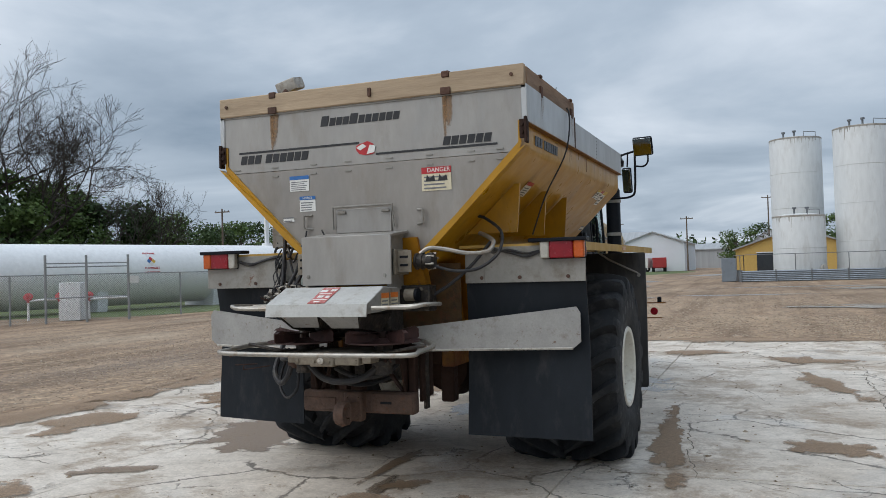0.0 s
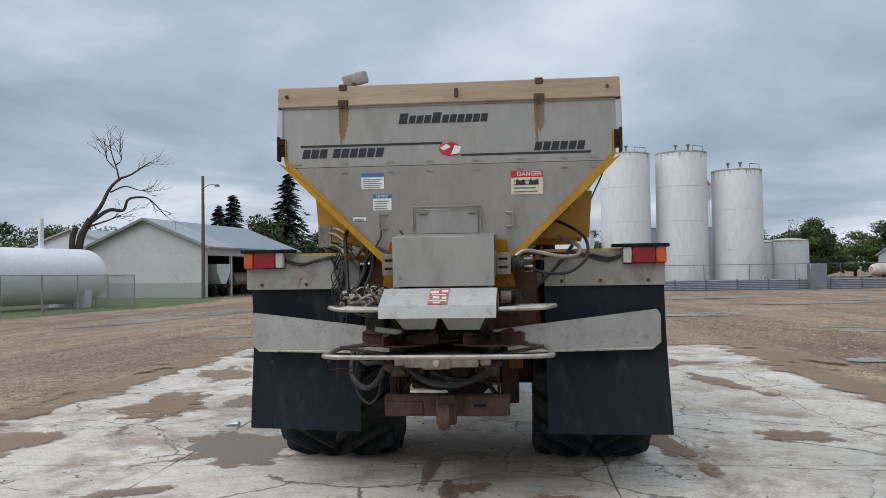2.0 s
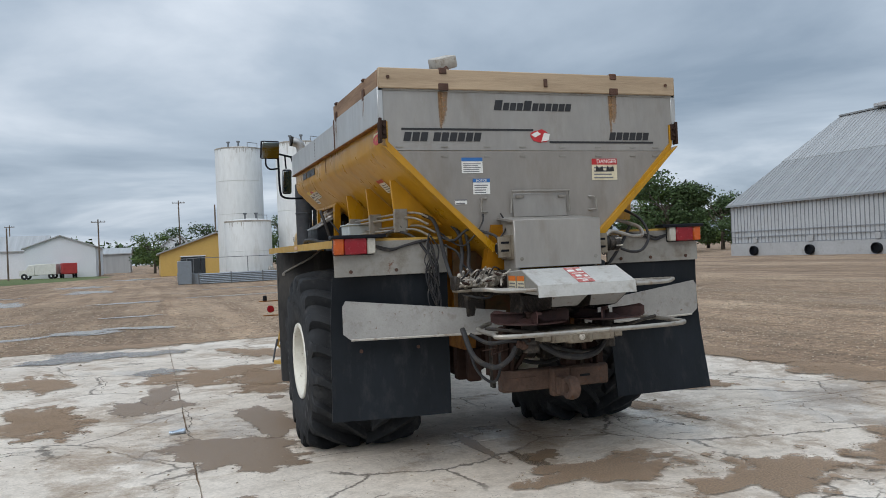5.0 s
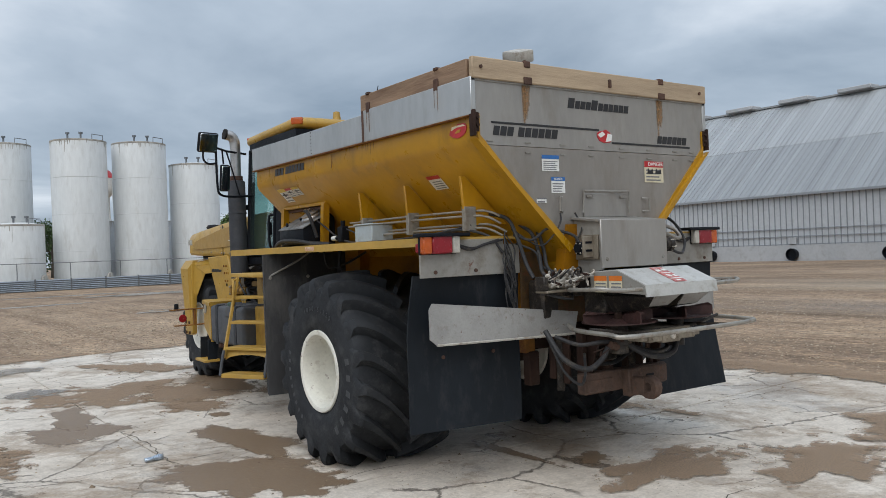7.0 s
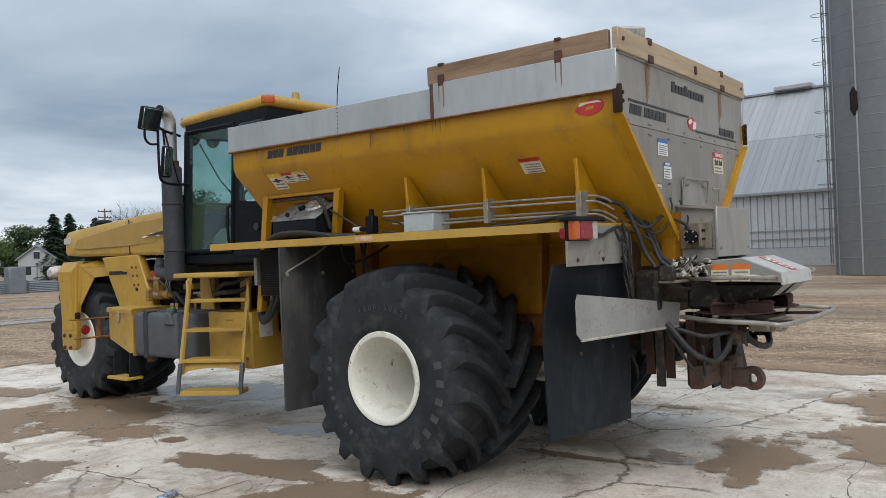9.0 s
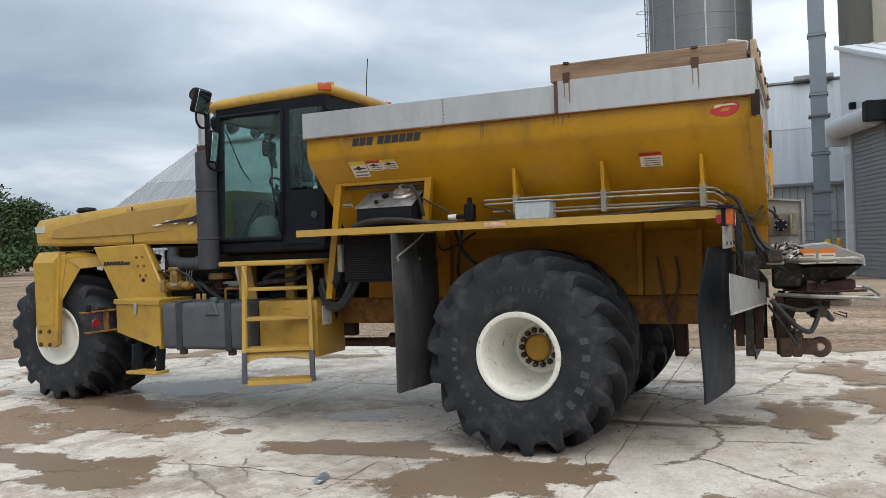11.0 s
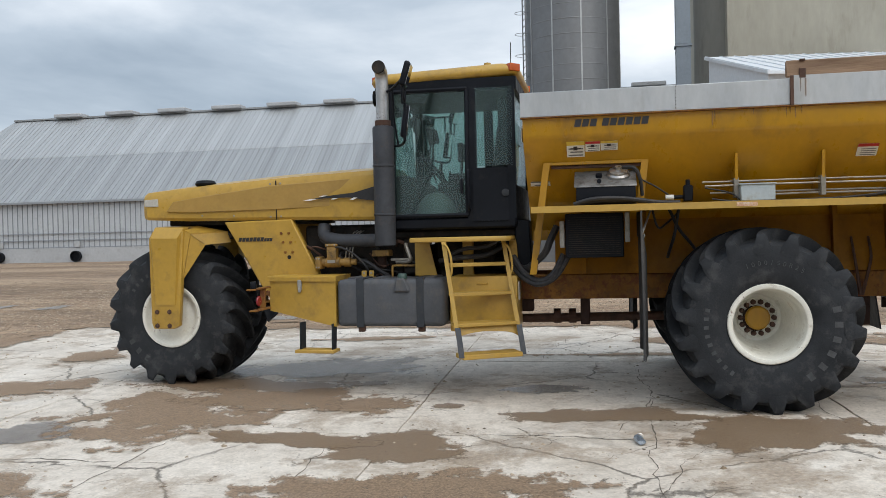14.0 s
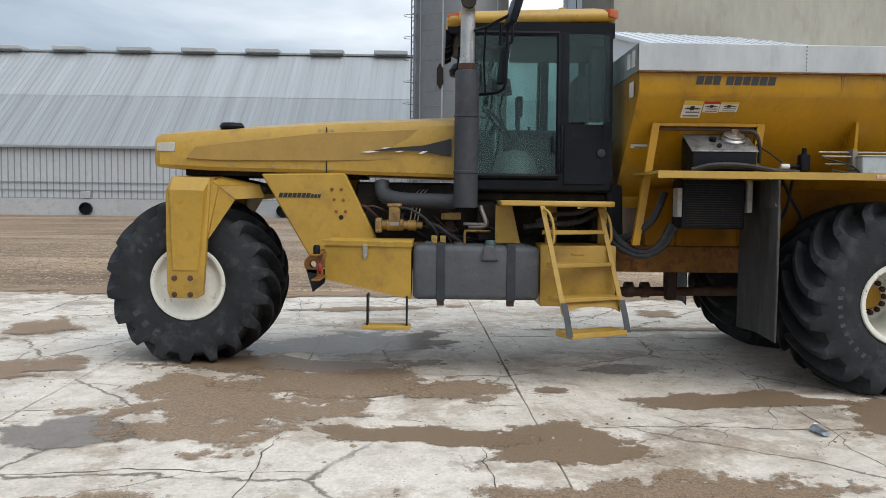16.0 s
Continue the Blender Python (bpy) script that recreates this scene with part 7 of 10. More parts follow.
# mirrors
for s in (-1, 1):
    bm = bmesh.new()
    tube(bm, [(s * 0.70, 3.34, 2.86), (s * 1.0, 3.16, 2.86), (s * 1.28, 2.99, 2.90)], 0.013, 8, False)
    tube(bm, [(s * 0.70, 3.22, 2.36), (s * 0.95, 3.10, 2.34), (s * 1.12, 3.03, 2.35), (s * 1.17, 3.01, 2.44), (s * 1.18, 3.0, 2.84)], 0.013, 8, True)
    tube(bm, [(s * 0.86, 3.15, 2.35), (s * 0.92, 3.17, 2.6), (s * 1.0, 3.16, 2.86)], 0.009, 6, False)
    tube(bm, [(s * 1.18, 3.0, 2.70), (s * 1.28, 2.98, 2.69), (s * 1.33, 2.98, 2.74), (s * 1.33, 2.98, 2.84)], 0.011, 8, True)
    tube(bm, [(s * 1.09, 3.05, 2.86), (s * 1.08, 3.05, 2.70)], 0.010, 6, False)
    arm = part("mirror_arm", bm, BLACK, truck, "black tubular mirror arm")
    for nm, x, z, w, h in (("big", 1.28, 2.92, 0.115, 0.11), ("small", 1.08, 2.54, 0.055, 0.15)):
        m = pose(s * x, 2.96 if nm == "big" else 3.02, z, 16 if nm == "big" else 8, 0, -s * 8)
        bm = bmesh.new()
        box(bm, -w, w, -0.02, 0.035, -h, h, 0.026, m, 3)
        hd = part("mirror_head", bm, BLACK, arm, "black mirror housing")
        bm = bmesh.new()
        box(bm, -w * 0.9, w * 0.9, -0.026, -0.021, -h * 0.88, h * 0.88, 0.002, m)
        part("mirror_glass", bm, MIRROR, hd)

# fenders, flaps, lamps and boxes along the truck
DTORN = mat("torn_strip_vinyl", (0.50, 0.27, 0.15), 0.5, var=0.3, scale=20, dirt=(0.62, 0.56, 0.45), amount=0.6, bump=0)
BOXBLUE = mat("pale_blue_grey_box", (0.36, 0.42, 0.46), 0.5, var=0.08, scale=4, dirt=(0.25, 0.22, 0.18), amount=0.3, bump=0.05)
for s in (-1, 1):
    bm = bmesh.new()
    prism(bm, [(s * 0.62, 1.695), (s * 1.46, 1.695), (s * 1.475, 1.66), (s * 1.485, 1.66), (s * 1.485, 1.715), (s * 0.62, 1.715)], "y", -1.46, 1.87)
    sh = part("fender_deck", bm, YELPALE, truck, "worn yellow fender deck")
    bm = bmesh.new()
    box(bm, s * 1.486, s * 1.489, 0.06, 0.22, 1.672, 1.704)
    part("sticker", bm, DTORN, sh, "torn pale orange warning strip")
    bm = bmesh.new()
    box(bm, s * 0.80, s * 1.495, -1.462, -1.445, 1.455, 1.70, 0.003)
    fb = part("fender_back", bm, DULL, truck, "dull grey fender back plate")
    bm = bmesh.new()
    box(bm, s * 0.66, s * 0.80, -1.462, -1.445, 1.455, 1.66, 0.003)
    part("inner_plate", bm, DULL, fb)
    bm = bmesh.new()
    box(bm, s * 1.13, s * 1.52, -1.53, -1.42, 1.72, 1.745, 0.005)
    part("lamp_hood", bm, BLACK, fb)
    bm = bmesh.new()
    rows = []
    for j in range(9):
        f = j / 8
        z = 1.47 - 1.04 * f
        y = -1.44 + (0.015 if s < 0 else -0.07) * f * f + 0.008 * math.sin(5 * f)
        hx0, hx1 = s * (0.66 + 0.01 * f), s * (1.49 + 0.03 * f)
        curl = [(u, (0.13 * u ** 1.3 * (0.6 + 0.4 * min(1, 3 * f)) if s < 0 else 0) + 0.012 * u * math.sin(4 * f)) for u in (0, 0.2, 0.4, 0.55, 0.7, 0.85, 1)]
        back = [(hx0 + (hx1 - hx0) * u, y + c, z) for u, c in curl]
        rows.append(back + [(x, yy + 0.014, zz) for x, yy, zz in reversed(back)])
    loft(bm, rows)
    fl = part("mud_flap", bm, FLAP, truck, "black rubber mud flap behind the wheel")
    for x in (0.78, 1.05, 1.38):
        bm = bmesh.new()
        lathe(bm, [(0.013, 0), (0.013, 0.008), (0, 0.01)], 8, pose(s * x, -1.462, 1.49, 90, 0, 0))
        part("flap_bolt", bm, RUST, fb)
    for x in (0.90, 1.32):
        bm = bmesh.new()
        lathe(bm, [(0.013, 0), (0.013, 0.008), (0, 0.01)], 8, pose(s * x, -1.425, 0.93, 90, 0, 0))
        part("flap_bolt", bm, RUST, fl)
    # front flap: a steel-grey upper sheet and a scuffed rubber sheet bolted below it, bent at two creases
    def flap_at(u, z):
        return (s * (0.72 + 0.81 * u), 0.97 + (0.05 * (0.35 - u) / 0.35 - 0.05 if u < 0.35 else -0.05 * (1 - u) / 0.65) * (1.0 if z < 1.44 else 0.4) - (0.006 if 0.30 < u < 0.62 else 0.0) * (1.0 if z < 1.44 else 0.0), z)
    us = (0, 0.28, 0.32, 0.60, 0.64, 1.0)
    for z0, z1, lift, nm, lab in ((1.44, 1.66, 0.0, "upper_flap", "dull grey upper flap sheet"), (0.42, 1.46, -0.010, "front_flap", "scuffed dusty rubber flap ahead of the wheel")):
        bm = bmesh.new()
        rows = []
        for j in range(7):
            z = z1 + (z0 - z1) * j / 6
            back = [flap_at(u, z) for u in us]
            rows.append([(x, y + lift, zz) for x, y, zz in back] + [(x, y + lift - 0.008, zz) for x, y, zz in reversed(back)])
        loft(bm, rows)
        ff = part(nm, bm, FLAPDUST, truck, lab, 25)
    for u in (0.06, 0.5, 0.94):
        bm = bmesh.new()
        lathe(bm, [(0.016, 0), (0.016, 0.006), (0, 0.009)], 8, pose(*[a + b for a, b in zip(flap_at(u, 1.45), (0, -0.020, 0))], 90, 0, 0))
        part("flap_bolt", bm, DULL, ff)
    bm = bmesh.new()
    tube(bm, [flap_at(0.95, 1.46), (s * 1.22, 0.90, 1.60), (s * 1.10, 0.86, 1.69)], 0.009, 6, False)
    part("flap_rod", bm, DULL, ff, "thin bent flap rod")
    bm = bmesh.new()
    tube(bm, [(s * 1.532, 0.972, 1.655), (s * 1.535, 0.968, 1.2), (s * 1.532, 0.962, 0.80), (s * 1.530, 0.965, 0.43)], 0.009, 6, True)
    part("flap_edge", bm, FLAPDUST, ff, "bright worn flap edge")
    # tail lamp: amber outside, red, then clear
    bm = bmesh.new()
    box(bm, s * 1.205, s * 1.50, -1.47, -1.445, 1.605, 1.735, 0.006)
    lb = part("tail_lamp", bm, BLACK, truck, "amber, red and clear tail lamp")
    for a, b, mt, nm in ((1.205, 1.266, CLEARLENS, "clear_lens"), (1.268, 1.428, REDLENS, "red_lens"), (1.430, 1.50, AMBER, "amber_lens")):
        bm = bmesh.new()
        box(bm, s * a, s * b, -1.515, -1.468, 1.61, 1.73, 0.008)
        part(nm, bm, mt, lb)
    bm = bmesh.new()
    tube(bm, [(s * 1.2, -1.47, 1.66), (s * 1.1, -1.475, 1.63), (s * 0.98, -1.47, 1.66), (s * 0.85, -1.47, 1.69)], 0.010, 6)
    part("lamp_lead", bm, HOSE, lb)
    # amber side lamp at the end of the deck
    bm = bmesh.new()
    box(bm, s * 1.487, s * 1.497, -1.45, -1.41, 1.62, 1.68, 0.006)
    part("side_marker", bm, REDLENS, truck, "small dark red side marker")
    # spinner deflector wings
    bm = bmesh.new()
    plate(bm, [(s * 1.455, -1.475, 1.25), (s * 1.43, -1.475, 1.29), (s * 0.30, -1.645, 1.165), (s * 0.34, -1.645, 1.01), (s * 1.40, -1.475, 1.015), (s * 1.455, -1.475, 1.06)], 0.008 * s)
    wg = part("deflector", bm, DEFLECT, truck, "spattered grey sheet deflector wing")
    bm = bmesh.new()
    tube(bm, [(s * 1.40, -1.48, 1.018), (s * 0.34, -1.650, 1.012)], 0.010, 6, False)
    part("deflector_edge", bm, LAMPWHITE, wg)

# rear end: chute box, spinner hood, discs, guards, hitch
GRIME = mat("oily_grime", (0.022, 0.018, 0.015), 0.6, 0.2, var=0.45, scale=9, dirt=(0.16, 0.125, 0.09), amount=0.4, bump=0.7, bscale=50)
CRUST = mat("salt_crusted_metal", (0.52, 0.49, 0.43), 0.6, 0.25, var=0.3, scale=14, dirt=(0.10, 0.065, 0.045), amount=0.6, rust=0.4, bump=0.7, bscale=70)
BEIGE = mat("grimy_beige_casting", (0.20, 0.172, 0.13), 0.65, 0.1, var=0.2, scale=7, dirt=(0.10, 0.075, 0.05), amount=0.5, bump=0.25)
HOODGREY = mat("worn_pale_hood", (0.46, 0.46, 0.44), 0.5, 0.15, var=0.08, scale=5, dirt=(0.27, 0.24, 0.20), amount=0.4, bump=0.06)
MAROON = mat("maroon_rusty_disc", (0.048, 0.021, 0.018), 0.6, 0.2, var=0.4, scale=8, dirt=(0.03, 0.02, 0.018), amount=0.4, bump=0.3)
BEAMRUST = mat("flaking_beam_rust", (0.098, 0.060, 0.043), 0.85, 0.1, var=0.35, scale=6, dirt=(0.055, 0.035, 0.028), amount=0.6, rust=0.3, bump=0.8, bscale=38)


def bolt(parent, x, y, z, r=0.012, mt=None, nm="bolt_head"):
    """A hexagon bolt head facing backwards."""
    b = bmesh.new()
    lathe(b, [(r * 1.5, 0), (r * 1.5, r * 0.2), (r, r * 0.25), (r, r * 0.8), (0, r * 0.85)], 6, pose(x, y, z, 90, 0, 0))
    part(nm, b, mt or GRIME, parent)


bm = bmesh.new()
box(bm, -0.345, 0.325, -1.945, -1.925, 1.47, 1.80, 0.004)
cb = part("chute_box", bm, STEEL, truck, "plain stainless cover plate of the feed gate")
bm = bmesh.new()
prism(bm, [(-1.925, 1.80), (-1.66, 1.83), (-1.66, 1.815), (-1.925, 1.785)], "x", -0.345, 0.325)
part("box_top", bm, STEEL, cb)
for x in (-0.31, 0.29):
    bm = bmesh.new()
    prism(bm, [(-1.925, 1.80), (-1.66, 1.82), (-1.66, 1.42), (-1.925, 1.46)], "x", x - 0.006, x + 0.006)
    part("box_side", bm, DULL, cb)
for x in (-0.295, 0.278):
    bolt(cb, x, -1.945, 1.53, 0.010, DULL, "box_bolt")
# yellow conveyor end with a rusty lower edge
bm = bmesh.new()
prism(bm, [(-0.46, 1.46), (-0.40, 1.78), (0.40, 1.78), (0.46, 1.46)], "y", -1.69, -1.60)
# same shade-darkened paint as the housing
part("conveyor_end", bm, HOPSHADE, truck, "dirty yellow conveyor end, coloured darker for shade")
bm = bmesh.new()
box(bm, -0.50, 0.50, -1.73, -1.60, 1.28, 1.455, 0.008)
ce = part("conveyor_sill", bm, GRIME, truck, "grime-caked sill below the conveyor")
for k in range(6):
    bolt(ce, -0.46 + k * 0.18, -1.73, 1.43, 0.010, BEIGE)
FOOTRUST = mat("dark_rusty_plate", (0.10, 0.055, 0.018), 0.7, var=0.35, scale=4, dirt=(0.03, 0.022, 0.016), amount=0.5, rust=0.6, bump=0.4)
# added plate that hides and darkens the housing's yellow rear face
bm = bmesh.new()
box(bm, -0.60, 0.60, -1.40, -1.385, 1.06, 1.60, 0.003)
part("rear_foot_plate", bm, FOOTRUST, truck, "added rusty plate that darkens the housing's rear face")
# plates with slots beside the chute, a shaft sensor and a ribbed drive
for s in (-1, 1):
    bm = bmesh.new()
    box(bm, s * 0.318, s * 0.335, -1.90, -1.66, 1.53, 1.70, 0.003)
    box(bm, s * 0.335, s * 0.43, -1.86, -1.845, 1.545, 1.69, 0.003)
    mp = part("bearing_plate", bm, BEIGE, truck, "beige bearing plate with slots")
    for z in (1.585, 1.64):
        bm = bmesh.new()
        box(bm, s * 0.35, s * 0.41, -1.863, -1.858, z, z + 0.015)
        part("slot", bm, BLACK, mp)
bm = bmesh.new()
cyl(bm, (-0.335, -1.78, 1.61), (-0.375, -1.78, 1.61), 0.030, seg=14)
sn = part("shaft_sensor", bm, BEIGE, truck, "round black shaft sensor")
bm = bmesh.new()
lathe(bm, [(0.036, 0), (0.046, 0.004), (0.046, 0.022), (0.03, 0.026), (0.03, 0.036), (0, 0.036)], 16, pose(-0.375, -1.78, 1.61, 0, -90, 0))
part("sensor_cap", bm, BLACK, sn)
for k in range(6):
    a = k * math.pi / 3
    bm = bmesh.new()
    lathe(bm, [(0.006, 0), (0.006, 0.006), (0, 0.006)], 6, pose(-0.397, -1.78 + 0.038 * math.cos(a), 1.61 + 0.038 * math.sin(a), 0, -90, 0))
    part("cap_screw", bm, CRUST, sn)
bm = bmesh.new()
lathe(bm, [(0.044, 0), (0.055, 0.004), (0.055, 0.018), (0.047, 0.022), (0.047, 0.040), (0.056, 0.044), (0.056, 0.058), (0.047, 0.062), (0.047, 0.085), (0.055, 0.09), (0.055, 0.128), (0.046, 0.134), (0.03, 0.138), (0, 0.138)], 18, pose(0.43, -1.78, 1.615, 0, 90, 0))
dm = part("drive_motor", bm, GRIME, truck, "ribbed oily drive motor")
for a in (20, 80, 140, 200, 260, 320):
    bm = bmesh.new()
    cyl(bm, (0.52, -1.78 + 0.05 * math.cos(radians(a)), 1.615 + 0.05 * math.sin(radians(a))), (0.575, -1.78 + 0.05 * math.cos(radians(a)), 1.615 + 0.05 * math.sin(radians(a))), 0.007, seg=6)
    part("motor_bolt", bm, CRUST, dm)
# lower shaft bearing on the other side
bm = bmesh.new()
cyl(bm, (0.36, -1.80, 1.395), (0.43, -1.80, 1.395), 0.042, seg=14)
lb2 = part("shaft_bearing", bm, BEIGE, truck, "beige shaft bearing with a black sensor")
bm = bmesh.new()
lathe(bm, [(0.036, 0), (0.044, 0.004), (0.044, 0.022), (0.025, 0.028), (0, 0.03)], 14, pose(0.43, -1.80, 1.395, 0, 90, 0))
part("sensor_cap", bm, BLACK, lb2)
# spinner hood, a folded sheet
bm = bmesh.new()
prism(bm, [(-1.90, 1.45), (-2.10, 1.462), (-2.34, 1.362), (-2.35, 1.285), (-2.338, 1.285), (-2.325, 1.352), (-2.095, 1.447), (-1.90, 1.435)], "x", -0.375, 0.342)
sh = part("spinner_hood", bm, HOODGREY, truck, "chipped pale grey folded spinner hood")
for x in (-0.376, 0.336):
    bm = bmesh.new()
    prism(bm, [(-1.86, 1.44), (-2.10, 1.455), (-2.335, 1.357), (-2.345, 1.300), (-1.86, 1.315)], "x", x, x + 0.007)
    hs = part("hood_side", bm, DULL, sh, "grey side plate of the spinner hood")
    X = x - 0.003 if x < 0 else x + 0.010
    for y0 in (-1.90, -2.035):
        sticker(y0 - 0.115, y0, 1.31, 1.42, DORANGE, 3, hs, lambda u, v, lift, X=X, x=x: (X - lift if x < 0 else X + lift, u, v), DCREAM, 0.3)
bm = bmesh.new()
quadp = lambda u, v: (u, -2.10 - 0.24 * v, 1.4645 - 0.100 * v)
plate(bm, [quadp(-0.075, 0.06), quadp(0.045, 0.06), quadp(0.045, 0.97), quadp(-0.075, 0.97)], -0.002)
hb = part("hood_badge", bm, mat("faded_red_vinyl", (0.40, 0.10, 0.09), 0.5, var=0.3, scale=16, dirt=(0.6, 0.5, 0.47), amount=0.5, bump=0), sh, "scratched red and white badge")
bm = bmesh.new()
for a, b, c, d in ((-0.07, -0.02, 0.22, 0.34), (0.0, 0.04, 0.18, 0.30), (-0.06, 0.03, 0.42, 0.46), (-0.05, -0.01, 0.54, 0.66), (0.01, 0.035, 0.56, 0.68), (-0.065, 0.04, 0.76, 0.80), (-0.04, 0.0, 0.86, 0.92)):
    plate(bm, [tuple(Vector(quadp(u, v)) + Vector((0, -0.001, 0.003))) for u, v in ((a, c), (b, c), (b, d), (a, d))], -0.001)
part("badge_scratch", bm, DWHITE, hb)
# feed divider below the hood, bent like a W
for s in (-1, 1):
    bm = bmesh.new()
    plate(bm, [(s * 0.275, -2.33, 1.288), (s * 0.012, -2.33, 1.288), (s * 0.045, -2.24, 1.212), (s * 0.235, -2.24, 1.212)], 0.006)
    part("feed_divider", bm, DEFLECT, sh, "folded grey feed divider")
    bm = bmesh.new()
    plate(bm, [(s * 0.285, -2.33, 1.285), (s * 0.30, -1.9, 1.28), (s * 0.25, -1.95, 1.16), (s * 0.24, -2.24, 1.205)], 0.006)
    part("feed_side", bm, GRIME, sh)
    bm = bmesh.new()
    plate(bm, [(s * 0.015, -2.32, 1.285), (s * 0.015, -1.95, 1.28), (s * 0.06, -1.98, 1.17), (s * 0.045, -2.24, 1.21)], 0.006)
    part("feed_side", bm, GRIME, sh)
bm = bmesh.new()
box(bm, -0.30, 0.30, -1.92, -1.70, 1.12, 1.34, 0.02)
part("spinner_case", bm, GRIME, truck, "dark crusted spinner case")
for s in (-1, 1):
    bm = bmesh.new()
    lathe(bm, [(0, 0.03), (0.06, 0.03), (0.12, 0.0), (0.245, 0.012), (0.245, 0.004), (0.12, -0.012), (0, -0.012)], 40, pose(s * 0.29, -2.02, 1.10))
    dk = part("spinner_disc", bm, MAROON, truck, "dark maroon rusty spinner disc")
    for k in range(4):
        bm = bmesh.new()
        prism(bm, [(0.05, 0.0), (0.25, 0.0), (0.268, 0.012), (0.268, 0.065), (0.24, 0.085), (0.05, 0.055)], "y", -0.004, 0.004)
        prism(bm, [(0.05, 0.05), (0.24, 0.08), (0.268, 0.065), (0.05, 0.06)], "y", -0.004, 0.03)
        p = part("spinner_vane", bm, MAROON, dk, "bent rusty vane")
        p.matrix_basis = pose(s * 0.29, -2.02, 1.107, 0, 0, 20 + 90 * k + 35 * s)
    bm = bmesh.new()
    lathe(bm, [(0.03, 0), (0.03, 0.05), (0.018, 0.06), (0, 0.062)], 8, pose(s * 0.29, -2.02, 1.11))
    part("disc_nut", bm, RUSTDARK, dk)
    bm = bmesh.new()
    cyl(bm, (s * 0.29, -2.02, 0.90), (s * 0.29, -2.02, 1.10), 0.06, seg=14)
    cyl(bm, (s * 0.29, -2.02, 0.96), (s * 0.29, -2.02, 0.99), 0.08, seg=8)
    part("spinner_motor", bm, GRIME, truck, "crusted spinner motor")
# guard hoops
bm = bmesh.new()
tube(bm, [(-0.46, -1.72, 1.085), (-0.66, -2.0, 1.08), (-0.685, -2.30, 1.072), (-0.64, -2.42, 1.062), (0.0, -2.445, 1.06), (0.61, -2.42, 1.062), (0.665, -2.30, 1.072), (0.63, -2.0, 1.08), (0.44, -1.72, 1.085)], 0.0150, 10, True)
gh = part("guard_hoop", bm, PIPE, truck, "bent tubular guard hoop with worn grey paint")
bm = bmesh.new()
tube(bm, [(-0.66, -2.12, 1.092), (-0.3, -2.16, 1.05), (0.3, -2.16, 1.05), (0.63, -2.12, 1.092)], 0.011, 8, True)
part("hoop_crossbar", bm, GRIME, gh)
for s in (-1, 1):
    bm = bmesh.new()
    tube(bm, [(s * 0.36, -2.31, 1.335), (s * 0.60, -2.30, 1.338), (s * 0.68, -2.27, 1.35), (s * 0.70, -2.20, 1.35), (s * 0.66, -1.95, 1.34), (s * 0.40, -1.75, 1.33)], 0.0135, 8, True)
    ug = part("upper_guard", bm, PIPE, truck, "bent tubular upper guard")
    for k in range(4):
        bm = bmesh.new()
        tube(bm, [(s * 0.37, -2.24 + 0.07 * k, 1.335), (s * (0.685 - 0.012 * k), -2.20 + 0.07 * k, 1.345)], 0.005, 6, False)
        part("guard_rod", bm, PIPE, ug)
    bm = bmesh.new()
    tube(bm, [(s * 0.36, -2.40, 1.058), (s * 0.34, -1.80, 1.04)], 0.012, 6, False)
    part("hoop_brace", bm, GRIME, gh)
# beige gear case under the hoop
bm = bmesh.new()
box(bm, -0.235, 0.225, -2.24, -2.10, 0.975, 1.035, 0.006)
box(bm, -0.12, 0.055, -2.255, -2.12, 0.965, 1.03, 0.008)
box(bm, -0.24, 0.23, -2.20, -1.85, 1.03, 1.05, 0.004)
gx = part("gear_case", bm, BEIGE, truck, "beige gear case of the spinners")
for x in (-0.21, -0.085, 0.02, 0.20):
    bolt(gx, x, -2.255 if -0.12 < x < 0.055 else -2.24, 1.0, 0.011, BEIGE, "case_bolt")
bm = bmesh.new()
lathe(bm, [(0.022, 0), (0.022, 0.012), (0.014, 0.02), (0, 0.022)], 12, pose(-0.033, -2.255, 1.005, 90, 0, 0))
part("case_plug", bm, CRUST, gx)
for s in (-1, 1):
    bm = bmesh.new()
    box(bm, s * 0.235, s * 0.30, -2.22, -2.10, 0.985, 1.03, 0.005)
    part("case_ear", bm, BEIGE, gx)
# posts, carrier plates and hitch
for s in (-1, 1):
    bm = bmesh.new()
    prism(bm, [(-1.70, 0.74), (-1.70, 1.04), (-1.95, 1.04), (-2.10, 1.02), (-2.10, 0.98), (-1.86, 0.94), (-1.80, 0.74)], "x", s * 0.335 - 0.008, s * 0.335 + 0.008, 0.003)
    part("carrier_arm", bm, RUSTDARK, truck, "dark rusty carrier plate")
    bm = bmesh.new()
    box(bm, s * 0.35, s * 0.40, -1.78, -1.72, 0.62, 1.06, 0.006)
    part("carrier_post", bm, RUSTDARK, truck, "dark rusty carrier post")
    for k, (y, z) in enumerate(((-1.60, 0.66), (-1.53, 0.60), (-1.46, 0.68))):
        bm = bmesh.new()
        box(bm, s * 0.375 - 0.012, s * 0.375 + 0.012, y - 0.03, y + 0.032, z, 1.05, 0.004)
        part("hanger_plate", bm, RUSTDARK if k != 1 else GRIME, truck, "rusty stepped hanger plate")
    bm = bmesh.new()
    tube(bm, [(s * 0.33, -1.76, 0.72), (s * 0.24, -1.80, 0.86), (s * 0.20, -1.84, 0.95)], 0.016, 6, False)
    part("carrier_brace", bm, RUSTDARK, truck)
bm = bmesh.new()
box(bm, -0.43, 0.41, -1.83, -1.74, 0.605, 0.75, 0.012)
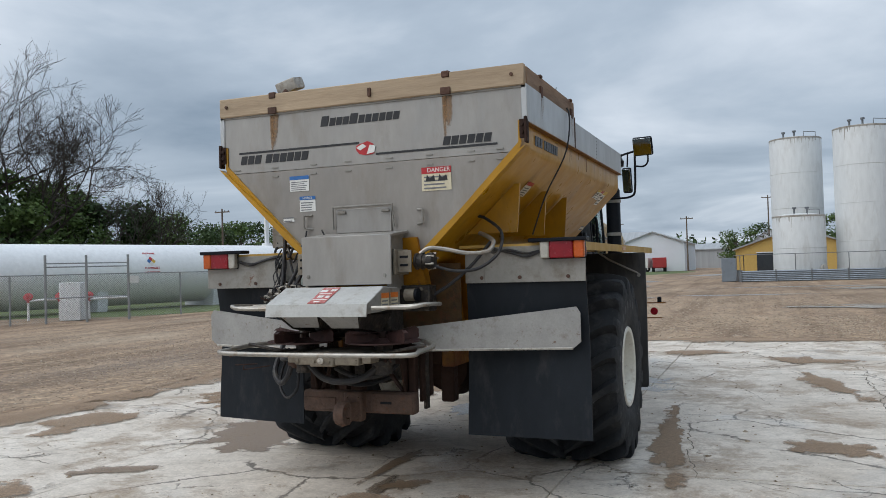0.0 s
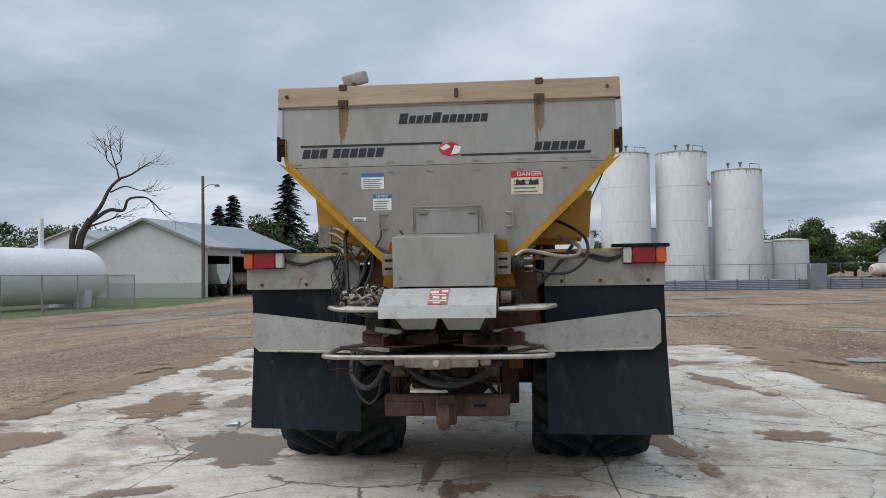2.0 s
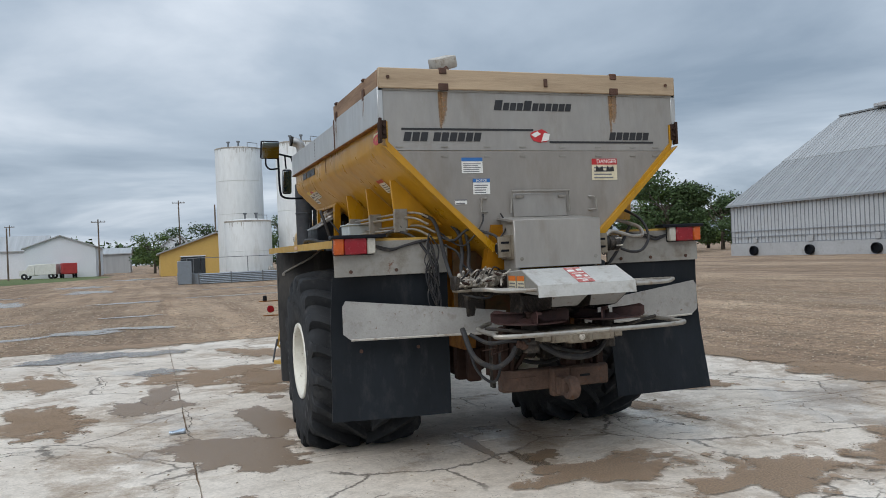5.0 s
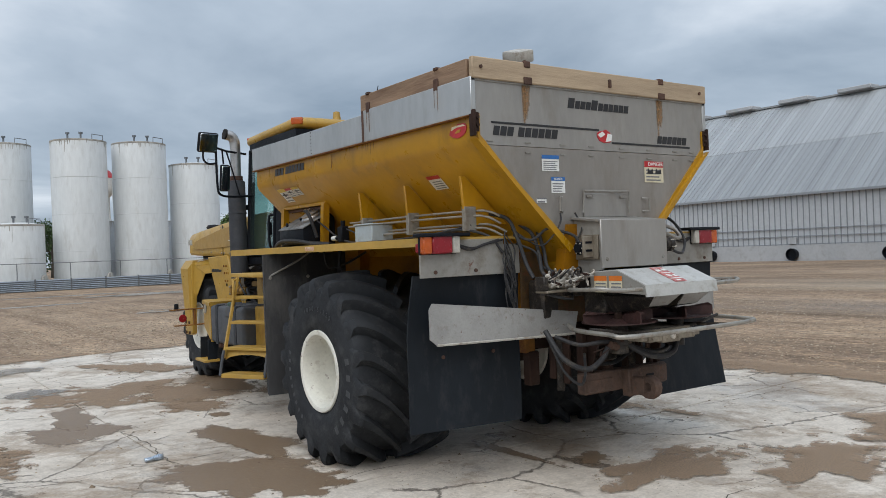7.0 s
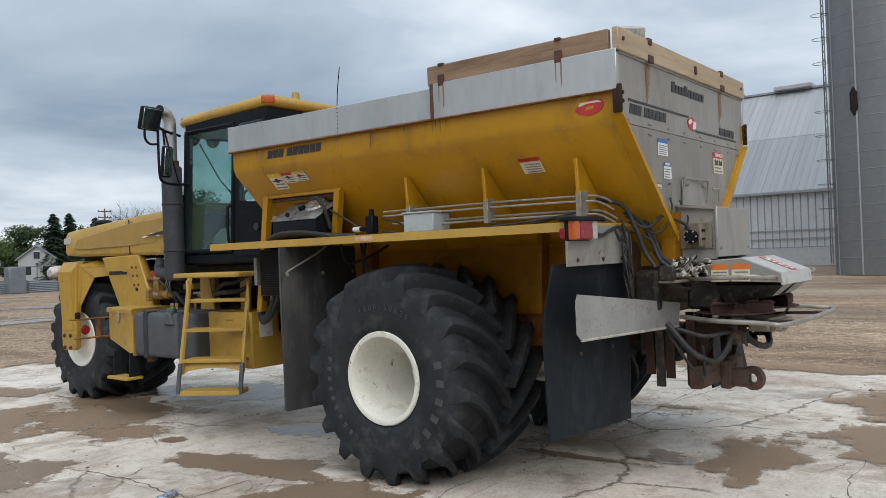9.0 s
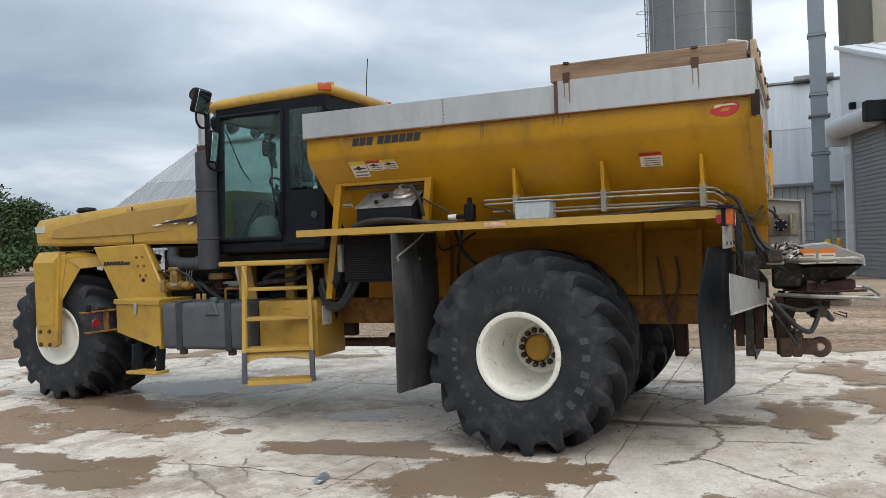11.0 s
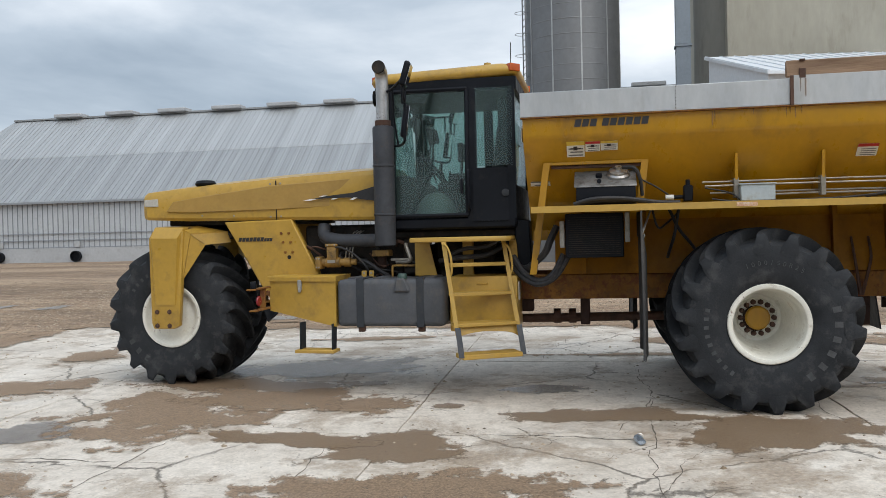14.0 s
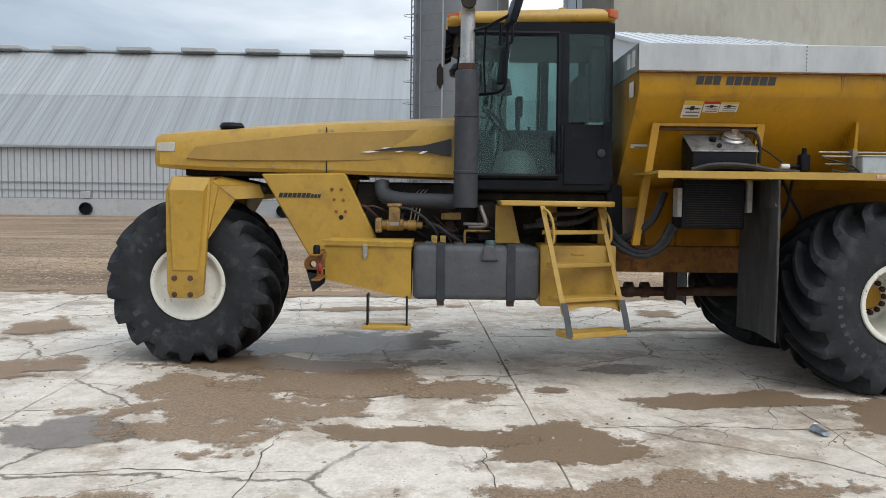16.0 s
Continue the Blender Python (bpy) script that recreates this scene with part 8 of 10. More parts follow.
ht = part("hitch_beam", bm, BEAMRUST, truck, "thick flaking rusty hitch beam")
bm = bmesh.new()
box(bm, -0.42, -0.17, -1.84, -1.826, 0.62, 0.705, 0.004)
part("hitch_plate", bm, BEAMRUST, ht)
bm = bmesh.new()
box(bm, 0.10, 0.40, -1.838, -1.826, 0.615, 0.74, 0.004)
part("hitch_plate", bm, BEAMRUST, ht)
bm = bmesh.new()
box(bm, 0.17, 0.25, -1.842, -1.836, 0.672, 0.688)
part("slot", bm, BLACK, ht)
bm = bmesh.new()
box(bm, -0.075, 0.058, -1.90, -1.826, 0.56, 0.755, 0.010)
tp = part("tow_block", bm, BEAMRUST, ht, "crusted tow block")
for x in (-0.05, 0.034):
    for z in (0.60, 0.715):
        bolt(tp, x, -1.90, z, 0.012, BEAMRUST)
bm = bmesh.new()
box(bm, -0.058, 0.042, -2.01, -1.89, 0.575, 0.70, 0.022, None, 2)
lathe(bm, [(0.035, -0.035), (0.075, -0.035), (0.085, 0), (0.075, 0.035), (0.035, 0.035)], 14, pose(-0.008, -2.03, 0.635, 90, 0, 90), True)
part("tow_hook", bm, BEAMRUST, ht, "crusted rusty tow hook")
bm = bmesh.new()
box(bm, -0.33, 0.33, -1.50, -1.36, 0.80, 0.98, 0.01)
part("rear_cross_beam", bm, GRIME, truck, "dark rear cross beam")
for k, (x, w, z0, z1) in enumerate(((-0.22, 0.05, 0.76, 0.92), (-0.10, 0.04, 0.80, 0.94), (0.06, 0.06, 0.78, 0.92), (0.2, 0.04, 0.80, 0.95))):
    bm = bmesh.new()
    box(bm, x - w, x + w, -1.62, -1.48, z0, z1, 0.012)
    part("valve_body", bm, GRIME, truck, "oily valve body")
# grimy hydraulic motor with its flange, ports and fittings
bm = bmesh.new()
lathe(bm, [(0.0, 0.0), (0.036, 0.0), (0.040, 0.01), (0.040, 0.05), (0.045, 0.055), (0.045, 0.075), (0.039, 0.08), (0.039, 0.15), (0.044, 0.155), (0.044, 0.175), (0.03, 0.18)], 18, pose(-0.70, -1.74, 1.385, 0, 90, 0))
hm = part("hydraulic_motor", bm, CRUST, truck, "grease-caked hydraulic motor with crusted fittings")
bm = bmesh.new()
lathe(bm, [(0.02, 0.0), (0.060, 0.0), (0.064, 0.006), (0.064, 0.022), (0.048, 0.028), (0.048, 0.05), (0.068, 0.054), (0.070, 0.076), (0.054, 0.082), (0.05, 0.12), (0.0, 0.12)], 18, pose(-0.52, -1.74, 1.40, 0, 90, 0))
part("motor_flange", bm, CRUST, hm, "crusted silver flange")
rnd = random.Random(23)
for k in range(16):
    x = -0.70 + 0.022 * k
    a = rnd.uniform(-100, 60)
    r = rnd.uniform(0.007, 0.013)
    bm = bmesh.new()
    lathe(bm, [(r, 0), (r, 0.03), (r * 1.3, 0.032), (r * 1.3, 0.045), (r * 0.7, 0.05), (0, 0.05 + rnd.uniform(0, 0.02))], 6, pose(x, -1.74, 1.39) @ pose(0, 0, 0, -a if a < 0 else a, 0, 0) @ pose(0, 0, 0.028))
    part("motor_fitting", bm, (CRUST, GRIME, PIPE, RUSTDARK)[k % 4], hm)
for k in range(5):
    bm = bmesh.new()
    x = -0.68 + 0.05 * k
    tube(bm, [(x, -1.78, 1.41), (x + 0.02, -1.83, 1.44 + 0.01 * k), (x + 0.06, -1.82, 1.47), (x + 0.10, -1.77, 1.44)], 0.0055, 6, True)
    part("motor_line", bm, CRUST if k % 2 else HOSE, hm)
for k in range(14):
    x, y, z = -0.71 + 0.024 * k, -1.80 - rnd.uniform(0, 0.09), 1.375 + rnd.uniform(-0.025, 0.075)
    r = rnd.uniform(0.005, 0.010)
    bm = bmesh.new()
    lathe(bm, [(0, 0), (r, 0), (r, 0.02), (r * 1.35, 0.024), (r * 1.35, 0.036), (r * 0.8, 0.04), (r * 0.8, 0.06), (0, 0.062)], 6, pose(x, y, z, rnd.uniform(0, 180), rnd.uniform(0, 180), 0))
    part("motor_fitting", bm, (CRUST, GRIME, RUSTDARK, PIPE)[k % 4], hm)
for k in range(6):
    bm = bmesh.new()
    x, z = -0.72 + 0.055 * k, 1.36 + 0.012 * k
    tube(bm, [(x, -1.84, z), (x + 0.05, -1.90, z + rnd.uniform(0, 0.05)), (x + 0.10, -1.86, z + rnd.uniform(0, 0.05)), (x + 0.12, -1.80, z)], 0.007, 6, True)
    part("motor_line", bm, CRUST if k % 2 else PIPE, hm)
bm = bmesh.new()
box(bm, -0.735, -0.69, -1.79, -1.69, 1.335, 1.43, 0.008)
part("valve_block", bm, GRIME, hm)
bm = bmesh.new()
box(bm, -0.72, -0.40, -1.80, -1.68, 1.318, 1.335, 0.004)
part("motor_shelf", bm, BEIGE, hm, "beige mounting shelf")
bm = bmesh.new()
box(bm, -0.60, -0.44, -1.62, -1.46, 1.12, 1.40, 0.02)
part("valve_bank", bm, GRIME, truck, "dark oily valve bank")


def hoses(parent, name, label, sets, material=HOSE):
    for r, pts in sets:
        bm = bmesh.new()
        tube(bm, pts, r, 8, True)
        part(name, bm, material, parent, label)


hoses(truck, "hydraulic_hose", "sagging black hydraulic hose", (
    (0.019, [(-0.66, -1.70, 1.06), (-0.64, -1.85, 0.88), (-0.53, -1.95, 0.81), (-0.44, -2.0, 0.87), (-0.40, -2.02, 0.95)]),
    (0.022, [(-0.24, -2.05, 0.955), (-0.12, -2.1, 0.88), (0.02, -2.12, 0.855), (0.16, -2.10, 0.875), (0.26, -2.05, 0.94)]),
    (0.010, [(-0.63, -1.68, 1.02), (-0.62, -1.82, 0.80), (-0.53, -1.88, 0.70), (-0.46, -1.86, 0.76), (-0.45, -1.85, 0.90)]),
    (0.014, [(-0.62, -1.75, 1.02), (-0.55, -1.9, 0.97), (-0.45, -2.0, 0.985), (-0.38, -2.02, 0.98)]),
    (0.017, [(0.32, -1.72, 1.0), (0.28, -1.95, 0.90), (0.10, -2.0, 0.87), (-0.10, -1.95, 0.92)]),
    (0.015, [(-0.35, -1.7, 0.9), (-0.2, -1.72, 0.80), (0.0, -1.70, 0.78), (0.2, -1.68, 0.84)]),
    (0.014, [(-0.78, -1.30, 1.88), (-0.76, -1.47, 1.83), (-0.74, -1.54, 1.70), (-0.72, -1.60, 1.52), (-0.71, -1.66, 1.42)]),
    (0.014, [(-0.60, -1.40, 1.80), (-0.585, -1.52, 1.72), (-0.60, -1.60, 1.58), (-0.635, -1.66, 1.47), (-0.64, -1.72, 1.42)]),
    (0.014, [(-0.62, -1.36, 1.86), (-0.55, -1.50, 1.78), (-0.54, -1.58, 1.62), (-0.57, -1.64, 1.50), (-0.58, -1.72, 1.43)]),
    (0.010, [(-0.74, -1.5, 1.72), (-0.66, -1.60, 1.68), (-0.58, -1.66, 1.75), (-0.50, -1.68, 1.74), (-0.40, -1.74, 1.70), (-0.38, -1.78, 1.63)]),
    (0.006, [(-0.38, -1.74, 1.66), (-0.32, -1.74, 1.74), (-0.30, -1.70, 1.80), (-0.33, -1.69, 1.86)]),
    (0.006, [(-0.74, -1.48, 1.76), (-0.62, -1.62, 1.64), (-0.54, -1.68, 1.70), (-0.47, -1.69, 1.80), (-0.46, -1.68, 1.86)]),
    (0.008, [(-0.72, -1.5, 1.66), (-0.64, -1.60, 1.60), (-0.60, -1.62, 1.50), (-0.56, -1.70, 1.46)]),
    (0.012, [(0.45, -1.66, 1.36), (0.60, -1.58, 1.46), (0.75, -1.52, 1.60), (0.86, -1.48, 1.74)]),
    (0.011, [(0.56, -1.78, 1.58), (0.70, -1.75, 1.545), (0.84, -1.68, 1.56), (0.95, -1.60, 1.66), (0.94, -1.50, 1.80), (0.80, -1.40, 1.90), (0.74, -1.38, 1.92)]),
    (0.007, [(0.86, -1.475, 1.66), (0.98, -1.475, 1.675), (1.1, -1.475, 1.65), (1.2, -1.47, 1.665)]),
    (0.007, [(-1.2, -1.475, 1.665), (-1.08, -1.475, 1.64), (-0.95, -1.475, 1.665), (-0.82, -1.475, 1.69)]),
    (0.009, [(-0.42, -1.72, 1.30), (-0.50, -1.80, 1.27), (-0.62, -1.78, 1.29), (-0.70, -1.70, 1.33)]),
))
hoses(truck, "pale_hose", "pale braided hose looping from the motor", (
    (0.015, [(0.46, -1.78, 1.665), (0.52, -1.76, 1.70), (0.62, -1.72, 1.69), (0.76, -1.68, 1.66), (0.88, -1.62, 1.67), (0.90, -1.55, 1.73), (0.84, -1.48, 1.77), (0.76, -1.42, 1.80)]),
), PIPE)
for x0, x1 in ((-0.40, -0.27), (0.25, 0.36)):
    bm = bmesh.new()
    lathe(bm, [(0, 0), (0.024, 0), (0.024, 0.03), (0.030, 0.034), (0.030, 0.06), (0.024, 0.064), (0.024, abs(x1 - x0)), (0, abs(x1 - x0))], 10, pose(x0, -2.04, 0.965, 0, 105 if x0 < 0 else 75, 0))
    part("hose_fitting", bm, RUST, truck, "rusty hose fitting")
for pts in ([(-0.72, -2.2, 0.96), (-0.58, -2.15, 0.965)], [(-0.66, -2.2, 0.93), (-0.50, -2.12, 0.95)], [(-0.66, -2.2, 0.93), (-0.65, -2.2, 0.96)]):
    bm = bmesh.new()
    tube(bm, pts, 0.004, 5, False)
    part("loose_rod", bm, RUSTDARK, truck)
# bundled loose wire by the left lamp
rnd = random.Random(11)
for k in range(11):
    bm = bmesh.new()
    z0 = 1.74 - 0.035 * k
    tube(bm, [(-0.80, -1.48, z0), (-0.83 + rnd.uniform(-0.03, 0.03), -1.52, z0 - 0.10), (-0.79 + rnd.uniform(-0.03, 0.03), -1.53, z0 - 0.24), (-0.76 + rnd.uniform(-0.02, 0.02), -1.51, z0 - 0.12), (-0.79, -1.48, z0 - 0.02)], rnd.uniform(0.004, 0.007), 5)
    part("loose_wire", bm, HOSE, truck, "coil of loose black wire")

# hydraulic tank, cooler, box and pipes on the left deck
TANKTOP = mat("oily_steel_top", (0.20, 0.20, 0.195), 0.4, 0.4, var=0.25, scale=5, dirt=(0.06, 0.05, 0.04), amount=0.55, bump=0.1)
bm = bmesh.new()
prism(bm, [(-0.80, 2.072), (-1.135, 1.893), (-1.135, 1.880), (-0.80, 2.058)], "y", 0.98, 1.515, 0.003)
ht = part("hydraulic_tank", bm, TANKTOP, truck, "hydraulic tank with a sloping grimy steel top")
bm = bmesh.new()
prism(bm, [(-0.80, 2.057), (-1.128, 1.882), (-1.13, 1.752), (-1.06, 1.72), (-0.80, 1.72)], "y", 0.99, 1.50, 0.010, 2)
part("tank_body", bm, BLACK, ht, "black tank body")
bm = bmesh.new()
lathe(bm, [(0.10, 0), (0.10, 0.03), (0.085, 0.045), (0.085, 0.06), (0.06, 0.07), (0.03, 0.075), (0.03, 0.10), (0, 0.10)], 20, pose(-0.96, 1.13, 1.975, 0, 28, 180))
part("filter_cap", bm, CHROME, ht, "round metal filter cap")
bm = bmesh.new()
lathe(bm, [(0.03, 0), (0.03, 0.03), (0, 0.035)], 12, pose(-0.97, 1.30, 1.975, 0, 28, 180))
part("filler_cap", bm, BLACK, ht)
bm = bmesh.new()
lathe(bm, [(0.02, 0), (0.02, 0.012), (0, 0.015)], 10, pose(-1.135, 1.3, 1.93, 0, -90, 0))
part("sight_plug", bm, BLACK, ht)
# yellow frame round it: a long leaning strut, a rusty top bar and a short strut
bm = bmesh.new()
loft(bm, [[(x, y + d, z) for x, d in ((-0.97, -0.03), (-0.91, -0.03), (-0.91, 0.03), (-0.97, 0.03))] for y, z in ((1.90, 1.12), (1.76, 2.11))])
part("tank_frame", bm, HOPYEL, truck, "long leaning yellow frame strut")
bm = bmesh.new()
loft(bm, [[(x, y + d, z) for x, d in ((-0.97, -0.03), (-0.91, -0.03), (-0.91, 0.03), (-0.97, 0.03))] for y, z in ((0.95, 1.72), (0.90, 2.11))])
part("tank_frame", bm, HOPYEL, truck, "short yellow frame strut")
bm = bmesh.new()
box(bm, -0.96, -0.88, 0.87, 1.79, 2.095, 2.125, 0.004)
tf = part("tank_frame", bm, HOPYEL, truck, "yellow frame bar with rust beneath")
bm = bmesh.new()
box(bm, -0.93, -0.90, 0.93, 1.72, 2.065, 2.094, 0.004)
part("rusty_flange", bm, RUST, tf)
# oil cooler under the deck
bm = bmesh.new()
box(bm, -1.20, -0.92, 1.10, 1.60, 1.27, 1.655, 0.01)
oc = part("oil_cooler", bm, BLACK, truck, "black finned oil cooler under the deck")
for k in range(18):
    bm = bmesh.new()
    z = 1.30 + 0.0185 * k
    box(bm, -1.212, -1.20, 1.13, 1.57, z, z + 0.007)
    part("fin", bm, ENGDARK, oc)
for y in (1.07, 1.625):
    bm = bmesh.new()
    box(bm, -1.225, -1.10, y - 0.02, y + 0.02, 1.40 if y < 1.3 else 1.36, 1.655 if y < 1.3 else 1.59, 0.005)
    part("cooler_bracket", bm, DULL, oc)
hoses(truck, "cooler_hose", "thick black hose hanging below the cab", (
    (0.032, [(-0.98, 1.68, 1.55), (-1.02, 1.74, 1.42), (-0.98, 1.80, 1.30), (-0.85, 1.95, 1.18), (-0.7, 2.05, 1.17)]),
    (0.030, [(-1.0, 1.62, 1.30), (-1.0, 1.72, 1.12), (-0.95, 1.85, 1.06), (-0.85, 2.0, 1.14), (-0.75, 2.1, 1.28)]),
    (0.026, [(-1.0, 1.58, 1.28), (-1.0, 1.70, 1.10), (-0.96, 1.86, 1.03), (-0.85, 2.02, 1.10), (-0.75, 2.12, 1.22)]),
    (0.020, [(-0.8, 2.2, 1.45), (-0.85, 2.35, 1.38), (-0.84, 2.55, 1.36), (-0.8, 2.7, 1.30)]),
    (0.024, [(-0.72, 2.15, 1.40), (-0.8, 2.35, 1.30), (-0.82, 2.6, 1.28), (-0.75, 2.8, 1.25)]),
    (0.020, [(-1.16, 1.52, 1.735), (-1.18, 1.35, 1.775), (-1.16, 1.1, 1.775), (-1.10, 0.8, 1.735), (-1.05, 0.62, 1.73)]),
    (0.018, [(-1.10, 1.50, 1.735), (-1.12, 1.3, 1.76), (-1.10, 1.0, 1.755), (-1.02, 0.75, 1.735)]),
    (0.016, [(-1.05, 1.10, 2.05), (-1.08, 1.0, 2.04), (-1.06, 0.95, 1.95), (-1.02, 0.93, 1.80)]),
    (0.014, [(-0.92, 0.70, 1.68), (-0.95, 0.62, 1.50), (-0.88, 0.52, 1.38), (-0.72, 0.45, 1.30)]),
    (0.014, [(-0.95, 0.62, 1.68), (-0.95, 0.66, 1.45), (-0.86, 0.70, 1.30), (-0.7, 0.7, 1.25)]),
    (0.010, [(-1.0, 0.85, 1.68), (-0.98, 0.80, 1.52), (-0.85, 0.72, 1.55), (-0.7, 0.6, 1.65)]),
    (0.008, [(-1.0, 0.95, 1.95), (-0.98, 0.82, 1.88), (-0.95, 0.70, 1.80)]),
))
bm = bmesh.new()
box(bm, -1.08, -0.88, -0.16, 0.12, 1.725, 1.865, 0.008)
jb = part("junction_box", bm, BOXBLUE, truck, "small pale grey junction box")
bm = bmesh.new()
box(bm, -1.09, -0.87, -0.17, 0.13, 1.862, 1.875, 0.004)
part("lid", bm, BOXBLUE, jb)
# valve with a lever
bm = bmesh.new()
box(bm, -1.0, -0.92, 0.50, 0.58, 1.74, 1.88, 0.01)
cyl(bm, (-0.96, 0.54, 1.88), (-0.96, 0.54, 1.93), 0.02, seg=10)
cyl(bm, (-0.96, 0.58, 1.78), (-0.96, 0.72, 1.78), 0.018, seg=10)
vb = part("valve", bm, BLACK, truck, "black hydraulic valve with white collar")
bm = bmesh.new()
cyl(bm, (-0.96, 0.66, 1.78), (-0.96, 0.73, 1.78), 0.022, seg=12)
part("collar", bm, DWHITE, vb)
# steel lines along the hopper slope
for k, (x, z, y0) in enumerate(((-0.98, 1.865, 0.40), (-0.95, 1.90, 0.42), (-0.93, 1.805, 0.35), (-0.97, 1.78, -0.15))):
    bm = bmesh.new()
    tube(bm, [(x, y0, z), (x + 0.01, -0.5, z + 0.004), (x + 0.05, -1.25, z + 0.0), (x + 0.12, -1.36, z - 0.01), (x + 0.2, -1.42, z - 0.06)], 0.0085, 8, True)
    part("steel_line", bm, PIPE if k < 2 else DULL, truck, "long dull steel oil line")
for y in (0.14, -0.56, -1.28):
    bm = bmesh.new()
    box(bm, -1.0, -0.90, y - 0.02, y + 0.02, 1.76, 1.93, 0.004)
    part("line_clamp", bm, DULL, truck)
hoses(truck, "loose_cable", "thin loose cable along the deck", (
    (0.007, [(-1.0, 0.40, 1.85), (-1.02, 0.2, 1.80), (-1.05, 0.10, 1.72)]), (0.008, [(-1.05, 0.35, 1.75), (-1.06, 0.1, 1.725), (-1.10, -0.6, 1.73), (-1.0, -1.0, 1.76), (-0.95, -1.3, 1.80)]),
    (0.010, [(-0.95, -0.9, 1.74), (-0.98, -1.2, 1.77), (-0.9, -1.42, 1.72), (-0.82, -1.48, 1.6)]), (0.006, [(1.0, -0.45, 2.6), (1.19, -0.5, 2.78), (1.2, -0.6, 2.45), (1.05, -0.7, 2.1), (0.95, -0.75, 1.8)])))
# hanging straps behind the wheel
for y0, y1, y2 in ((-0.88, -0.905, -0.955), (-1.02, -1.04, -0.965)):
    bm = bmesh.new()
    tube(bm, [(-0.60, y0, 1.40), (-0.61, y1, 1.22), (-0.61, (y1 + y2) / 2, 1.04), (-0.60, y2, 0.88)], 0.010, 6, True, 1.6)
    part("hanging_prong", bm, RUST, body_low, "rusty forked strap hanging below the housing")

# ---- propane tank, fence, shed and poles ----
PROPWHITE = mat("glossy_white_tank_paint", (0.76, 0.77, 0.77), 0.35, var=0.03, scale=0.4, dirt=(0.55, 0.54, 0.5), amount=0.15, bump=0)
GALV = mat("galvanised_fence", (0.30, 0.31, 0.31), 0.5, 0.6, var=0.1, scale=2, bump=0)
VALVERED = mat("red_valve_paint", (0.35, 0.03, 0.03), 0.5, bump=0.05)
PX, PY, PR, PL, PRZ = -23.7, 38.0, 1.5, 28.0, 74.0
prop = thing("propane_tank", (PX, PY, 0), "long white horizontal propane tank on concrete saddles", "propane tank", rz=PRZ)
bm = bmesh.new()
prof = [(0.0, 0.0)] + [(PR * math.sin(a), -PR * 0.75 * (1 - math.cos(a)) * -1) for a in [0.2, 0.45, 0.7, 0.95, 1.2, 1.4, math.pi / 2]]
shellp = [(r, -h) for r, h in prof] + [(PR, -(PL - PR * 0.75))] + [(PR * math.cos(a), -(PL - PR * 0.75) - PR * 0.75 * math.sin(a)) for a in (0.3, 0.6, 0.9, 1.2, 1.45)] + [(0, -PL)]
lathe(bm, shellp, 48, pose(0, 0, 1.72, 0, 90, 0))
tankb = part("tank_shell", bm, PROPWHITE, prop, "white painted steel shell", 60)
for k, x in enumerate((-2.0, -8.5, -15.0, -21.5, -26)):
    bm = bmesh.new()
    prism(bm, [(-1.25, 0.0), (-1.35, 0.95), (-1.0, 0.72), (-0.5, 0.42), (0, 0.32), (0.5, 0.42), (1.0, 0.72), (1.35, 0.95), (1.25, 0.0)], "x", x - 0.25, x + 0.25)
    part("saddle", bm, SHOPWHITE, prop, "white concrete saddle")
for x, h in ((-4.0, 1.6), (-20.8, 2.9)):
    bm = bmesh.new()
    cyl(bm, (x, 0, 3.2), (x, 0, 3.2 + h), 0.09, seg=12)
    cyl(bm, (x + 0.12, 0, 3.2), (x + 0.12, 0, 3.2 + h), 0.09, seg=12)
    cyl(bm, (x + 0.06, 0, 3.15), (x + 0.06, 0, 3.35), 0.30, seg=16)
    part("vent_stack", bm, PROPWHITE, prop, "twin white relief stacks")
bm = bmesh.new()
tube(bm, [(-20.9, -0.1, 3.3), (-21.0, -0.1, 3.7), (-22.2, -0.3, 3.65), (-22.3, -0.3, 3.25)], 0.06, 8, False)
part("relief_pipe", bm, PROPWHITE, prop)
SX = -12.45
bulge = lambda z: -PR * math.cos(math.asin((z - 1.72) / PR))


def on_tank(bm, lift):
    """Lay a flat mark on the tank's round."""
    for v in bm.verts:
        v.co.y = bulge(v.co.z) - lift + v.co.y
    return bm


bm = bmesh.new()
prism(bm, [(SX - 0.26, 2.36), (SX, 2.12), (SX + 0.26, 2.36), (SX, 2.60)], "y", 0, 0.008)
sg = part("hazard_diamond", on_tank(bm, 0.012), DWHITE, prop, "four-coloured hazard diamond")
for dx, dz, mt in ((-0.125, 0.0, DBLUE), (0.125, 0.0, BOLLARD), (0.0, 0.115, DREDGE), (0.0, -0.115, DWHITE)):
    bm = bmesh.new()
    cx, cz, q = SX + dx, 2.36 + dz, 0.112
    prism(bm, [(cx - q, cz), (cx, cz - q), (cx + q, cz), (cx, cz + q)], "y", 0, 0.006)
    part("diamond_field", on_tank(bm, 0.022), mt, sg)
for txt, z, size in (("PROPANE", 2.74, 0.15), ("FLAMMABLE", 2.01, 0.15), ("NO SMOKING", 1.80, 0.13)):
    words("tank_word", txt, pose(SX, bulge(z) - 0.008, z, 90 - math.degrees(math.asin((z - 1.72) / PR)), 0, 0), size, DREDGE, prop, depth=0.01)

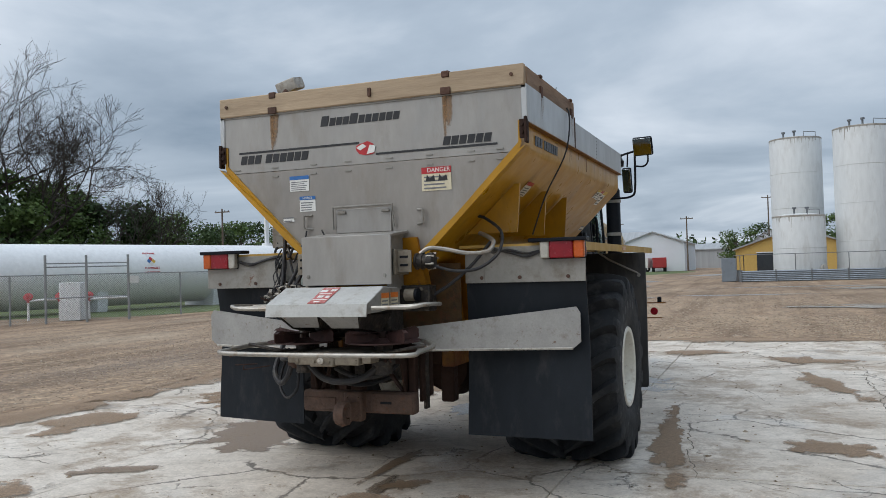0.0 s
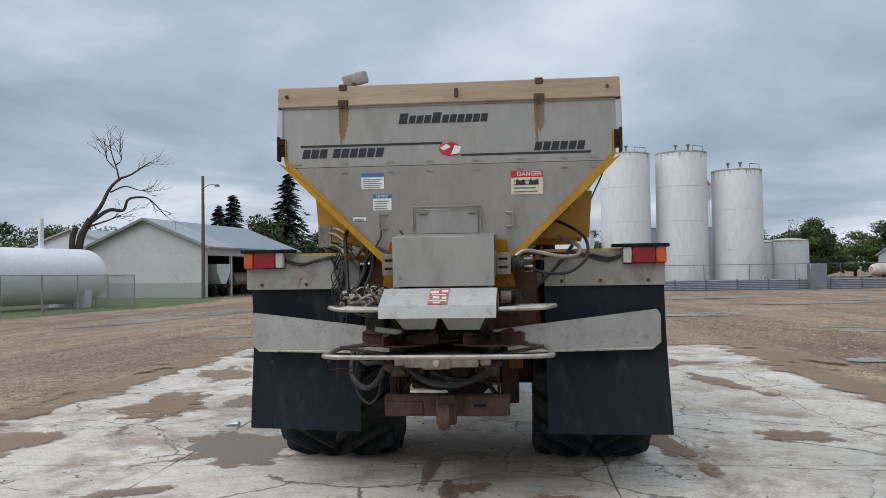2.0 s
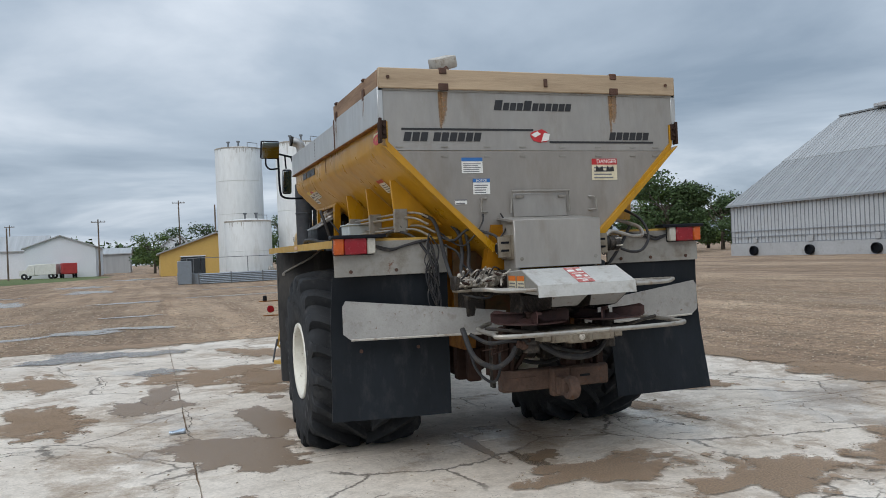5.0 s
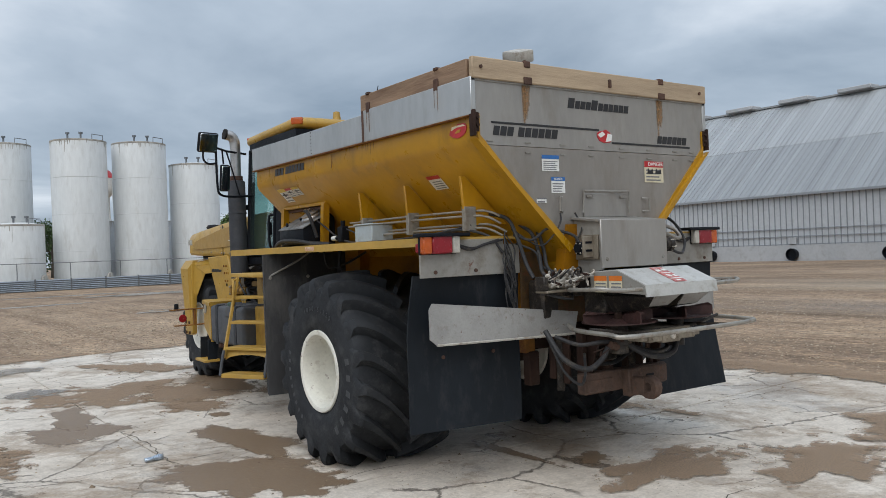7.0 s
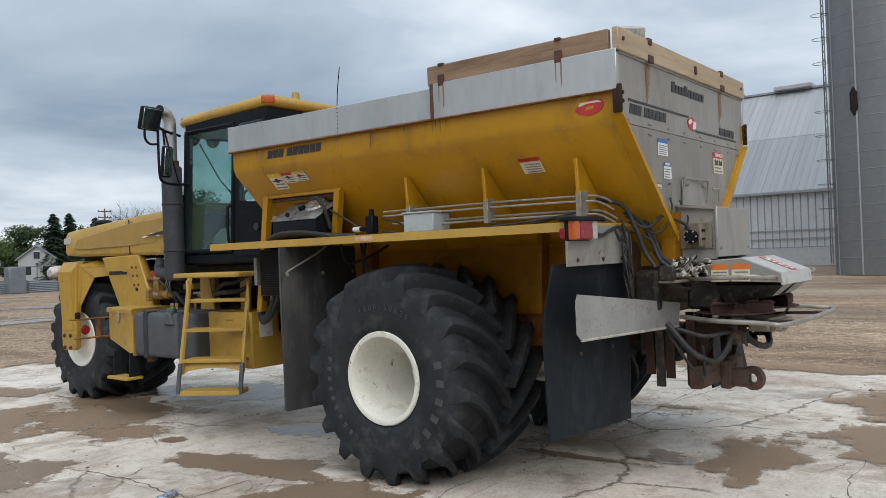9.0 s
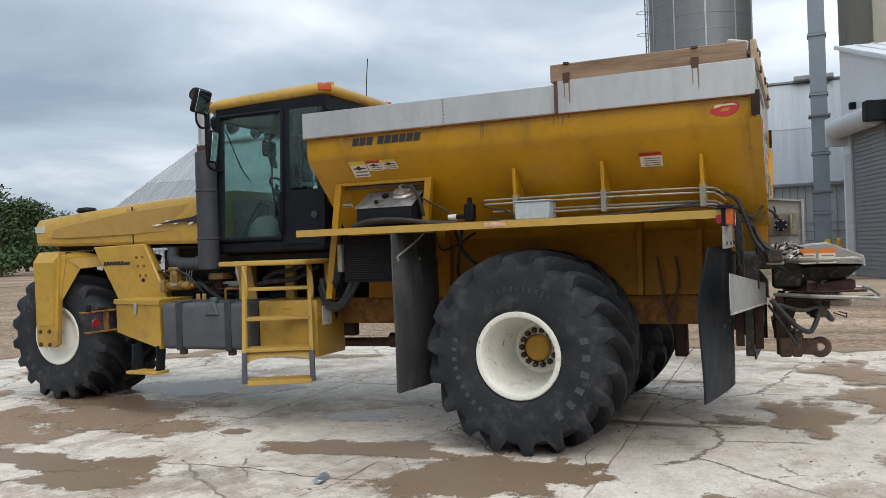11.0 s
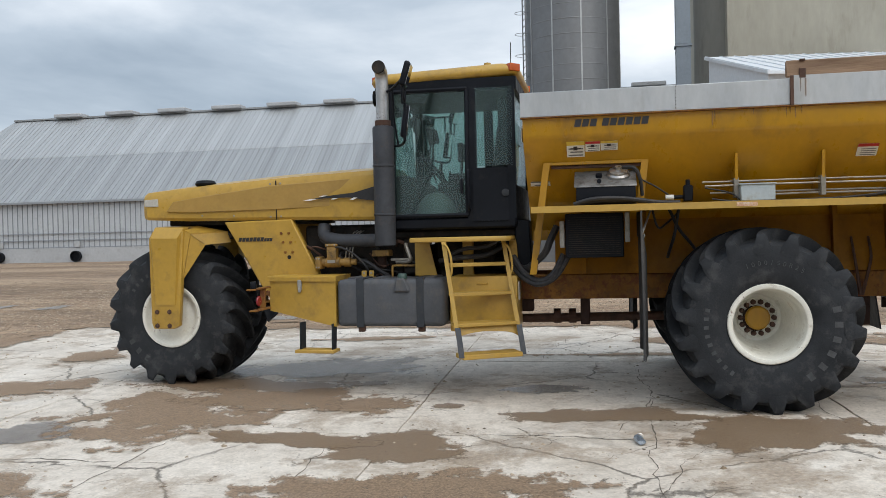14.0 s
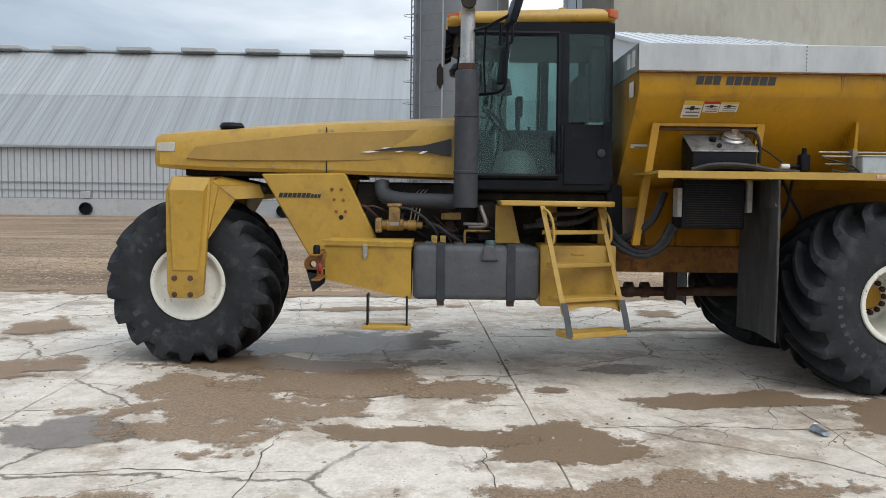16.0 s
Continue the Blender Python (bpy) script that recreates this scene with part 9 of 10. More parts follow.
# transfer pipes and cabinet before the tank
pump = thing("transfer_station", (-22.9, 17.6, 0), "white transfer cabinet with red valves and pipes", "pump station")
bm = bmesh.new()
box(bm, -0.38, 0.38, -0.38, 0.38, 0, 1.45, 0.02, pose(0.55, -0.25, 0, 0, 0, 30))
part("cabinet", bm, PROPWHITE, pump)
for k, (x, y) in enumerate(((-0.6, 0.2), (0.5, 0.6), (-1.6, -0.4))):
    bm = bmesh.new()
    tube(bm, [(x, y, 0.0), (x, y, 0.75), (x + 0.5, y + 0.4, 0.8), (x + 1.1, y + 0.9, 0.8)], 0.05, 8, False)
    pi = part("pipe", bm, PROPWHITE, pump)
    bm = bmesh.new()
    lathe(bm, [(0.02, -0.03), (0.16, -0.02), (0.18, 0), (0.16, 0.02), (0.02, 0.03)], 12, pose(x, y, 0.92, 60, 10, 30))
    cyl(bm, (x, y, 0.7), (x, y, 0.95), 0.07, seg=8)
    part("valve_wheel", bm, VALVERED, pi)

# chain-link fence
WIRE = bpy.data.materials.new("chain_link")
WIRE.use_nodes = True
wnn, wll = WIRE.node_tree.nodes, WIRE.node_tree.links
wb_, wt_, wm_ = wnn["Principled BSDF"], wnn.new("ShaderNodeBsdfTransparent"), wnn.new("ShaderNodeMixShader")
wb_.inputs["Base Color"].default_value, wb_.inputs["Metallic"].default_value, wb_.inputs["Roughness"].default_value = (0.33, 0.34, 0.34, 1), 0.5, 0.5
wtc, wmp = wnn.new("ShaderNodeTexCoord"), wnn.new("ShaderNodeMapping")
wmp.inputs["Rotation"].default_value = (0, radians(45), 0)
wll.new(wtc.outputs["Object"], wmp.inputs[0])
wsep = wnn.new("ShaderNodeSeparateXYZ")
wll.new(wmp.outputs[0], wsep.inputs[0])
wmax = wnn.new("ShaderNodeMath")
wmax.operation = "MAXIMUM"
for i, ax in enumerate((0, 2)):
    a, b = wnn.new("ShaderNodeMath"), wnn.new("ShaderNodeMath")
    a.operation, b.operation = "PINGPONG", "LESS_THAN"
    a.inputs[1].default_value, b.inputs[1].default_value = 0.03, 0.0042
    wll.new(wsep.outputs[ax], a.inputs[0])
    wll.new(a.outputs[0], b.inputs[0])
    wll.new(b.outputs[0], wmax.inputs[i])
wll.new(wmax.outputs[0], wm_.inputs[0])
wll.new(wt_.outputs[0], wm_.inputs[1])
wll.new(wb_.outputs[0], wm_.inputs[2])
wll.new(wm_.outputs[0], wnn["Material Output"].inputs[0])

fence = thing("chain_link_fence", (0, 0, 0), "galvanised chain-link fence before the propane tank", "fence")
corners = [(-27.5, 6.0), (-22.2, 14.4), (-20.2, 18.0), (-20.5, 36.0), (-29.5, 40.5)]
for (x0, y0), (x1, y1) in zip(corners, corners[1:]):
    L = math.hypot(x1 - x0, y1 - y0)
    n = max(1, round(L / 3.0))
    rz = math.degrees(math.atan2(y1 - y0, x1 - x0))
    for k in range(n):
        bm = bmesh.new()
        cyl(bm, (0, 0, 0), (0, 0, 1.78), 0.035, seg=8)
        part("post", bm, GALV, fence).matrix_basis = pose(x0 + (x1 - x0) * k / n, y0 + (y1 - y0) * k / n, -0.02)
    bm = bmesh.new()
    cyl(bm, (0, 0, 1.74), (L, 0, 1.74), 0.022, seg=6)
    part("top_rail", bm, GALV, fence).matrix_basis = pose(x0, y0, 0, 0, 0, rz)
    bm = bmesh.new()
    bm.faces.new([bm.verts.new(p) for p in ((0, 0, 0.03), (L, 0, 0.03), (L, 0, 1.74), (0, 0, 1.74))])
    part("mesh_panel", bm, WIRE, fence, "fine chain-link mesh").matrix_basis = pose(x0, y0, 0, 0, 0, rz)
gatef = thing("fence_gate", (0, 0, 0), "taller galvanised gate frame in the fence", "gate")
for x, y in ((-21.55, 15.2), (-20.85, 16.4), (-20.1, 17.7)):
    bm = bmesh.new()
    cyl(bm, (x + 0.15, y, 0), (x + 0.15, y, 2.45), 0.045, seg=8)
    part("gate_post", bm, GALV, gatef)
for z in (2.15, 2.02, 0.9):
    bm = bmesh.new()
    cyl(bm, (-21.4, 15.2, z), (-19.95, 17.7, z), 0.025, seg=6)
    part("gate_rail", bm, GALV, gatef)
bm = bmesh.new()
box(bm, -0.18, 0.18, -0.01, 0.01, -0.13, 0.13, 0, pose(-19.85, 17.9, 1.5, 0, 0, 60))
part("gate_sign", bm, DWHITE, gatef, "small white sign")

SHEDWALL = mat("pale_shed_siding", (0.55, 0.57, 0.56), 0.6, 0.1, var=0.05, scale=0.4, dirt=(0.3, 0.3, 0.28), amount=0.25, bump=0)
SHEDROOF = mat("blue_grey_shed_roof", (0.27, 0.30, 0.33), 0.45, 0.3, var=0.06, scale=0.4, bump=0)
# near-black inner walls: the shade inside the bays is put into their colour
SHEDDARK = mat("shaded_shed_inside", (0.05, 0.05, 0.048), 0.9, var=0.2, scale=1, bump=0)
OLDWOOD = mat("weathered_pole_wood", (0.13, 0.10, 0.075), 0.9, var=0.2, scale=2, bump=0.3, stretch=(4, 4, 0.3))
shed = thing("machine_shed", (-23.9, 51.8, 0), "open-fronted pale metal machine shed with a blue-grey roof", "shed", rz=-8.2)
G0 = 2.3
WAINSCOT = mat("grey_green_wainscot", (0.36, 0.38, 0.36), 0.6, var=0.06, scale=0.5, bump=0)
for y in (G0, 19.0):
    bm = bmesh.new()
    prism(bm, [(-10.4, 0), (-10.4, 4.0), (-5.2, 6.15), (0, 4.0), (0, 0)], "y", y, y + 0.15)
    gw = part("gable_wall", bm, SHEDWALL, shed)
    bm = bmesh.new()
    box(bm, -10.38, -0.02, y - 0.03, y - 0.002, 0, 1.15)
    part("wainscot", bm, WAINSCOT, gw, "darker lower wall panel")
bm = bmesh.new()
box(bm, -10.4, -10.25, G0 + 0.15, 19.0, 0, 4.0)
part("back_wall", bm, SHEDDARK, shed)
bm = bmesh.new()
box(bm, -0.15, 0.0, G0 + 0.15, 19.0, 3.25, 4.0)
part("front_lintel", bm, SHEDWALL, shed, "pale board over the open bays")
for s in (-1, 1):
    x1 = -5.2 + s * 5.75
    for y0, y1, mt in ((G0 - 0.4, 6.2, ROOFPALE), (6.205, 19.5, SHEDROOF if s > 0 else ROOFPALE)):
        bm = bmesh.new()
        prism(bm, [(-5.2, 6.17), (x1, 3.80), (x1, 3.92), (-5.2, 6.29)], "y", y0, y1)
        part("roof", bm, mt, shed)
for s in (-1, 1):
    bm = bmesh.new()
    x1 = -5.2 + s * 5.75
    prism(bm, [(-5.2, 6.30), (x1, 3.93), (x1, 3.70), (-5.2, 6.08)], "y", G0 - 0.43, G0 - 0.405)
    part("verge_trim", bm, SHEDROOF, shed, "dark verge trim")
for y in (G0 + 0.25, 6.5, 10.8, 14.8, 18.8):
    bm = bmesh.new()
    box(bm, -0.2, 0.0, y - 0.1, y + 0.1, 0, 3.25)
    part("front_post", bm, SHEDWALL, shed, "pale wooden post")
bm = bmesh.new()
box(bm, -10.2, -0.2, 14.9, 15.0, 0, 4.2)
part("partition", bm, SHEDDARK, shed)
bm = bmesh.new()
box(bm, -9.0, -0.22, 15.05, 18.9, 0, 0.02)
part("bay_floor", bm, FOOTING, shed)


NURSE = mat("rusty_white_tank", (0.55, 0.50, 0.47), 0.5, var=0.15, scale=1.2, dirt=(0.36, 0.24, 0.18), amount=0.6, rust=0.25, bump=0.05)


def nurse_trailer(x, y, rz, label):
    t = thing("nurse_trailer", (x, y, 0), label, "tank trailer", rz=rz)
    bm = bmesh.new()
    lathe(bm, [(0, -1.9), (0.35, -1.85), (0.55, -1.6), (0.6, -1.2), (0.6, 1.2), (0.55, 1.6), (0.35, 1.85), (0, 1.9)], 24, pose(0, 0, 1.35, 0, 90, 0))
    part("tank", bm, NURSE, t)
    bm = bmesh.new()
    box(bm, -1.7, 2.6, -0.45, 0.45, 0.55, 0.7, 0.01)
    part("chassis", bm, VALVERED, t)
    for wx in (-1.5, 1.5):
        for wy in (-0.75, 0.75):
            bm = bmesh.new()
            lathe(bm, [(0.16, -0.12), (0.36, -0.13), (0.40, -0.08), (0.40, 0.08), (0.36, 0.13), (0.16, 0.12)], 20, pose(wx, wy, 0.40, 90, 0, 0), True)
            part("wheel", bm, RUBBER, t)
    for sx in (-0.9, 0.9):
        bm = bmesh.new()
        box(bm, sx - 0.08, sx + 0.08, -0.5, 0.5, 0.65, 0.95, 0.01)
        part("cradle", bm, ENGDARK, t)
    return t


nurse_trailer(33.9, 70.5, 8, "white pressure tank on a four-wheel trailer in the yard")
nurse_trailer(-26.2, 60.5, 82, "white tank trailer parked inside the shed")
nurse_trailer(-25.0, 66.5, 82, "white tank trailer parked inside the shed")


def hopper_wagon(x, y, rz):
    t = thing("parked_spreader", (x, y, 0), "old white spreader box parked inside the shed", "spreader", rz=rz)
    bm = bmesh.new()
    prism(bm, [(-0.9, 2.6), (-0.9, 2.0), (-0.3, 1.0), (0.3, 1.0), (0.9, 2.0), (0.9, 2.6)], "y", -1.5, 1.5)
    part("box", bm, WHITE, t)
    bm = bmesh.new()
    box(bm, -0.5, 0.5, -1.8, 2.0, 0.7, 0.98, 0.02)
    part("chassis", bm, ENGDARK, t)
    for wx in (-0.8, 0.8):
        for wy in (-0.9, 1.3):
            bm = bmesh.new()
            lathe(bm, [(0.2, -0.15), (0.48, -0.16), (0.52, -0.1), (0.52, 0.1), (0.48, 0.16), (0.2, 0.15)], 20, pose(wx, wy, 0.52, 0, 90, 0), True)
            part("wheel", bm, RUBBER, t)


hopper_wagon(-24.6, 57.3, 75)


def utility_pole(x, y, h, arms=1, lamp=False, label="weathered wooden utility pole"):
    t = thing("utility_pole", (x, y, 0), label, "utility pole", "poles round the yard")
    bm = bmesh.new()
    cyl(bm, (0, 0, -0.05), (0, 0, h), 0.15, 0.10, 10)
    part("shaft", bm, OLDWOOD, t)
    for k in range(arms):
        bm = bmesh.new()
        box(bm, -1.1, 1.1, -0.06, 0.06, h - 0.5 - 0.9 * k, h - 0.36 - 0.9 * k)
        arm = part("cross_arm", bm, OLDWOOD, t)
        for sx in (-0.95, 0.95, 0.4):
            bm = bmesh.new()
            cyl(bm, (sx, 0, h - 0.36 - 0.9 * k), (sx, 0, h - 0.2 - 0.9 * k), 0.05, seg=8)
            part("insulator", bm, ENGDARK, arm)
    if lamp:
        bm = bmesh.new()
        tube(bm, [(0, 0, h - 0.9), (0.6, -0.1, h - 0.65), (1.1, -0.2, h - 0.7)], 0.03, 6)
        la = part("lamp_arm", bm, GALV, t)
        bm = bmesh.new()
        lathe(bm, [(0.0, 0.12), (0.12, 0.10), (0.2, 0.0), (0.17, -0.06), (0, -0.06)], 14, pose(1.15, -0.2, h - 0.76))
        part("lamp_head", bm, DARKSTEEL, la)
    return t


utility_pole(-22.6, 51.2, 9.0, 0, True, "tall wooden yard pole with a lamp on an arm")
for x, y, h, n in ((-29.6, 139.5, 9.2, 0), (-24.0, 139, 8.3, 0), (-10.6, 140, 9.4, 1), (-33, 205, 12, 1), (2.5, 150, 13, 1), (6.5, 118, 10, 0), (62.1, 111.8, 10.6, 2), (-62, 80, 10, 1)):
    utility_pole(x, y, h, n)

# ---- far buildings ----
BARNYEL = mat("yellow_barn_siding", (0.50, 0.33, 0.09), 0.6, var=0.06, scale=0.3, bump=0)
HOUSEBROWN = mat("brown_house_siding", (0.22, 0.13, 0.09), 0.7, var=0.1, scale=0.6, bump=0)
HOUSEGREY = mat("grey_house_siding", (0.35, 0.38, 0.38), 0.7, var=0.06, scale=0.6, bump=0)
PANE = mat("dark_window_pane", (0.03, 0.035, 0.04), 0.1, var=0.1, bump=0)


def gable_building(name, x, y, w, d, eave, ridge, wall, roofm, label, category, rz=0, openings=()):
    """A gabled building: its gable faces -y before turning; openings are (u, z0, width, height) on that face."""
    t = thing(name, (x, y, 0), label, category, rz=rz)
    bm = bmesh.new()
    prism(bm, [(-w / 2, 0), (-w / 2, eave), (0, ridge), (w / 2, eave), (w / 2, 0)], "y", 0, d)
    part("wall", bm, wall, t)
    for s in (-1, 1):
        bm = bmesh.new()
        e = s * (w / 2 + 0.4)
        k = (ridge - eave) / (w / 2)
        prism(bm, [(0, ridge + 0.02), (e, eave - 0.4 * k + 0.02), (e, eave - 0.4 * k + 0.2), (0, ridge + 0.2)], "y", -0.4, d + 0.4)
        part("roof", bm, roofm, t)
    for u, z0, ww, hh in openings:
        bm = bmesh.new()
        box(bm, u - ww / 2, u + ww / 2, -0.06, 0.05, z0, z0 + hh)
        op = part("door" if z0 < 0.1 else "window", bm, PANE, t)
        bm = bmesh.new()
        box(bm, u - ww / 2 - 0.1, u + ww / 2 + 0.1, -0.09, -0.02, z0 + hh, z0 + hh + 0.12)
        part("lintel", bm, SHOPWHITE, op)
    return t


gable_building("barn", 5.5, 104, 14, 20, 2.9, 5.3, BARNYEL, ROOFMETAL, "long yellow metal barn with a grey roof", "barn", 0, ((-3, 0, 3, 2.4),))
gable_building("farm_building", -16.6, 141.7, 10.7, 22, 5.0, 6.9, SHOPWHITE, ROOFPALE, "white gabled metal building far across the yard", "building")
gable_building("farm_building", -21.5, 172, 12, 16, 5.2, 8.0, SHOPWHITE, ROOFPALE, "low white building far down the drive", "building", 90, ((4, 0, 3, 2.6), (-3, 1, 1.5, 1.2)))
gable_building("farm_building", -48, 225, 16, 22, 5.0, 8.0, SHOPWHITE, ROOFPALE, "large white building far down the drive", "building")
gable_building("house", -26.0, 123, 6, 7, 2.8, 4.8, HOUSEBROWN, ROOFMETAL, "small brown house far down the drive", "house", 90, ((0, 0.9, 1.4, 1.2), (3, 0.9, 1, 1.2)))
gable_building("house", 2.5, 165, 7, 9, 4.8, 7.5, SHOPWHITE, ROOFMETAL, "white two-storey house far off", "house", 0, ((-1.5, 1, 1, 1.4), (1.5, 1, 1, 1.4), (0, 4.3, 1, 1.3)))
gable_building("farm_building", -7, 200, 22, 12, 4.2, 5.6, ROOFPALE, ROOFPALE, "low pale building far off", "building", 90, ((2, 0, 3, 2.5),))
gable_building("house", 59.9, 128.5, 5.6, 8, 3.6, 5.6, HOUSEGREY, SHEDROOF, "grey gabled house among trees", "house", -40, ((-1.4, 1, 1.0, 1.3), (1.4, 1, 1.0, 1.3), (0, 3.6, 0.9, 1.1)))
gable_building("house", 128, 190, 12, 9, 3.2, 6.5, HOUSEGREY, SHEDROOF, "low grey house among trees", "house", 60, ((-2, 1, 1.2, 1.2), (2, 1, 1.2, 1.2)))
gable_building("farm_building", -49, 80, 13, 16, 4.8, 7.0, SHOPWHITE, ROOFPALE, "white building behind the machine shed", "building", -8)


def road_truck(x, y, rz, body, label):
    t = thing("parked_truck", (x, y, 0), label, "truck", rz=rz)
    bm = bmesh.new()
    prism(bm, [(-2.6, 0.7), (-2.6, 2.4), (0.6, 2.4), (0.6, 0.7)], "y", -1.1, 1.1, 0.05)
    part("box", bm, body, t)
    bm = bmesh.new()
    prism(bm, [(0.65, 0.6), (0.65, 2.3), (1.5, 2.3), (1.9, 1.6), (2.9, 1.45), (2.95, 0.6)], "y", -1.0, 1.0, 0.06)
    cabp = part("cab", bm, body, t)
    bm = bmesh.new()
    box(bm, 1.0, 1.5, -1.02, -0.99, 1.6, 2.15)
    part("cab_window", bm, PANE, cabp)
    for wx in (-1.8, 2.2):
        for wy in (-0.95, 0.95):
            bm = bmesh.new()
            lathe(bm, [(0.2, -0.14), (0.44, -0.14), (0.48, -0.08), (0.48, 0.08), (0.44, 0.14), (0.2, 0.14)], 18, pose(wx, wy, 0.48, 90, 0, 0), True)
            part("wheel", bm, RUBBER, t)


road_truck(-15.2, 138, 100, VALVERED, "old red truck parked far across the yard")
road_truck(-19.2, 138, 170, WHITE, "white pickup truck parked far across the yard")
skip = thing("waste_container", (65.2, 98.5, 0), "long red open waste container", "container", rz=-32)
bm = bmesh.new()
prism(bm, [(-3.7, 0.15), (-3.85, 2.2), (3.85, 2.2), (3.7, 0.15)], "y", -1.2, 1.2, 0.03)
part("bin", bm, VALVERED, skip)
for k in range(9):
    bm = bmesh.new()
    box(bm, -3.4 + 0.85 * k - 0.06, -3.4 + 0.85 * k + 0.06, -1.3, -1.2, 0.2, 2.15)
    part("rib", bm, VALVERED, skip)
camper = thing("camper_trailer", (69.2, 113.4, 0), "white camper trailer parked by the trees", "trailer", rz=-31)
bm = bmesh.new()
prism(bm, [(-4, 0.6), (-4.1, 3.0), (3.6, 3.0), (4.4, 1.8), (4.0, 0.6)], "y", -1.2, 1.2, 0.1)
part("body", bm, WHITE, camper)
for x in (-2.5, 0.5, 2.2):
    bm = bmesh.new()
    box(bm, x - 0.5, x + 0.5, -1.23, -1.19, 1.7, 2.4)
    part("window", bm, PANE, camper)
for x in (-0.5, 0.5):
    bm = bmesh.new()
    lathe(bm, [(0.2, -0.1), (0.36, -0.1), (0.36, 0.1), (0.2, 0.1)], 16, pose(x, -1.0, 0.36, 90, 0, 0), True)
    part("wheel", bm, RUBBER, camper)
bm = bmesh.new()
rows = []
for r, z in ((5.2, -0.05), (4.0, 0.6), (2.6, 1.2), (1.2, 1.6), (0.4, 1.72)):
    rows.append([(37.4 + r * 0.75 * math.cos(a) * (1 + 0.1 * math.sin(3 * a + r)), 73.6 + r * 0.7 * math.sin(a), z + 0.08 * math.sin(5 * a)) for a in [2 * math.pi * k / 28 for k in range(28)]])
loft(bm, rows)
tagged(part("mound", bm, GRAVEL), "low heap of tan gravel in the yard", "mound")
# small red-and-grey shed by the dike
util = thing("control_cabinet", (22.8, 57.0, 0), "grey steel control box behind the railing", "cabinet")
bm = bmesh.new()
box(bm, -0.6, 0.6, -0.4, 0.4, 0.0, 1.9, 0.03)
part("body", bm, DIKE, util)
bm = bmesh.new()
box(bm, -0.5, 0.5, -0.43, -0.4, 0.15, 1.75, 0.01)
part("door", bm, DIKE, util)
cabn = thing("utility_shed", (-0.3, 57.8, 0), "small blue-grey steel gate box at the dike corner", "gate box")
bm = bmesh.new()
box(bm, -0.5, 0.5, -0.3, 0.3, 0, 1.75, 0.02)
part("body", bm, DIKE, cabn)
wt = thing("water_tower", (71, 322, 0), "white and red town water tower on thin legs", "water tower")
bm = bmesh.new()
lathe(bm, [(0, 26.5), (2.4, 27.2), (4.2, 29.0), (4.6, 31.0), (4.6, 34.5)], 32)
bowl = part("bowl", bm, WHITE, wt)
bm = bmesh.new()
lathe(bm, [(4.75, 34.4), (3.0, 37.2), (0.3, 38.6), (0, 38.8)], 32)
part("roof", bm, VALVERED, wt, "red conical roof")
for a in (0.8, 2.36, 3.93, 5.5):
    bm = bmesh.new()
    cyl(bm, (5.2 * math.cos(a), 5.2 * math.sin(a), 0), (4.2 * math.cos(a), 4.2 * math.sin(a), 30), 0.28, seg=8)
    part("leg", bm, WHITE, wt)
bm = bmesh.new()
cyl(bm, (0, 0, 0), (0, 0, 27), 0.7, seg=12)
part("riser", bm, WHITE, wt)
bm = bmesh.new()
lathe(bm, [(4.75, 0), (4.95, 0), (4.95, 0.25), (4.75, 0.25)], 24, pose(0, 0, 13), True)
part("brace_ring", bm, WHITE, wt)

# ---- trees ----
BARK = mat("grey_bark", (0.085, 0.07, 0.055), 0.95, var=0.3, scale=3, bump=0.6, bscale=14, stretch=(2, 2, 0.4))


def leaf_material(name, col, spread):
    m = bpy.data.materials.new(name)
    m.use_nodes = True
    n, l = m.node_tree.nodes, m.node_tree.links
    b = n["Principled BSDF"]
    geo, r = n.new("ShaderNodeNewGeometry"), n.new("ShaderNodeValToRGB")
    r.color_ramp.elements[0].color = (*[c * (1 - spread) for c in col], 1)
    r.color_ramp.elements[1].color = (*[c * (1 + spread) for c in col], 1)
    l.new(geo.outputs["Random Per Island"], r.inputs[0])
    l.new(r.outputs[0], b.inputs["Base Color"])
    b.inputs["Roughness"].default_value = 0.7
    b.inputs["Specular IOR Level"].default_value = 0.25
    return m


LEAF = leaf_material("summer_leaves", (0.075, 0.118, 0.032), 0.35)
LEAFDARK = leaf_material("dark_leaves", (0.045, 0.075, 0.026), 0.35)
NEEDLE = leaf_material("spruce_needles", (0.026, 0.043, 0.026), 0.4)


def crown(rnd, lobes, count, size):
    """Many small leaf clumps spread through overlapping lobes (centre, radius), thicker at the rim."""
    verts, faces = [], []
    for _ in range(count):
        c, r = lobes[rnd.randrange(len(lobes))]
        d = Vector((rnd.gauss(0, 1), rnd.gauss(0, 1), rnd.gauss(0, 1))).normalized()
        p = Vector(c) + Vector((d.x * r[0], d.y * r[0], d.z * r[1])) * rnd.uniform(0.55, 1.08)
        s = size * rnd.uniform(0.5, 1.3)
        a = Vector((rnd.gauss(0, 1), rnd.gauss(0, 1), rnd.gauss(0, 0.7))).normalized()
        b = a.cross(d + Vector((0.01, 0.02, 0.3))).normalized()
        i = len(verts)
        verts += [p + a * s, p + b * s * 0.7 + d * s * 0.2, p - a * s * 0.9, p - b * s * 0.6 - d * s * 0.15]
        faces.append((i, i + 1, i + 2, i + 3))
    return verts, faces


def link_mesh(name, verts, faces, material, parent):
    me = bpy.data.meshes.new(name)
    me.from_pydata([tuple(v) for v in verts], [], faces)
    me.materials.append(material)
    ob = new(name, me)
    ob.parent = parent
    return ob


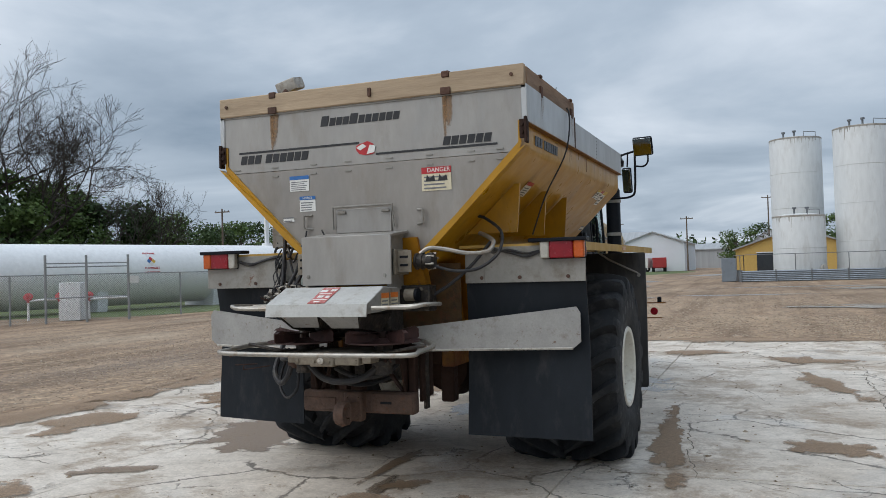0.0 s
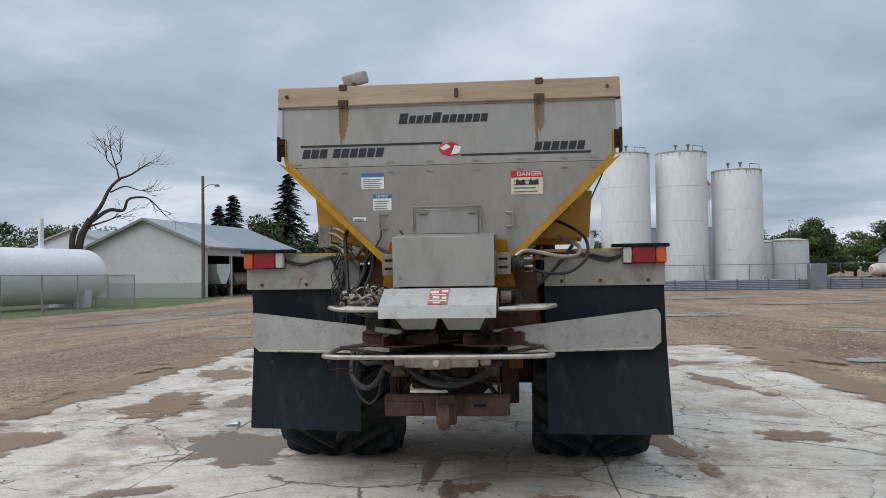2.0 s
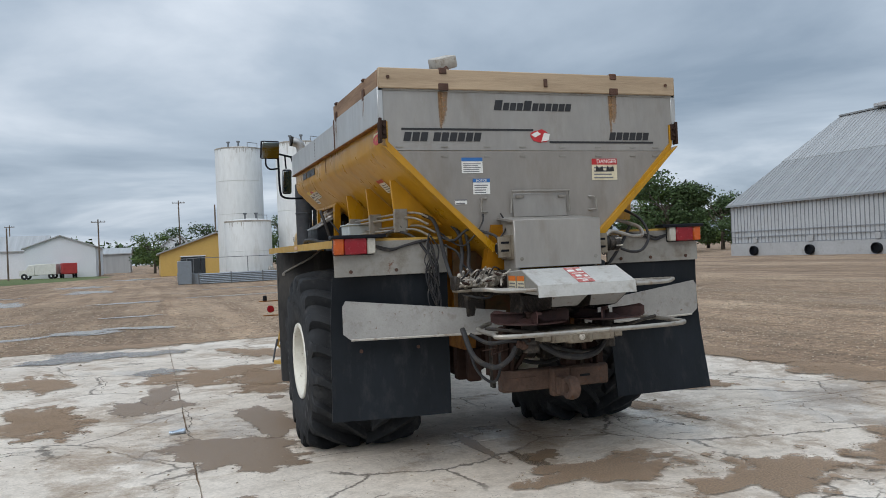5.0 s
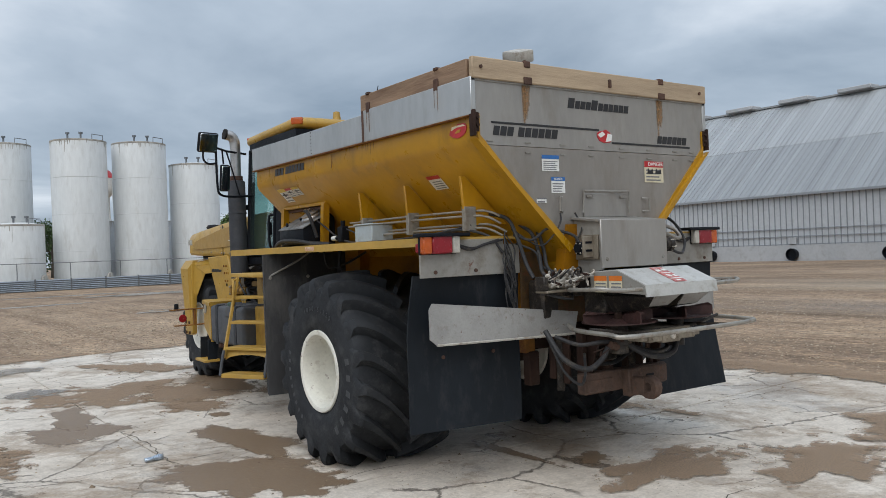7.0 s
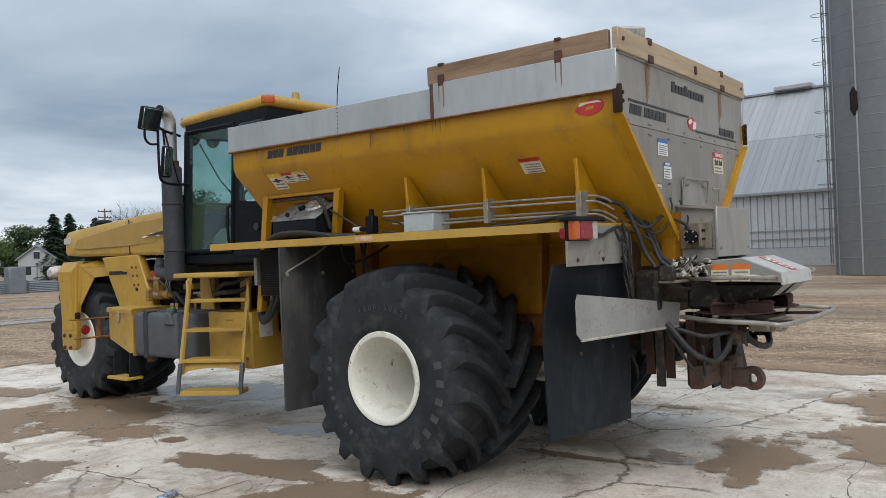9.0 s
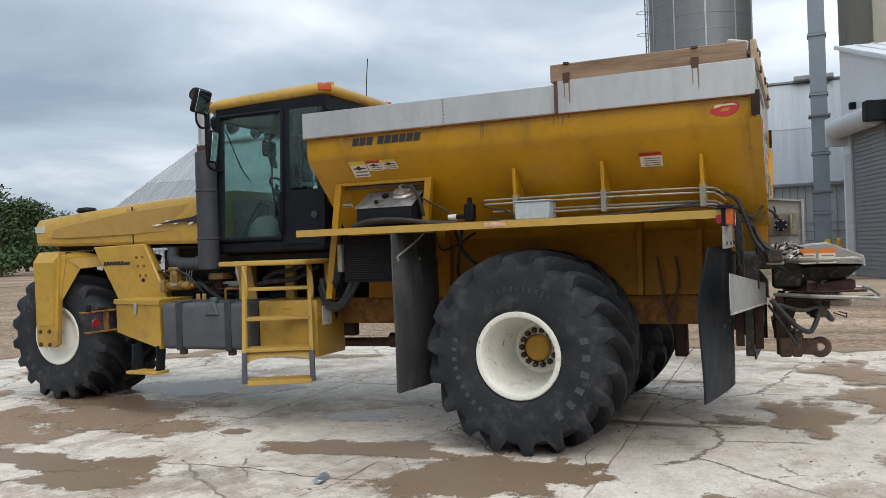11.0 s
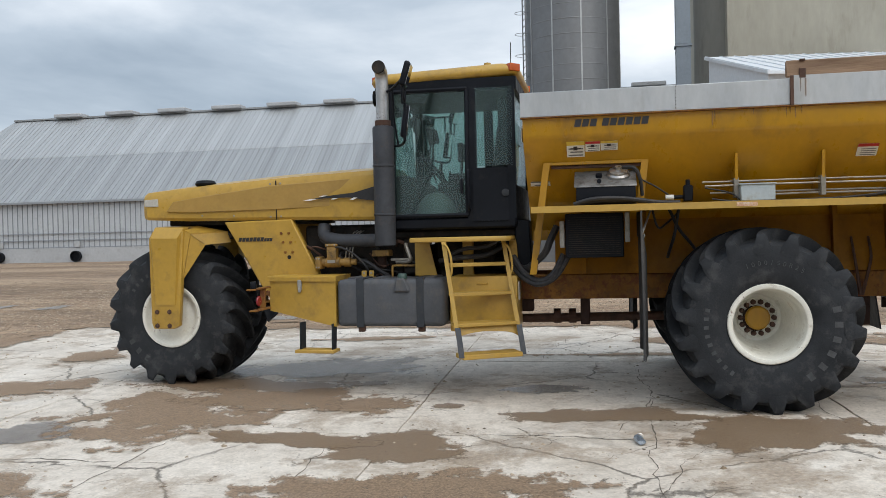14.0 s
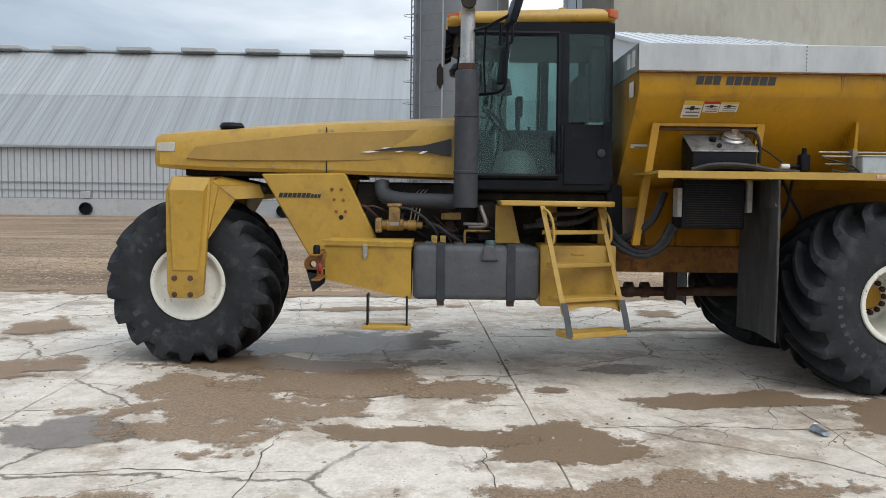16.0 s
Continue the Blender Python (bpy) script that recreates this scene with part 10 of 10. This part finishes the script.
def limbs(bm, rnd, p, d, length, r, depth, droop=0.0, spread=0.55, seg=5):
    """A branch with its side branches."""
    pts, q = [p.copy()], p.copy()
    dd = d.copy()
    for _ in range(3):
        dd = (dd + Vector((rnd.gauss(0, 0.13), rnd.gauss(0, 0.13), rnd.gauss(0, 0.10) - droop))).normalized()
        q = q + dd * length / 3
        pts.append(q.copy())
    tube(bm, pts, r, max(3, seg), False, 0.55)
    if depth == 0:
        return
    for k in range(rnd.choice((2, 3, 3))):
        t = rnd.uniform(0.35, 1.0)
        j = min(2, int(t * 3))
        s = pts[j].lerp(pts[j + 1], t * 3 - j)
        nd = (dd + Vector((rnd.gauss(0, spread), rnd.gauss(0, spread), rnd.gauss(0.12, spread * 0.7)))).normalized()
        limbs(bm, rnd, s, nd, length * rnd.uniform(0.55, 0.8), r * 0.52, depth - 1, droop, spread, seg - 1)


def leafy_tree(x, y, h, w, seed, material=LEAF, count=2600, label="full green broadleaf tree in the distance"):
    rnd = random.Random(seed)
    t = thing("tree", (x, y, 0), label, "tree", "trees round the yard")
    bm = bmesh.new()
    tube(bm, [(0, 0, -0.1), (0.1, 0, h * 0.25), (0, 0.1, h * 0.55)], 0.035 * h, 8, True, 0.5)
    for k in range(6):
        a = 6.28 * k / 6 + rnd.uniform(-0.3, 0.3)
        limbs(bm, rnd, Vector((0, 0, h * rnd.uniform(0.25, 0.5))), Vector((math.cos(a), math.sin(a), 0.9)).normalized(), h * 0.32, 0.012 * h, 1)
    part("trunk", bm, BARK, t)
    lobes = [((0, 0, h * 0.52), (w * 0.38, h * 0.42))]
    for k in range(16):
        a, rr = rnd.uniform(0, 6.28), rnd.uniform(0.15, 0.40) * w
        z = h * rnd.uniform(0.14, 0.86)
        rr *= 1.15 - abs(z / h - 0.45)
        lobes.append(((rr * math.cos(a), rr * math.sin(a), z), (w * rnd.uniform(0.10, 0.2), h * rnd.uniform(0.08, 0.15))))
    v, f = crown(rnd, lobes, int(count * 2.6), 0.021 * h)
    link_mesh("crown", v, f, material, t)
    return t


def spruce(x, y, h, w, seed):
    rnd = random.Random(seed)
    t = thing("spruce", (x, y, 0), "dark pointed spruce tree in the distance", "tree", "trees round the yard")
    bm = bmesh.new()
    cyl(bm, (0, 0, -0.1), (0, 0, h * 0.97), 0.025 * h, 0.01, 8)
    part("trunk", bm, BARK, t)
    verts, faces = [], []
    n = 40
    for k in range(n):
        z = h * (0.08 + 0.90 * k / n)
        r = 0.62 * w * (1 - k / n) ** 0.72 * rnd.uniform(0.70, 1.2) + 0.12
        for _ in range(max(9, int(38 * (1 - k / n)))):
            a = rnd.uniform(0, 6.28)
            rr = r * rnd.uniform(0.7, 1.1)
            for j in range(5):
                f = (j + 0.6) / 5
                p = Vector((rr * f * math.cos(a), rr * f * math.sin(a), z - 0.35 * rr * f + rnd.uniform(-0.1, 0.1)))
                u = Vector((math.cos(a), math.sin(a), -0.35))
                s = Vector((-math.sin(a), math.cos(a), rnd.uniform(-0.5, 0.3)))
                q = h * 0.021 * rnd.uniform(0.7, 1.4)
                i = len(verts)
                verts += [p - u * q, p + s * q * 0.8, p + u * q * 1.4, p - s * q * 0.8 - Vector((0, 0, q * 0.5))]
                faces.append((i, i + 1, i + 2, i + 3))
    link_mesh("crown", verts, faces, NEEDLE, t)
    return t


TWIGBARK = mat("dark_twig_bark", (0.050, 0.040, 0.034), 0.95, var=0.25, scale=3, bump=0)


def twigs(verts, faces, rnd, p, d, length, r, depth, spread):
    """A bare branch of three bent lengths with its side branches, down to the finest twigs."""
    pts, q, dd = [p.copy()], p.copy(), d.copy()
    for _ in range(3):
        dd = (dd + Vector((rnd.gauss(0, 0.14), rnd.gauss(0, 0.14), rnd.gauss(0.03, 0.10)))).normalized()
        q = q + dd * length / 3
        pts.append(q.copy())
    side = dd.orthogonal().normalized()
    other = dd.cross(side)
    i = len(verts)
    for k, c in enumerate(pts):
        rr = max(0.009, r * (1 - 0.16 * k))
        for a in (0, 2.094, 4.189):
            verts.append(tuple(c + rr * (side * math.cos(a) + other * math.sin(a))))
        if k:
            b = i + 3 * k
            faces.extend((b - 3 + m, b - 3 + (m + 1) % 3, b + (m + 1) % 3, b + m) for m in range(3))
    if depth == 0:
        return
    for k in range(3):
        t = (0.45, 0.75, 1.0)[k] * rnd.uniform(0.85, 1.0)
        j = min(2, int(t * 3))
        s = pts[j].lerp(pts[j + 1], t * 3 - j)
        nd = (dd + Vector((rnd.gauss(0, spread), rnd.gauss(0, spread), rnd.gauss(0.06, spread * 0.7)))).normalized()
        twigs(verts, faces, rnd, s, nd, length * rnd.uniform(0.58, 0.80), r * 0.56, depth - 1, spread)


def bare_tree(x, y, h, seed, lean=(0, 0), depth=4, label="leafless grey tree with fine spreading twigs", spread=0.5):
    rnd = random.Random(seed)
    t = thing("bare_tree", (x, y, 0), label, "tree", "bare trees by the tank")
    bm = bmesh.new()
    d = Vector((lean[0], lean[1], 1)).normalized()
    top = d * h * 0.34
    tube(bm, [(0, 0, -0.1), tuple(d * h * 0.18), tuple(top)], 0.022 * h, 8, True, 0.7)
    part("trunk", bm, TWIGBARK, t)
    verts, faces = [], []
    for k in range(6):
        a = 6.28 * k / 6 + rnd.uniform(-0.4, 0.4)
        twigs(verts, faces, rnd, top * rnd.uniform(0.55, 1.0), (d * 0.9 + Vector((0.75 * math.cos(a), 0.75 * math.sin(a), 0.1))).normalized(), h * 0.34, 0.009 * h, depth, spread)
    link_mesh("bare_crown", verts, faces, TWIGBARK, t)
    return t


bare_tree(-49.5, 32.0, 17.5, 3, (0, 0), 6)
bare_tree(-46.0, 37.0, 14.5, 5, (0.05, 0.05), 6)
bare_tree(-43.5, 42.5, 9.5, 9, (0.3, 0.2), 5)


def dead_tree(x, y, rz, limbs_of):
    """A leaning dead tree: thick bare limbs as tapered bent tubes with a few end twigs."""
    rnd = random.Random(21)
    t = thing("bare_tree", (x, y, 0), "dead leaning grey tree with long broken limbs", "tree", "bare trees by the tank", rz=rz)
    for name, r, taper, pts in limbs_of:
        bm = bmesh.new()
        P = [(u, 0.12 * math.sin(3 * u), z) for u, z in pts]
        tube(bm, P, r, 8, True, taper)
        part(name, bm, TWIGBARK, t)
        if name == "limb":
            verts, faces = [], []
            for k in range(6):
                a = Vector(P[-2]).lerp(Vector(P[-1]), rnd.uniform(0.0, 1.0)) if k else Vector(P[-1])
                d = (Vector(P[-1]) - Vector(P[-2])).normalized() + Vector((rnd.gauss(0, 0.5), rnd.gauss(0, 0.5), rnd.gauss(0.15, 0.5)))
                twigs(verts, faces, rnd, a, d.normalized(), rnd.uniform(0.6, 1.2), 0.022, 1, 0.5)
            link_mesh("twig_spray", verts, faces, TWIGBARK, t)
    return t


dead_tree(-28.65, 43.9, 27.0, (
    ("trunk", 0.30, 0.75, [(0.3, -0.1), (0.4, 2.2), (0.6, 4.2), (1.2, 5.5)]),
    ("stump", 0.22, 0.8, [(0.2, -0.1), (0.1, 2.6), (0.1, 4.2), (0.3, 4.9)]),
    ("limb", 0.15, 0.25, [(1.1, 5.3), (1.85, 6.4), (2.35, 7.5), (3.0, 8.2), (3.7, 8.5), (4.9, 9.4)]),
    ("limb", 0.065, 0.3, [(2.95, 8.2), (2.8, 8.9), (2.5, 9.9), (2.4, 10.6)]),
    ("limb", 0.045, 0.4, [(2.7, 9.1), (3.1, 9.5), (3.0, 10.4)]),
    ("limb", 0.045, 0.4, [(2.7, 8.9), (2.2, 9.5), (2.1, 10.2)]),
    ("limb", 0.060, 0.3, [(2.4, 7.3), (3.3, 7.7), (4.1, 7.5), (4.9, 7.4)]),
    ("limb", 0.14, 0.2, [(1.2, 5.3), (2.3, 6.1), (3.2, 6.1), (3.5, 6.8), (4.2, 7.0), (4.9, 6.85), (5.9, 5.75)]),
    ("limb", 0.075, 0.4, [(1.1, 5.0), (2.2, 5.4), (3.1, 5.8)]),
))
for i, (x, y, h, w) in enumerate(((-53, 30, 12, 11), (-50, 36, 11, 10), (-49, 41, 10, 9), (-47, 45.5, 8.5, 8), (-46, 50, 7.5, 8), (-56, 26, 12, 10), (-58, 40, 11, 10), (-44.5, 40, 7, 7), (-45, 35, 7.5, 7), (-46, 31, 8, 8))):
    leafy_tree(x, y, h, w, 100 + i, LEAFDARK if i % 3 == 0 else LEAF, 3200, "green leafy tree behind the propane tank")
for i, (x, y, h, w) in enumerate(((-64, 70, 9, 10), (-68, 84, 9.5, 11), (-60, 92, 8, 10), (-56, 102, 9, 11), (-62, 112, 10, 12), (-50, 118, 9, 11), (-52, 84, 8.5, 10), (-72, 60, 9, 10), (-42, 104, 9, 10), (-70, 100, 10, 12), (-34, 112, 8.5, 9), (-43, 95, 8, 9), (-80, 75, 9, 11))):
    leafy_tree(x, y, h, w, 130 + i, LEAFDARK if i % 2 else LEAF, 1800)
spruce(-29.3, 97, 15.3, 8.8, 201)
spruce(-39.2, 104.2, 13.4, 6.5, 202)
spruce(-41.0, 103.6, 11.9, 5.5, 203)
for i, (x, y, h, w) in enumerate(((-28.8, 86.5, 9.3, 8), (-24.9, 102, 9.0, 6.5), (-32.0, 89, 8.0, 7), (-26.6, 93, 6.8, 6.5), (-54, 108, 9, 12), (-48, 112, 9, 12), (-62, 100, 9, 13), (-70, 92, 9.5, 13), (-42, 118, 9, 11))):
    leafy_tree(x, y, h, w, 230 + i, LEAF if i % 3 else LEAFDARK, 2600)
for i, (x, y, h, w) in enumerate(((67.5, 93.5, 13.2, 14), (72, 101, 12.0, 13), (50.0, 152, 9.0, 11), (62.2, 151, 9.6, 11), (68.5, 148, 11.0, 11), (47.4, 135, 11.2, 8), (50.5, 134, 10.6, 6), (40, 140, 8.5, 10), (34, 150, 9, 11), (82, 141, 10, 11), (90, 110, 12, 13), (56, 150, 9.5, 10), (100, 150, 11, 12), (110, 140, 12, 13), (96, 95, 12, 13), (76, 147, 10, 11), (70.5, 133, 10.5, 6))):
    leafy_tree(x, y, h * 0.94, w * 1.1, 160 + i, LEAFDARK if i % 2 == 0 else LEAF, 3200)
for i, (x, y, h) in enumerate(((62.7, 128.3, 11.2), (64.3, 130.5, 10.8), (65.2, 128.0, 11.3), (67.4, 131.5, 11.0), (71.0, 130, 10.8), (73.3, 132, 10.5))):
    spruce(x, y, h, 5.2, 210 + i)
bare_tree(82, 135, 14.5, 41, (0, 0), 5)
for i, (x, y, h, w) in enumerate(((12, 130, 9, 11), (20, 134, 10, 12), (28, 138, 9.5, 11), (4, 138, 9, 10), (-2, 150, 8, 9), (36, 128, 9, 11))):
    leafy_tree(x, y, h, w, 190 + i, LEAFDARK if i % 2 else LEAF, 1600)
# the far wood all round
rnd = random.Random(77)
verts, faces = [], []
for k in range(240):
    a = math.radians(rnd.uniform(-75, 95))
    d = rnd.uniform(230, 330)
    h = rnd.uniform(8, 13)
    cx, cy = -d * math.sin(a), d * math.cos(a)
    lob = [((cx + rnd.uniform(-4, 4), cy + rnd.uniform(-4, 4), h * rnd.uniform(0.35, 0.7)), (rnd.uniform(3, 6), h * 0.35)) for _ in range(3)]
    v, f = crown(rnd, lob, 150, 0.8)
    faces += [tuple(i + len(verts) for i in q) for q in f]
    verts += v
wood = link_mesh("far_wood", verts, faces, LEAFDARK, None)
tagged(wood, "dark line of far trees along the horizon", "trees", kind="stuff")

# ---- crushed can on the slab ----
CANFOIL = mat("scuffed_can_foil", (0.45, 0.52, 0.60), 0.3, 0.8, var=0.3, scale=30, dirt=(0.2, 0.18, 0.15), amount=0.3, bump=0.3, bscale=90)
can = thing("crushed_can", (-2.51, 1.06, 0.03), "crushed silver-blue drink can lying on the concrete", "can", rz=-3)
bm = bmesh.new()
lathe(bm, [(0.0, -0.075), (0.024, -0.075), (0.032, -0.06), (0.033, -0.02), (0.029, 0.01), (0.033, 0.05), (0.026, 0.072), (0.0, 0.068)], 16, pose(0, 0, 0, 0, 90, 0))
for v in bm.verts:
    v.co.z = v.co.z * (0.62 + 0.25 * math.sin(40 * v.co.x)) - 0.006
    v.co.y += 0.012 * math.sin(30 * v.co.x)
part("can_body", bm, CANFOIL, can)
bm = bmesh.new()
lathe(bm, [(0.022, -0.003), (0.026, 0), (0.022, 0.003)], 14, pose(0.072, 0, 0, 0, 90, 0), True)
part("can_rim", bm, CHROME, can)

# ---- loose stones ----
PEBBLE = bpy.data.materials.new("mixed_pebbles")
PEBBLE.use_nodes = True
pn, pl = PEBBLE.node_tree.nodes, PEBBLE.node_tree.links
isl, prp = pn.new("ShaderNodeNewGeometry"), pn.new("ShaderNodeValToRGB")
for k, (at, col) in enumerate(((0.0, (0.10, 0.075, 0.055)), (0.35, (0.25, 0.19, 0.13)), (0.7, (0.36, 0.29, 0.21)), (1.0, (0.44, 0.38, 0.30)))):
    e = prp.color_ramp.elements[k] if k < 2 else prp.color_ramp.elements.new(at)
    e.position, e.color = at, (*col, 1)
pl.new(isl.outputs["Random Per Island"], prp.inputs[0])
pl.new(prp.outputs[0], pn["Principled BSDF"].inputs["Base Color"])
pn["Principled BSDF"].inputs["Roughness"].default_value = 0.95
pn["Principled BSDF"].inputs["Specular IOR Level"].default_value = 0.15
def stones(name, spots, label):
    verts, faces = [], []
    for x, y, z, s, rn in spots:
        i = len(verts)
        for dx, dy, dz in ((1, 0, 0), (0, 1, 0), (-1, 0.1, 0), (0, -1, 0), (0.1, 0.1, 0.75)):
            verts.append((x + s * (dx + rn.uniform(-0.3, 0.3)), y + s * (dy + rn.uniform(-0.3, 0.3)), z + s * dz * rn.uniform(0.6, 1.1)))
        faces += [(i, i + 1, i + 4), (i + 1, i + 2, i + 4), (i + 2, i + 3, i + 4), (i + 3, i, i + 4)]
    ob = link_mesh(name, verts, faces, PEBBLE, None)
    return tagged(ob, label, "stones", kind="stuff")


rnd = random.Random(5)
stones("loose_stones", [(x, y, SLAB, rnd.uniform(0.004, 0.016) * (2.2 if rnd.random() < 0.04 else 1), rnd) for x, y in [(rnd.uniform(-5.3, 4.8), rnd.uniform(-4.0, 10.1)) for _ in range(1500)]], "scattered small stones on the concrete")
spots = []
for cx, cy, rx, ry, tr, mt in PATCHES:
    if mt == 2 or rx * ry > 0.3:
        for _ in range(int(420 * rx * ry) if mt == 2 else int(90 * rx * ry)):
            a, q = rnd.uniform(0, 6.28), math.sqrt(rnd.random())
            spots.append((cx + rx * q * math.cos(a), cy + ry * q * math.sin(a), SLAB + 0.002, rnd.uniform(0.003, 0.010), rnd))
stones("grit", spots, "coarse grit lying in the mud on the concrete")
spots = []
for k in range(95000):
    x, y = (rnd.uniform(-16, 22), rnd.uniform(-4, 30)) if k % 2 else (rnd.uniform(-11, 16), rnd.uniform(-4, 18))
    if -5.4 < x < 4.9 and y < 10.25:
        continue
    spots.append((x, y, -0.022, rnd.uniform(0.006, 0.022) * (1 + 0.02 * y), rnd))
stones("gravel_stones", spots, "loose wet gravel stones over the yard")

# ---- concrete panels, the nearest pieces of the pavement ----
rnd = random.Random(9)


def slab_panel(x0, x1, y0, y1):
    """One cast panel with a slightly uneven, chipped outline and a rounded rim."""
    def edge(a, b, n, jit):
        return [(a[0] + (b[0] - a[0]) * k / n + rnd.uniform(-jit, jit), a[1] + (b[1] - a[1]) * k / n + rnd.uniform(-jit, jit)) for k in range(n)]
    g = 0.005
    c = [(x0 + g, y0 + g), (x1 - g, y0 + g), (x1 - g, y1 - g), (x0 + g, y1 - g)]
    out = []
    for i in range(4):
        out += edge(c[i], c[(i + 1) % 4], 14, 0.007)
    # the panels lie turned a touch against the truck
    out = [(x, y + 0.030 * (x + 0.3)) for x, y in out]
    cx, cy = sum(p[0] for p in out) / len(out), sum(p[1] for p in out) / len(out)
    bm = bmesh.new()
    dz = rnd.uniform(-0.002, 0.002)
    low = [bm.verts.new((x, y, -0.12)) for x, y in out]
    mid = [bm.verts.new((x, y, SLAB - 0.010 + dz)) for x, y in out]
    top = [bm.verts.new((cx + (x - cx) * 0.9985, cy + (y - cy) * 0.9985, SLAB + dz * 0.5)) for x, y in out]
    n = len(out)
    for a, b in ((low, mid), (mid, top)):
        for i in range(n):
            bm.faces.new((a[i], a[(i + 1) % n], b[(i + 1) % n], b[i]))
    bm.faces.new(top)
    part("slab", bm, CONCRETE, pavement)


for i in range(len(XJ) - 1):
    for j in range(len(YJ) - 1):
        if j != 3 and (i + j) % 4 == 1:
            ym = YJ[j] + (YJ[j + 1] - YJ[j]) * rnd.uniform(0.4, 0.6)
            slab_panel(XJ[i], XJ[i + 1], YJ[j], ym)
            slab_panel(XJ[i], XJ[i + 1], ym, YJ[j + 1])
        else:
            slab_panel(XJ[i], XJ[i + 1], YJ[j], YJ[j + 1])


# wandering cracks filled with dirt: from, to, widest
CRACKDIRT = mat("crack_dirt", (0.10, 0.082, 0.062), 0.9, var=0.5, scale=9, bump=0.3)


def crack(x0, y0, x1, y1, w, depth=2):
    """A jagged strip of dirt with finer side cracks."""
    L = math.hypot(x1 - x0, y1 - y0)
    n = max(6, int(L / 0.07))
    tx, ty = (x1 - x0) / L, (y1 - y0) / L
    verts, faces, off, spots = [], [], 0.0, []
    for k in range(n + 1):
        off = off * 0.93 + rnd.gauss(0, 0.016)
        f = k / n
        o = off * min(1, 6 * f, 6 * (1 - f) + 0.2)
        x, y = x0 + tx * L * f - ty * o, y0 + ty * L * f + tx * o
        ww = w * (0.25 + 0.75 * math.sin(math.pi * min(1, f * 0.9 + 0.08))) * rnd.uniform(0.3, 1.5) / 3.4
        verts += [(x - ty * ww, y + tx * ww, 0.0), (x + ty * ww, y - tx * ww, 0.0)]
        spots.append((x, y))
        if k:
            i = 2 * k
            faces.append((i - 2, i - 1, i + 1, i))
    me = bpy.data.meshes.new("crack")
    me.from_pydata(verts, [], faces)
    me.materials.append(CRACKDIRT)
    ob = new("crack", me)
    ob.parent = pavement
    ob.matrix_basis = pose(0, 0, SLAB + 0.0022)
    if depth:
        for _ in range(int(L * 0.9)):
            x, y = spots[rnd.randrange(1, n)]
            a, q = math.atan2(ty, tx) + rnd.choice((-1, 1)) * rnd.uniform(0.5, 1.3), rnd.uniform(0.25, 0.9)
            crack(x, y, x + q * math.cos(a), y + q * math.sin(a), w * 0.5, depth - 1)


for c in ((0.66, 0.92, -3.9, 0.97, 0.016), (-3.34, 4.2, -3.38, 6.1, 0.016), (-4.1, 4.5, -2.5, 4.47, 0.013), (-2.40, 0.5, -2.36, 2.85, 0.014), (-0.92, 0.85, -2.4, 1.32, 0.012), (-1.0, -0.49, -2.2, -0.52, 0.012),
          (3.78, 6.4, 3.64, 0.2, 0.022), (1.85, 1.5, 2.05, -0.6, 0.016), (2.05, 4.6, 2.6, 2.6, 0.014), (3.65, 2.6, 4.7, 2.2, 0.012), (2.0, -0.6, 4.6, -0.9, 0.014), (1.2, 2.0, 3.7, 1.7, 0.012), (-4.9, 1.2, -2.6, 0.6, 0.012),
          (-4.6, 3.1, -2.5, 3.3, 0.012), (-5.0, -1.2, -2.5, -1.6, 0.012), (-1.9, 5.2, -2.3, 7.6, 0.012), (-4.4, 6.3, -2.5, 7.9, 0.012), (0.3, 5.4, 1.0, 8.6, 0.012), (2.3, 5.2, 4.6, 5.6, 0.013), (-2.1, -2.9, 0.9, -2.6, 0.013)):
    crack(*c)


# keep every thing at two levels of parts at most
def height_of(ob):
    n = 0
    while ob.parent:
        ob, n = ob.parent, n + 1
    return n


deep = []
for ob in bpy.data.objects:
    if height_of(ob) > 2:
        m, up = ob.matrix_basis.copy(), ob.parent
        while height_of(up) > 1:
            m, up = up.matrix_basis @ m, up.parent
        deep.append((ob, up, m))
for ob, up, m in deep:
    ob.parent = up
    ob.matrix_basis = m
